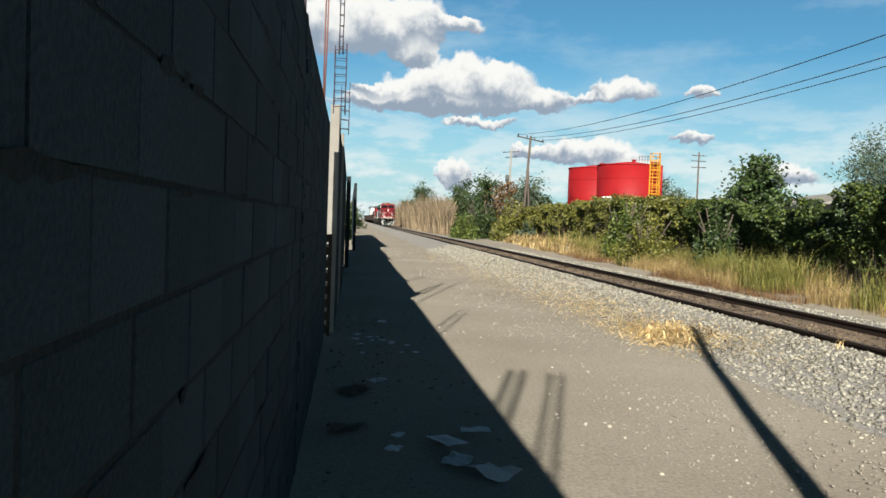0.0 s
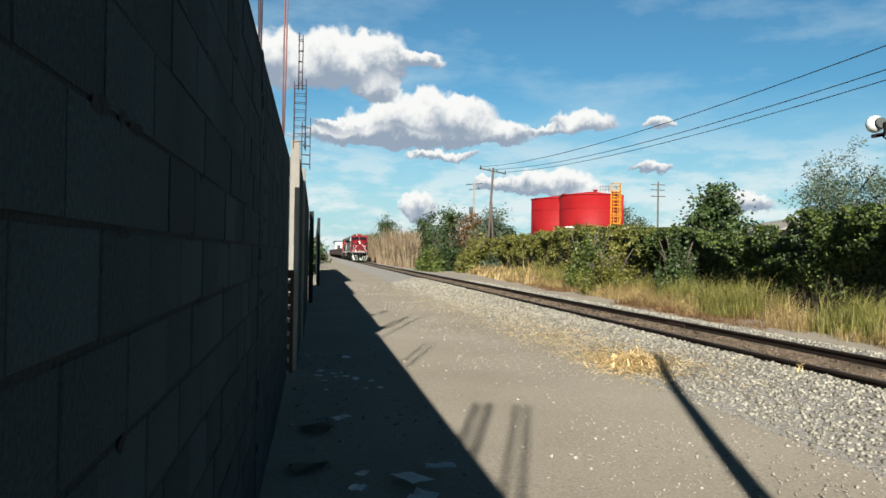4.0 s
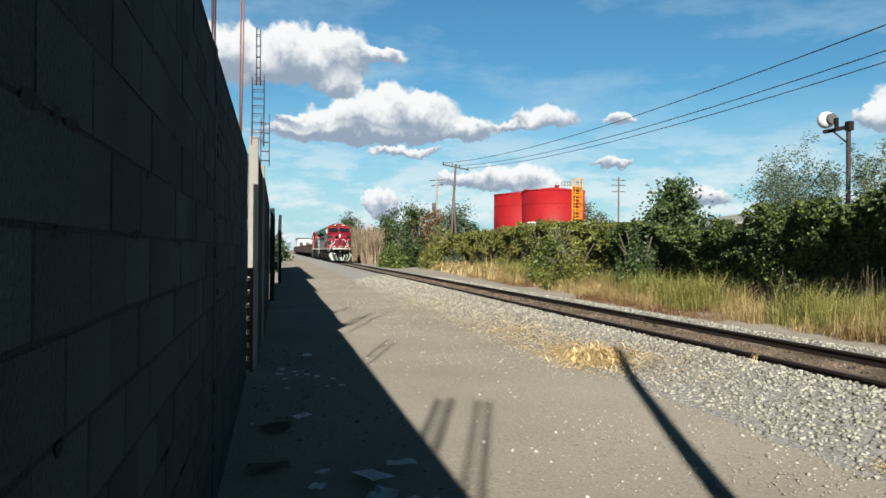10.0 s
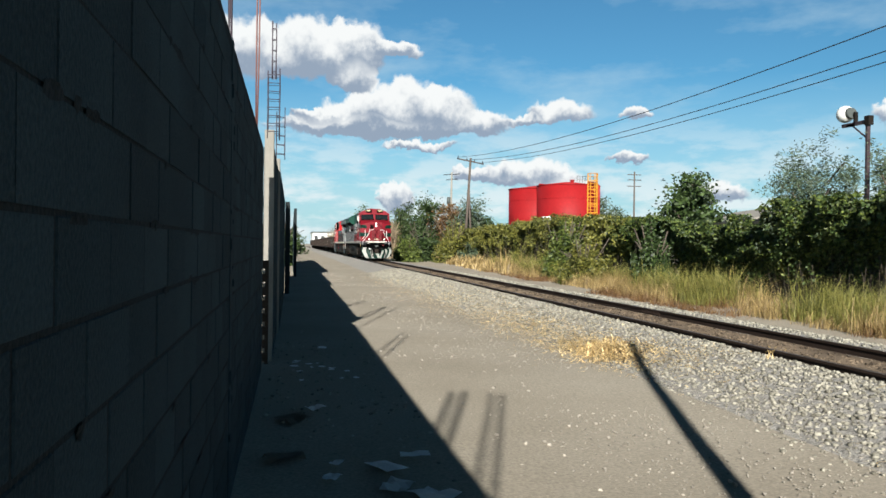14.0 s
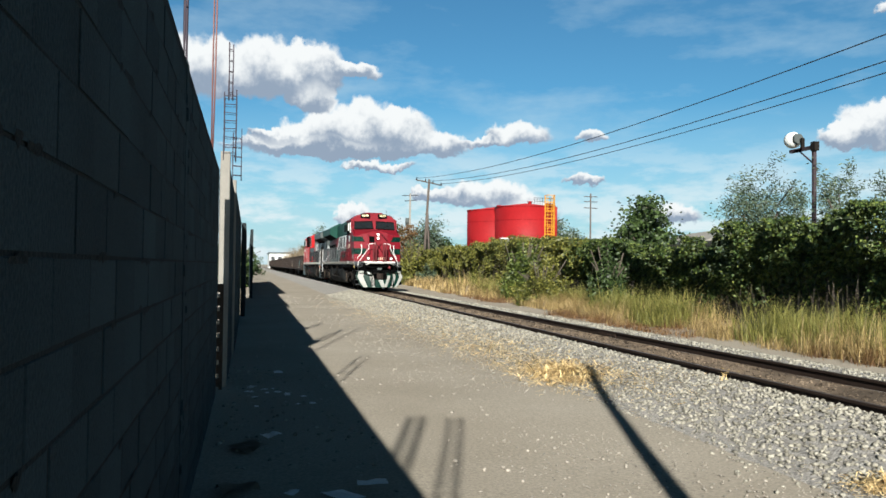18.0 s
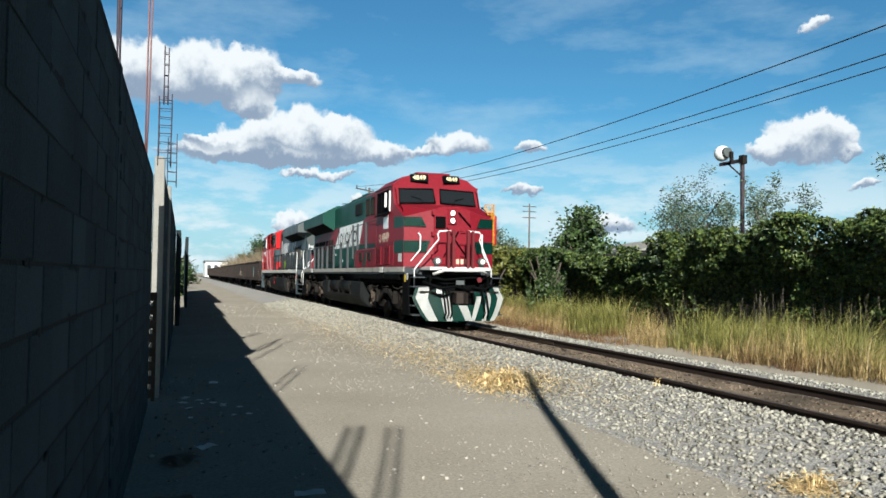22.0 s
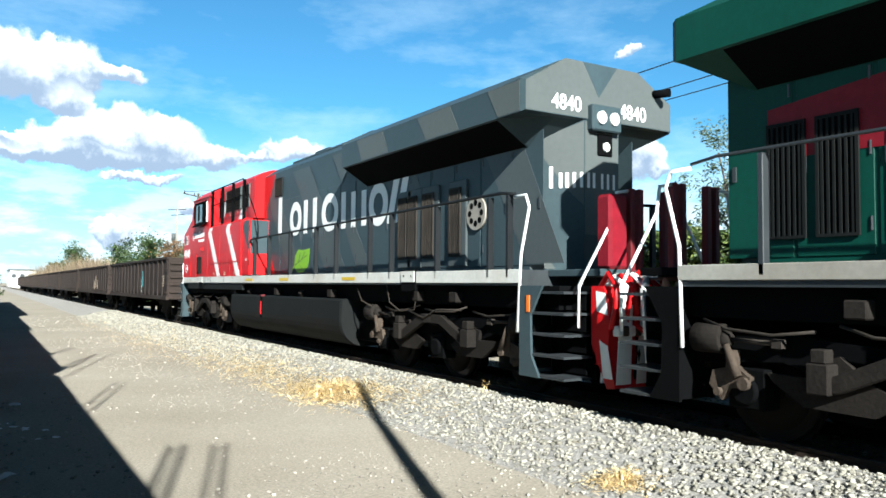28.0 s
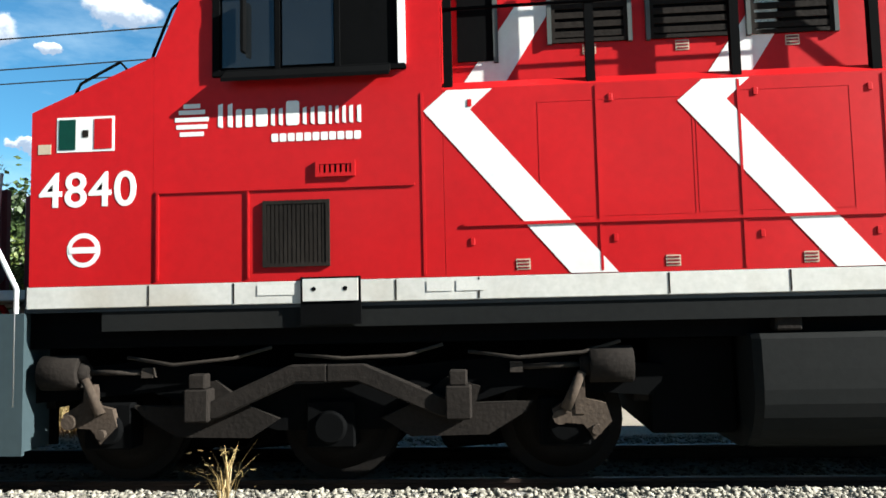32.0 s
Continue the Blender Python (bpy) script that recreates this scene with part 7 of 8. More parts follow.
def ivy_hedge():
    rng = np.random.default_rng(11)
    hedge = thing("ivy_hedge", "overgrown hedge of green vines over a boundary wall", "hedge", kind="stuff")
    # masonry that the vines hang over
    bm = bmesh.new()
    ys = [2 + i * 1.5 for i in range(60)]
    for a, b in zip(ys, ys[1:]):
        t = max(min(top_of_hedge((a + b) / 2) - 0.35, 2.75), 1.5) if not 20.5 < (a + b) / 2 < 28.5 else 2.72
        d = 1.1 if a < 29 else 0.5
        box(bm, hedge_x(a) + d, hedge_x(a) + d + 0.2, a, b, -0.1, t)
    part("boundary_wall", bm, M_WALLD, hedge, "concrete boundary wall toned dark for the shade under the vines")

    def spread(n, y0, y1, power, lo, hi, depth, big):
        y = y0 + (y1 - y0) * rng.random(n) ** power
        top = np.array([top_of_hedge(a) for a in y])
        lump = fbm(y * 0.55, np.zeros(n), 2) * 0.5 + fbm(y * 1.9, np.zeros(n), 5) * 0.3
        k = rng.random(n)
        z = lo + (top + lump - lo) * np.minimum(k ** 0.7 * hi, 1.0)
        bulge = fbm(y * 0.6, z * 0.7, 7) * 0.8 + fbm(y * 2.0, z * 2.2, 9) * 0.35
        x = np.array([hedge_x(a) for a in y]) + 0.1 - bulge * 0.8 + rng.random(n) ** 2 * depth - 0.15 * (z > top - 0.4)
        # the vines hang over: hollow below their brow
        x += np.clip((top - 0.9 - z + bulge) / 1.0, 0, 1) * np.where(y < 29, 0.85, 0.2)
        return np.stack([x, y, z], 1)
    p = spread(130000, 3, 34, 1.0, 0.7, 1.08, 0.75, 0.12)
    # one vine in two tones mixed throughout; the dark half paints in shade
    quads("vine_leaves", leaf_corners(p[:65000], 0.1, rng, 0.5, 0.62), M_LEAF, hedge, "lighter half of the vine leaves", kind="stuff")
    quads("shaded_leaves", leaf_corners(p[65000:], 0.11, rng, 0.5, 0.62), M_LEAFD, hedge, "dark half of the vine leaves, shade in their colour", kind="stuff")
    p = spread(95000, 32, 88, 1.2, 0.4, 1.05, 1.2, 0.2)
    quads("far_vine_leaves", leaf_corners(p, 0.145, rng, 0.5, 0.65), M_LEAFY, hedge, "pale green vines", kind="stuff")
    # dark twiggy mass inside
    bm = bmesh.new()
    for i in range(420):
        y = 4 + 60 * rng.random() ** 1.3
        t = top_of_hedge(y) * rng.uniform(0.6, 0.98)
        x = hedge_x(y) + rng.uniform(0.15, 0.5) + (0.55 if y < 29 else 0)
        tube(bm, [(x, y, 0), (x - rng.uniform(0, 0.25), y + rng.uniform(-0.3, 0.3), t * 0.5), (x - rng.uniform(-0.1, 0.3), y + rng.uniform(-0.6, 0.6), t)], rng.uniform(0.004, 0.009), 4)
    tagged(part("vine_stems", bm, M_BARK, hedge), kind="stuff")


def tree(name, label, base, height, spread, leaf, size, count, seed, limbs=7, feathery=False, low=0.35, trunk=0.09, tilt=(0, 0)):
    rng = np.random.default_rng(seed)
    t = thing(name, label, "tree")
    bx, by, bz = base
    bm = bmesh.new()
    pts = [Vector((bx + tilt[0] * k + 0.12 * rng.normal() * k, by + tilt[1] * k + 0.12 * rng.normal() * k, bz + height * 0.72 * k)) for k in (0, 0.25, 0.5, 0.75, 1.0)]
    for i, (a, b) in enumerate(zip(pts, pts[1:])):
        cyl(bm, a, b, trunk * (1 - i * 0.2), trunk * (1 - (i + 1) * 0.2), n=8, caps=False)
    part("trunk", bm, M_BARK, t)
    tips = []
    for i in range(limbs):
        f = low + (1 - low) * (i + 0.5) / limbs
        k = f * 4
        j = min(int(k), 3)
        start = pts[j].lerp(pts[j + 1], k - j)
        a = i * 2.4 + rng.uniform(-0.4, 0.4)
        reach = spread * rng.uniform(0.6, 1.05) * (1.15 - 0.6 * f)
        rise = height * rng.uniform(0.12, 0.3)
        end = start + Vector((math.cos(a) * reach, math.sin(a) * reach, rise))
        mid = start.lerp(end, 0.5) + Vector((0, 0, -0.05 * height * rng.random()))
        bm = bmesh.new()
        tube(bm, [start, mid, end], trunk * 0.28, 5)
        part("limb", bm, M_BARK, t)
        for q in range(7):
            c = start.lerp(mid, q / 3) if q < 3 else mid.lerp(end, (q - 3) / 3)
            tips.append(c + Vector(rng.normal(size=3)) * spread * 0.16)
        tips.append(end + Vector((0, 0, 0.1)))
    tips += [pts[-1] + Vector((0, 0, height * 0.28 * k)) for k in (0.2, 0.5, 0.9)]
    tips = np.array([tuple(p) for p in tips])
    i = rng.integers(0, len(tips), count)
    if feathery:
        d = rng.normal(size=(len(tips), 3)) * np.array([0.6, 0.6, 0.9]) + np.array([0, 0, 0.5])
        d /= np.linalg.norm(d, axis=1, keepdims=True)
        k = rng.random((count, 1))
        p = tips[i] + d[i] * k * spread * 0.55 + rng.normal(size=(count, 3)) * spread * 0.07
    else:
        r = spread * 0.2 * (0.6 + 0.8 * rng.random((len(tips), 1)))
        p = tips[i] + rng.normal(size=(count, 3)) * r[i] * np.array([1, 1, 0.7])
    p = p[p[:, 2] > bz + height * low * 0.5]
    quads("crown", leaf_corners(p, size, rng, 0.3, 0.3 if feathery else 0.7), leaf, t, "", kind="stuff")
    return t


def bush(name, label, base, rx, ry, h, leaf, size, count, seed, category="bush"):
    rng = np.random.default_rng(seed)
    t = thing(name, label, category)
    bm = bmesh.new()
    for i in range(14):
        a, k = rng.uniform(0, math.tau), rng.uniform(0.3, 0.9)
        tube(bm, [base, (base[0] + math.cos(a) * rx * k * 0.5, base[1] + math.sin(a) * ry * k * 0.5, base[2] + h * 0.5), (base[0] + math.cos(a) * rx * k, base[1] + math.sin(a) * ry * k, base[2] + h * rng.uniform(0.6, 0.95))], 0.015 + 0.004 * h, 5)
    tagged(part("stem", bm, M_BARK, t), kind="stuff")
    d = rng.normal(size=(count, 3))
    d /= np.linalg.norm(d, axis=1, keepdims=True)
    d[:, 2] = np.abs(d[:, 2])
    lump = np.array([noise.fractal(Vector(v) * 2.2 + Vector((seed, 0, 0)), 1.0, 2.0, 4) for v in d])
    r = (0.72 + 0.55 * lump) * (0.55 + 0.45 * rng.random(count) ** 0.4)
    p = np.array(base) + d * r[:, None] * np.array([rx, ry, h])
    quads("foliage", leaf_corners(p, size, rng, 0.35, 0.6), leaf, t, "", kind="stuff")
    return t


def reeds():
    rng = np.random.default_rng(31)
    n = 11000
    y = 94 + 80 * rng.random(n) ** 1.2
    x = 10.9 + rng.random(n) * (y * 0.126 - 10.4)
    h = (4.3 + 2.4 * fbm(y * 0.08, x * 0.1, 4) + rng.uniform(-2.8, 1.3, n)) * (0.85 + (y - 94) * 0.004)
    h = np.maximum(h, 0.8)
    # a thinner stand towards the far end, clear of the track
    m = 7000
    fy = 165 + 110 * rng.random(m)
    fx = 11.5 + rng.random(m) * (fy * 0.14 - 11)
    y, x, h = np.concatenate([y, fy]), np.concatenate([x, fx]), np.concatenate([h, 5.6 + rng.uniform(-2.4, 1.6, m)])
    n += m
    c = blade_corners(x, y, np.zeros(n), h, rng, 0.04, 0.4)
    quads("dry_reeds", c, M_REED, None, "stand of tall tan dry reeds beside the line", "reeds", "stuff")


def plants():
    ivy_hedge()
    grass_belt("tall_grass", M_GRASS, "tall green grass along the hedge", 150000, 12.1, 14.7, 4, 58, 0.5, 1.1, 3, -0.1, wide=0.0055, lean=1.0)
    grass_belt("dry_grass", M_DRY, "dry straw-coloured grass on the verge", 80000, 11.5, 13.8, 4, 75, 0.3, 0.85, 4, -0.12, wide=0.0055, power=1.2, lean=1.0)
    grass_belt("russet_weeds", M_RUSSET, "low russet weeds at the edge of the verge", 36000, 10.7, 12.6, 4, 60, 0.1, 0.38, 5, 0.02, wide=0.006, lean=1.2)
    grass_belt("far_grass", M_DRY, "dry grass beyond the hedge by the track", 16000, 10.8, 15.5, 45, 150, 0.5, 1.1, 6, -0.3, wide=0.02, power=1.3)
    tree("feathery_tree", "slender tree with feathery grey-green leaves behind the hedge", (16.3, 21.2, 0), 5.0, 1.9, M_LEAFG, 0.12, 12000, 21, 12, True, 0.45, tilt=(0, 0.5))
    tree("feathery_tree", "slender tree with feathery grey-green leaves behind the hedge", (16.5, 18.6, 0), 5.0, 1.3, M_LEAFG, 0.12, 5500, 22, 7, True, 0.5, tilt=(0, -0.4))
    tree("feathery_tree", "tall feathery tree above the vine hedge", (16.4, 12.7, 0), 5.9, 1.4, M_LEAFG, 0.12, 11000, 23, 12, True, 0.45)
    tree("leafy_tree", "small leafy dark green tree at the hedge", (16.4, 10.4, 0), 4.9, 1.3, M_LEAFD, 0.15, 8000, 24, 8, False, 0.45)
    tree("broadleaf_tree", "small broad-leaved green tree by the wall", (16.2, 29.2, 0), 4.8, 1.35, M_LEAFD, 0.17, 7500, 25, 9, False, 0.55, trunk=0.1)
    bush("hedge_shrub", "tall weedy shrub with pale leaves in front of the hedge", (13.3, 33.5, 0), 1.5, 1.9, 2.3, M_LEAFY, 0.12, 8000, 26)
    bush("hedge_shrub", "dark shrub against the boundary wall", (14.4, 28.6, 0), 0.9, 1.5, 2.9, M_LEAFD, 0.13, 9000, 27)
    bush("hedge_shrub", "broad-leaved vine mound on the hedge", (14.2, 38.5, 0), 1.2, 2.3, 3.3, M_LEAF, 0.15, 9000, 28)
    for k, (x, y, rx, ry, h, m) in enumerate(((11.8, 78, 1.8, 4, 2.7, M_LEAF), (13.8, 82, 2.0, 4, 4.6, M_LEAFD), (15.6, 73, 2.4, 4, 4.6, M_LEAFY), (17.5, 70, 2.5, 4, 2.8, M_LEAFG), (20.5, 78, 3, 5, 3.6, M_LEAFD), (24.0, 84, 4, 5, 4.2, M_LEAFD))):
        bush("thicket_bush", "dense green bush in the thicket by the line", (x, y, 0), rx, ry, h, m, 0.21, 9500, 40 + k)
    for k, (x, y, h, s, m) in enumerate(((19.0, 108, 8.6, 3.0, M_LEAFD), (16.2, 112, 7.2, 2.5, M_LEAFD), (23.5, 101, 8.0, 2.6, M_LEAFG), (21.6, 104, 7.4, 2.4, M_RUSSET), (27.0, 108, 6.2, 2.2, M_LEAFD), (40.0, 96, 7.6, 3.0, M_LEAFG), (44.0, 101, 7.0, 2.6, M_LEAFG), (14.0, 150, 9.4, 2.6, M_LEAFD))):
        tree("far_tree", "green tree in the thicket beyond the hedge", (x, y, 0), h, s, m, 0.27, 5200, 60 + k, 9, False, 0.3, trunk=0.16)
    reeds()
    # scrub at the far end, on the near side of the line
    for k, (x, y, r, h) in enumerate(((-2.0, 62, 3.0, 3.4), (-3.2, 86, 3.6, 5.4), (-1.6, 125, 4.4, 5.8), (-1.0, 170, 5.0, 6.4))):
        bush("yard_bush", "dark green bush at the end of the yard", (x, y, 0), r, r * 1.3, h, M_LEAFD, 0.4, 2600, 80 + k)
    # horizon of trees
    rng = np.random.default_rng(9)
    n = 26000
    a = rng.uniform(-0.2, 2.2, n)
    r = rng.uniform(190, 320, n)
    h = (4.5 + 3.5 * fbm(a * 9, r * 0.01, 3)) * rng.random(n) ** 0.6 + 0.3
    x, y = 8 + np.sin(a) * r, np.cos(a) * r
    ok = (np.abs(x - XT) > 7)
    p = np.stack([x, y, h], 1)[ok]
    quads("distant_woods", leaf_corners(p, 2.0, rng, 0.2, 0.8), M_LEAFD, None, "line of distant trees at the horizon", "trees", "stuff")


def straw_patch(name, x, y, rx, ry, n, seed, label, deep=0.05, long=0.085):
    rng = np.random.default_rng(seed)
    px = x + rng.normal(size=n) * rx
    py = y + rng.normal(size=n) * ry
    z = np.array([bed_height(a) for a in px]) + rng.random(n) * deep * np.exp(-((px - x) / rx) ** 2 - ((py - y) / ry) ** 2) + 0.008 + rng.random(n) * 0.02
    a = rng.uniform(0, math.pi, n)
    d = np.stack([np.cos(a), np.sin(a), rng.normal(size=n) * (0.15 if long < 0.1 else 0.35)], 1) * rng.uniform(0.3 * long, long, (n, 1))
    s = np.stack([-np.sin(a), np.cos(a), np.zeros(n)], 1) * (0.004 if long < 0.1 else 0.006)
    p = np.stack([px, py, z], 1)
    quads(name, np.stack([p - d - s, p - d + s, p + d + s, p + d - s], 1), M_STRAW, None, label, "straw", "stuff")


def yard_plants():
    straw_patch("straw_litter", 4.92, 11.4, 0.27, 0.5, 1300, 1, "heap of dry cut straw on the gravel edge", 0.15, 0.15)
    for k, (x, y, rx, ry, n) in enumerate(((5.0, 10.6, 0.5, 0.6, 500), (5.45, 9.9, 0.3, 0.8, 250), (4.95, 12.4, 0.34, 0.6, 900), (5.0, 15.2, 0.36, 0.9, 800), (4.85, 17.8, 0.5, 1.5, 900), (4.7, 24.5, 0.7, 3.0, 1300), (4.8, 33.0, 0.9, 5.0, 1600), (5.2, 11.0, 0.4, 0.9, 350), (4.95, 13.2, 0.4, 1.0, 700), (5.15, 16.5, 0.45, 1.6, 500), (5.2, 21.5, 0.55, 2.5, 600), (5.3, 28.0, 0.6, 3.5, 600))):
        straw_patch("straw_litter", x, y, rx, ry, n, 50 + k, "thin dry straw strewn over the ballast edge")
    straw_patch("straw_litter", 4.75, 14.2, 0.34, 1.4, 700, 2, "scattered dry straw along the gravel edge")
    straw_patch("straw_litter", 4.8, 19.0, 0.4, 2.8, 500, 3, "scattered dry straw along the gravel edge")
    straw_patch("straw_litter", 4.93, 5.05, 0.11, 0.14, 500, 4, "tuft of flattened straw on the ballast")
    straw_patch("straw_litter", 5.3, 10.5, 0.45, 2.0, 160, 5, "stray straw on the ballast")
    rng = np.random.default_rng(77)
    for x, y, h, n, lab in ((6.2, 9.0, 0.2, 10, "small dry weed growing by the rail"), (6.1, 2.03, 0.46, 34, "dry branching weed growing in the ballast"), (4.95, 5.0, 0.16, 40, "low straw tuft on the ballast")):
        z = np.full(n, bed_height(x))
        c = blade_corners(x + rng.normal(size=n) * 0.03, y + rng.normal(size=n) * 0.03, z, h * rng.uniform(0.4, 1.0, n), rng, 0.005, 1.1)
        t = thing("dry_weed", lab, "weed")
        quads("stalk", c, M_DRY if h > 0.3 else M_STRAW, t, "", kind="stuff")
        p = np.stack([x + rng.normal(size=n) * h * 0.28, y + rng.normal(size=n) * h * 0.28, z + h * rng.uniform(0.2, 0.95, n)], 1)
        quads("leaf", leaf_corners(p, 0.06, rng, 0.1, 0.25), M_DRY, t, "", kind="stuff")


# ---- tanks, poles, wires and the far end ----
def storage_tank(x, y, r, top, ladder):
    t = thing("storage_tank", "large bright red cylindrical storage tank" + (" with a yellow caged ladder" if ladder else ""), "tank", "red storage tanks")
    bm = bmesh.new()
    cyl(bm, (x, y, 0), (x, y, top), r, n=56)
    part("shell", bm, M_TANKRED, t)
    for z in (2.6, 5.2, 7.6):
        bm = bmesh.new()
        cyl(bm, (x, y, z), (x, y, z + 0.05), r + 0.02, n=56)
        part("weld_band", bm, M_TANKRED, t)
    bm = bmesh.new()
    cyl(bm, (x, y, top), (x, y, top + 0.5), r + 0.05, 0.4, n=56)
    part("roof", bm, M_TANKRED, t)
    bm = bmesh.new()
    cyl(bm, (x, y, top - 0.1), (x, y, top + 0.02), r + 0.07, n=56)
    part("rim", bm, M_TANKRED, t)
    bm = bmesh.new()
    cyl(bm, (x - 0.3, y - r * 0.55, top + 0.1), (x - 0.3, y - r * 0.55, top + 0.55), 0.22, n=12)
    cyl(bm, (x - 0.3, y - r * 0.55, top + 0.5), (x - 0.3, y - r * 0.55, top + 0.6), 0.34, n=12)
    part("vent", bm, M_TANKRED, t)
    if ladder:
        lx, ly = x + r * 0.42, y - r * 0.93
        lad = part("ladder", boxes((lx - 0.62, lx - 0.5, ly - 0.2, ly - 0.1, 2.0, top + 1.3), (lx + 0.5, lx + 0.62, ly - 0.2, ly - 0.1, 2.0, top + 1.3)), M_YELLOW, t, "yellow steel ladder with safety cage")
        for i in range(22):
            z = 2.2 + i * 0.4
            if z < top + 1.1:
                part("rung", boxes((lx - 0.5, lx + 0.5, ly - 0.18, ly - 0.12, z, z + 0.07)), M_YELLOW, lad)
        for i in range(9):
            z = 3.0 + i * 0.95
            bm = bmesh.new()
            tube(bm, [(lx - 0.56, ly - 0.15, z), (lx - 0.5, ly - 0.75, z), (lx, ly - 0.95, z), (lx + 0.5, ly - 0.75, z), (lx + 0.56, ly - 0.15, z)], 0.045, 5)
            part("cage_hoop", bm, M_YELLOW, lad)
        for dx in (-0.45, 0, 0.45):
            part("cage_bar", boxes((lx + dx - 0.03, lx + dx + 0.03, ly - 0.95 + abs(dx) * 0.4, ly - 0.9 + abs(dx) * 0.4, 3.0, top + 1.2)), M_YELLOW, lad)
        bm = bmesh.new()
        tube(bm, [(x + r * 0.72, y - r * 0.78, 2), (x + r * 0.72, y - r * 0.78, top - 0.3), (x + r * 0.68, y - r * 0.7, top + 0.2), (x + r * 0.5, y - r * 0.5, top + 0.3)], 0.16, 10)
        part("riser_pipe", bm, M_TANKRED, t)
        for i in range(7):
            px = x - 0.2 + i * 0.35
            bm = bmesh.new()
            cyl(bm, (px, y - r * 0.9, top), (px, y - r * 0.9, top + 0.95), 0.03, n=6)
            part("guard_post", bm, M_LGREY, t)
        for z in (0.5, 0.95):
            bm = bmesh.new()
            tube(bm, [(x - 0.2, y - r * 0.9, top + z), (x + 2.0, y - r * 0.9, top + z)], 0.03, 6)
            part("guard_rail", bm, M_LGREY, t)
    return t


def wire(name, pts_fn, y0, y1, r, label):
    bm = bmesh.new()
    n = 40
    tube(bm, [pts_fn(y0 + (y1 - y0) * i / n) for i in range(n + 1)], r, 5)
    one_mesh(name, bm, M_WIRE, label, "cable", "overhead wires")


def poles_and_wires():
    p = thing("utility_pole", "leaning grey timber utility pole with a crossarm", "utility pole")
    part("pole", cyl(bmesh.new(), (22.2, 97.5, 0), (22.9, 97.4, 13.2), 0.2, 0.14, n=12), M_WOOD, p)
    bm = bmesh.new()
    tube(bm, [(21.1, 97.5, 13.1), (24.6, 97.2, 12.45)], 0.09, 6)
    part("crossarm", bm, M_WOOD, p)
    for x, z in ((21.2, 13.1), (22.4, 12.9), (23.4, 12.7), (24.5, 12.5)):
        part("insulator", cyl(bmesh.new(), (x, 97.35, z), (x, 97.35, z + 0.35), 0.08, 0.05, n=8), M_DGREY, p)
    part("brace_pole", cyl(bmesh.new(), (23.2, 97.6, 0), (22.7, 97.4, 9.6), 0.15, 0.12, n=10), M_WOOD, p)
    for i, (x, za, zm) in enumerate(((21.2, 13.25, 9.93), (22.8, 12.95, 9.57), (24.5, 12.65, 9.7))):
        k = (za - zm) / 67 ** 2
        wire("overhead_wire", lambda y, x=x, zm=zm, k=k: (x, y, zm + k * (y - 30) ** 2), -37, 97.3, 0.024, "sagging dark overhead wire between utility poles")
    q = thing("utility_pole", "pale concrete utility pole with a cable crossarm", "utility pole")
    part("pole", cyl(bmesh.new(), (24.5, 117.5, 0), (24.6, 117.5, 13.2), 0.22, 0.13, n=10), M_CONC, q)
    for z, w in ((12.8, 1.3), (12.0, 0.9)):
        bm = bmesh.new()
        tube(bm, [(24.6 - w, 117.5, z), (24.6 + w, 117.5, z + 0.2)], 0.07, 6)
        part("crossarm", bm, M_DGREY, q)
    part("transformer", cyl(bmesh.new(), (24.1, 117.3, 8.2), (24.1, 117.3, 9.3), 0.3, n=12), M_LGREY, q)
    r = thing("utility_pole", "distant utility pole with short crossarms", "utility pole")
    part("pole", cyl(bmesh.new(), (64, 135.6, 0), (64, 135.6, 16.2), 0.2, 0.14, n=8), M_WOOD, r)
    for z in (15.6, 14.6, 13.4):
        bm = bmesh.new()
        tube(bm, [(62.6, 135.6, z), (65.4, 135.6, z)], 0.08, 5)
        part("crossarm", bm, M_WOOD, r)
    s = thing("floodlight_mast", "rusty steel mast carrying a round white floodlight", "lamp post")
    part("post", bevelled(boxes((15.95, 16.05, 18.85, 18.95, 0, 5.46)), 0.01), M_MAST, s)
    part("arm", boxes((15.95, 16.05, 18.8, 19.9, 5.36, 5.46)), M_MAST, s)
    bm = bmesh.new()
    tube(bm, [(16, 18.95, 4.95), (16, 19.5, 5.36)], 0.025, 6)
    part("strut", bm, M_MAST, s)
    bm = bmesh.new()
    bmesh.ops.create_uvsphere(bm, u_segments=20, v_segments=12, radius=0.25)
    for f in bm.faces:
        f.smooth = True
    bmesh.ops.translate(bm, verts=bm.verts, vec=(15.95, 19.75, 5.74))
    fl = part("floodlight", bm, M_WHITE, s, "round white floodlight housing")
    part("lamp_bracket", boxes((15.95, 16.05, 19.35, 19.42, 5.4, 5.75), (15.95, 16.05, 19.38, 19.7, 5.36, 5.42)), M_TRUCK, fl)
    bm = bmesh.new()
    cyl(bm, (15.95, 19.56, 5.74), (15.95, 19.46, 5.74), 0.17, 0.15, n=16)
    part("lamp_face", bm, M_LGREY, fl)
    part("junction_box", boxes((15.92, 16.08, 18.78, 18.96, 5.3, 5.56)), M_TRUCK, s)
    # the pole that throws its shadow over the yard, behind the camera
    c = thing("timber_post", "tall timber pole at the edge of the yard", "utility pole")
    part("pole", cyl(bmesh.new(), (0.98, -1.5, 0), (1.5, -1.47, 7.0), 0.125, 0.065, n=14), M_WOOD, c)


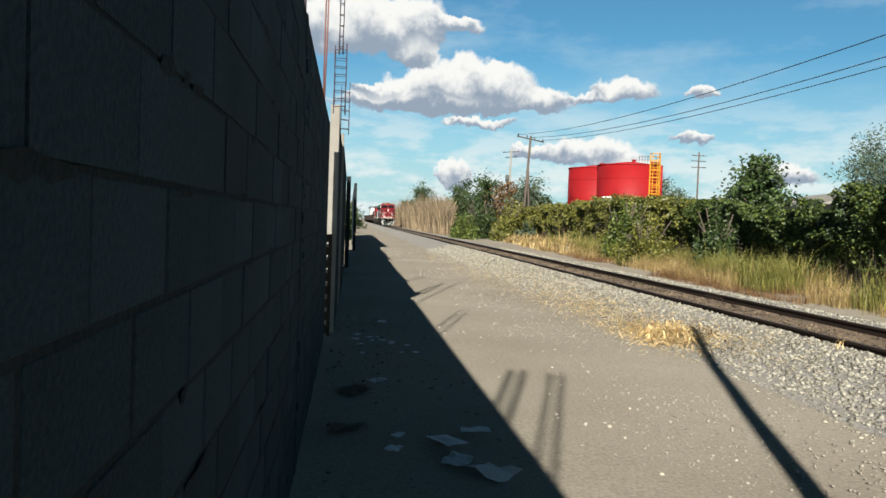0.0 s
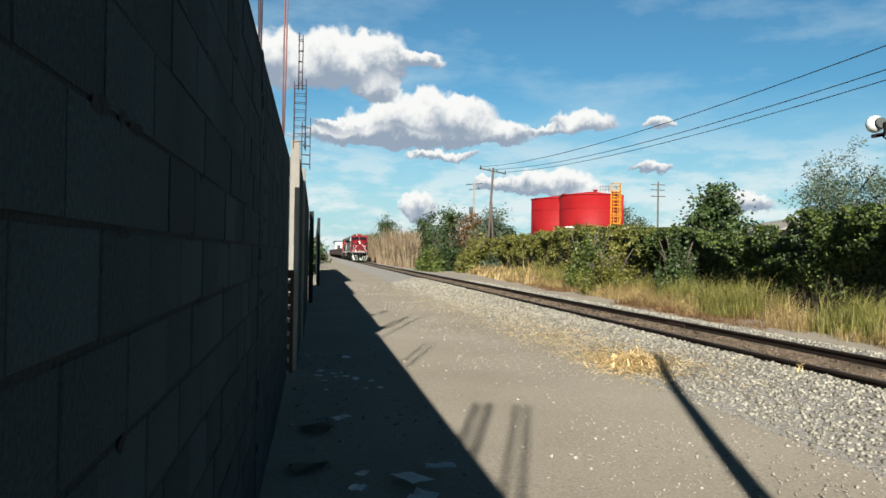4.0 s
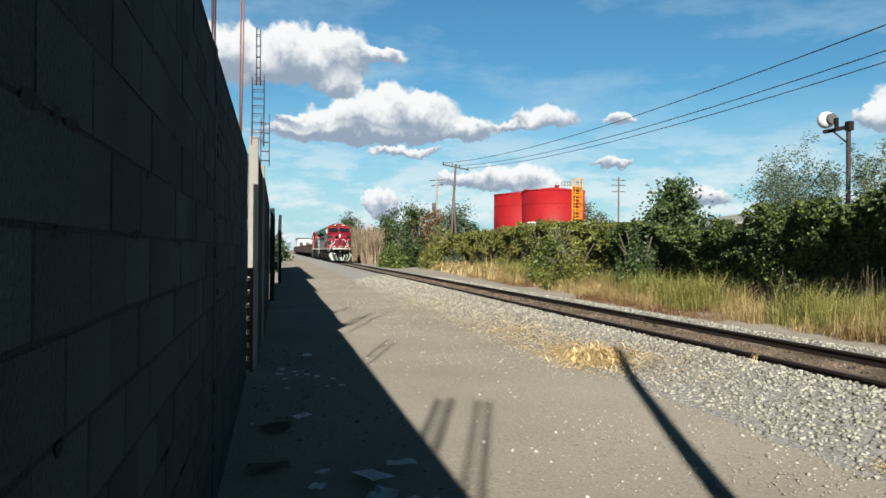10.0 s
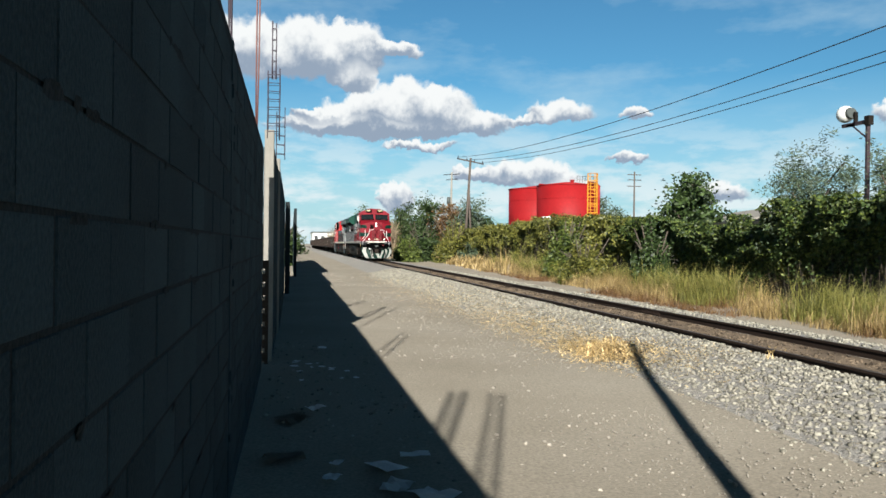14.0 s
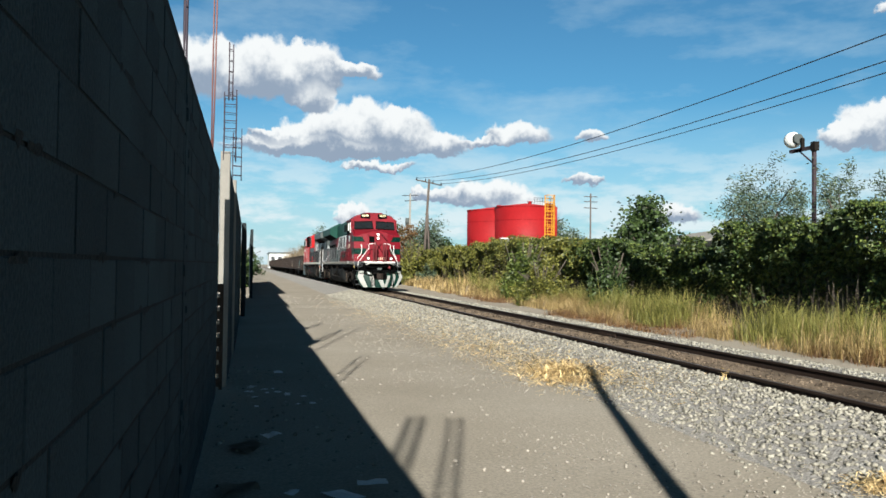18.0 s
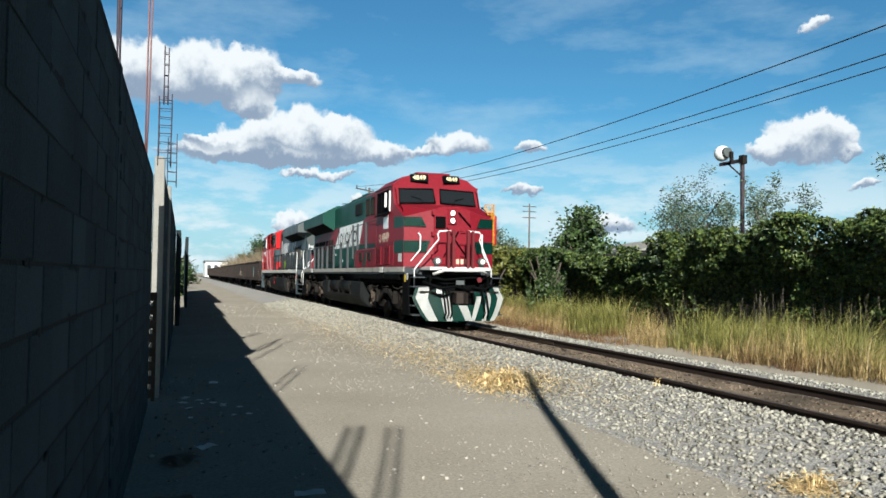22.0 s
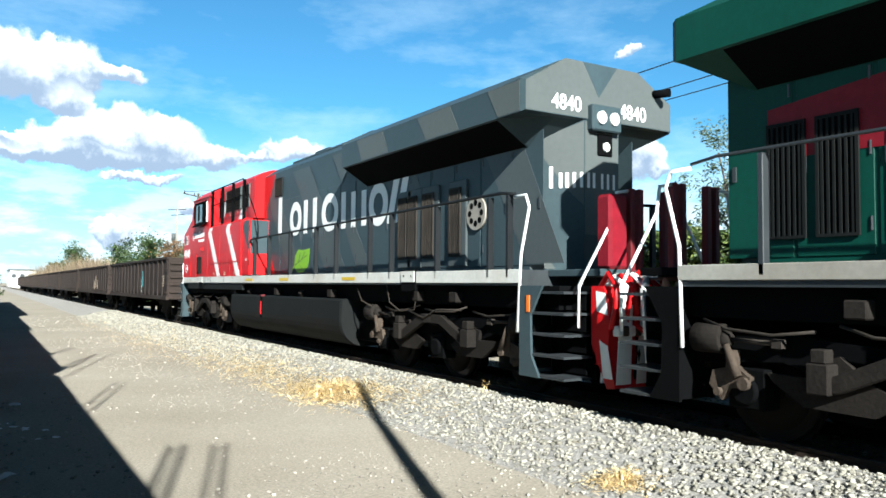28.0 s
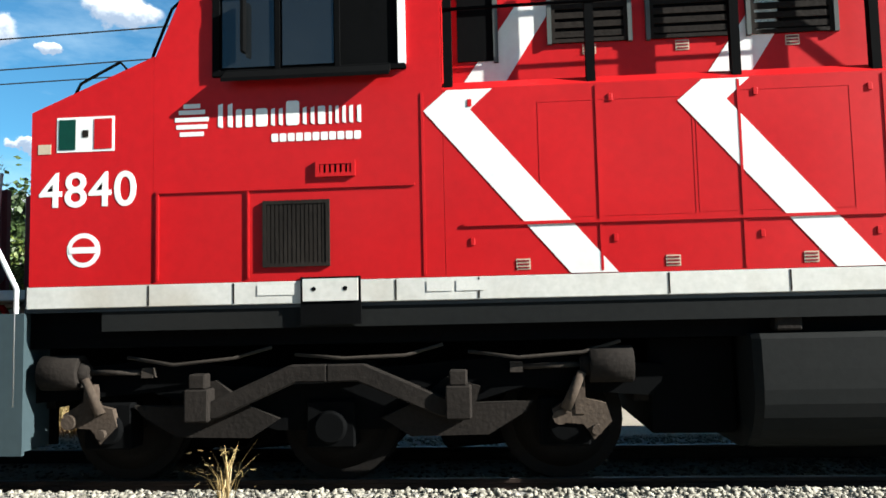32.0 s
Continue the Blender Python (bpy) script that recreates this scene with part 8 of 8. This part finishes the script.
def far_end():
    b = thing("warehouse", "long white flat-roofed warehouse far down the line", "building")
    part("wall", boxes((8, 16, 300, 330, 0, 6.0)), M_WHITE, b)
    part("roof", boxes((7.7, 16.3, 299.6, 330.4, 6.0, 6.4)), M_LGREY, b)
    for i in range(3):
        part("window", boxes((8.6 + i * 2.5, 10.0 + i * 2.5, 299.9, 300, 3.4, 4.8)), M_DGREY, b)
    f = thing("shed", "low grey industrial shed with a curved roof behind the wall", "building")
    part("wall", boxes((52, 76, 80, 92, 0, 5.2)), M_LGREY, f)
    bm = bmesh.new()
    prism(bm, [(52 + 24 * k / 8, 5.2 + 2.0 * math.sin(math.pi * k / 8)) for k in range(9)], "y", 79.6, 92)
    part("roof", bm, M_CONC, f)
    g = thing("tank_plinth", "low concrete plinth wall before the red tanks", "wall")
    part("plinth", boxes((28.5, 41.5, 84.0, 84.4, 0, 5.05)), M_CONC, g)
    part("coping", boxes((28.4, 41.6, 83.9, 84.5, 5.05, 5.2)), M_WHITE, g)


# ---- the unfinished walls along the yard ----
def yard_walls():
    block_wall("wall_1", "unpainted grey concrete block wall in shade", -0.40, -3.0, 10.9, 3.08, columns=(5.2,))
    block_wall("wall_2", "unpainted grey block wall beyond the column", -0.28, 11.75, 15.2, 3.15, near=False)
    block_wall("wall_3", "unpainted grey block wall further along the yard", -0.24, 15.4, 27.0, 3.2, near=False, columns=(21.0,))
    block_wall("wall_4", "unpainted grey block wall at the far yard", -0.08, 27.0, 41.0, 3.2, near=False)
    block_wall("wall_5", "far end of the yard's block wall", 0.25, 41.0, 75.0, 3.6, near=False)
    for x, y, top in ((-0.345, 11.66, 3.43), (-0.31, 15.3, 3.4)):
        c = thing("concrete_column", "raw pale concrete column at a wall end", "column")
        part("shaft", bevelled(boxes((x - 0.07, x + 0.068, y - 0.09, y + 0.09, 0, top)), 0.008), M_CONC, c)
    rebar_cage(-0.29, 11.66, 3.3, 4.28, half=0.085, tall=(4.3, 4.34, 4.3, 4.25), ties=0.12)
    rebar_cage(-0.29, 11.66, 4.2, 5.0, half=0.028, tall=(5.05, 5.02, 4.98, 5.04), ties=0.16, label="thin bound bundle of rods above the column cage")
    rebar_cage(-0.24, 15.3, 3.4, 4.3, half=0.08, tall=(4.3, 4.4, 4.2, 4.35))
    rebar_cage(-0.47, -0.84, 3.0, 5.0, half=0.075)
    rebar_cage(-0.47, 0.75, 3.0, 4.25, half=0.09, ties=0.07)
    rebar_cage(-0.54, 5.6, 3.0, 4.9, half=0.09, ties=0.6)
    p = thing("steel_rods", "pair of tall rust-red steel rods standing in the wall end", "rebar")
    for dy, lean in ((0.0, 0.0), (0.28, 0.02)):
        bm = bmesh.new()
        tube(bm, [(-0.46, 9.75 + dy, 3.0), (-0.46 + lean, 9.75 + dy, 4.2), (-0.45 + lean, 9.76 + dy, 6.2)], 0.01, 7)
        part("rod", bm, M_PIPE, p)
    # stacked pallet that fills the gap
    w = thing("wooden_pallet", "weathered wooden pallet on end in the wall gap", "pallet")
    for i in range(8):
        part("slat", boxes((-0.56, -0.34, 11.25, 11.28, 0.05 + i * 0.19, 0.17 + i * 0.19)), M_TIE, w)
    for x in (-0.55, -0.38):
        part("bearer", boxes((x, x + 0.05, 11.28, 11.38, 0.0, 1.5)), M_TIE, w)


def litter():
    rng = random.Random(12)
    spots = [(0.99, 6.1, 0.24, M_PAPER), (0.72, 5.8, 0.3, M_PAPER), (0.35, 5.95, 0.12, M_PAPER), (0.75, 5.35, 0.28, M_PAPER), (0.95, 5.1, 0.34, M_PAPER), (0.02, 7.6, 0.36, M_CARD), (-0.05, 6.2, 0.3, M_CARD), (0.25, 8.0, 0.2, M_PAPER), (0.3, 5.6, 0.15, M_PAPER), (0.5, 12.6, 0.2, M_PAPER)]
    for i in range(16):
        spots.append((rng.uniform(0.0, 0.9), rng.uniform(9.6, 11.2), rng.uniform(0.05, 0.12), M_PAPER))
    for i, (x, y, s, m) in enumerate(spots):
        bm = bmesh.new()
        n = 4
        a = rng.uniform(0, math.pi)
        g = [[None] * n for _ in range(n)]
        for u in range(n):
            for w in range(n):
                px, py = (u / 3 - 0.5) * s, (w / 3 - 0.5) * s * 0.7
                z = 0.05 + s * 0.16 * noise.noise(Vector((u * 0.9, w * 0.9, i * 3.1)))
                g[u][w] = bm.verts.new((x + px * math.cos(a) - py * math.sin(a), y + px * math.sin(a) + py * math.cos(a), max(z, 0.01) + 0.01))
        for u in range(n - 1):
            for w in range(n - 1):
                bm.faces.new((g[u][w], g[u + 1][w], g[u + 1][w + 1], g[u][w + 1]))
        bmesh.ops.solidify(bm, geom=bm.faces[:], thickness=0.004)
        if m is M_PAPER:
            one_mesh("paper_scrap", bm, m, "crumpled pale paper scrap on the shaded ground", "litter", "scraps of litter")
        else:
            one_mesh("cardboard_sheet", bm, m, "flattened brown cardboard sheet on the ground", "litter", "sheets of cardboard")
    bm = bmesh.new()
    s = thing("white_rock", "pale rock lying on the ballast shoulder", "rock")
    bmesh.ops.create_icosphere(bm, subdivisions=2, radius=0.15)
    for v in bm.verts:
        v.co *= 1 + 0.3 * noise.noise(v.co * 9)
        v.co = Vector((v.co.x * 0.7 + 6.1, v.co.y * 1.2 + 12.55, v.co.z * 0.5 + 0.2))
    part("stone", bm, M_TEXT_W, s)

bed = build_ground()
build_track(bed)
yard_walls()
engine_1, engine_2, cars = build_train()
storage_tank(34.0, 90.9, 3.9, 9.35, True)
storage_tank(31.8, 96.2, 3.85, 9.2, False)
poles_and_wires()
far_end()
plants()
yard_plants()
litter()
build_stones(bed)
motions()
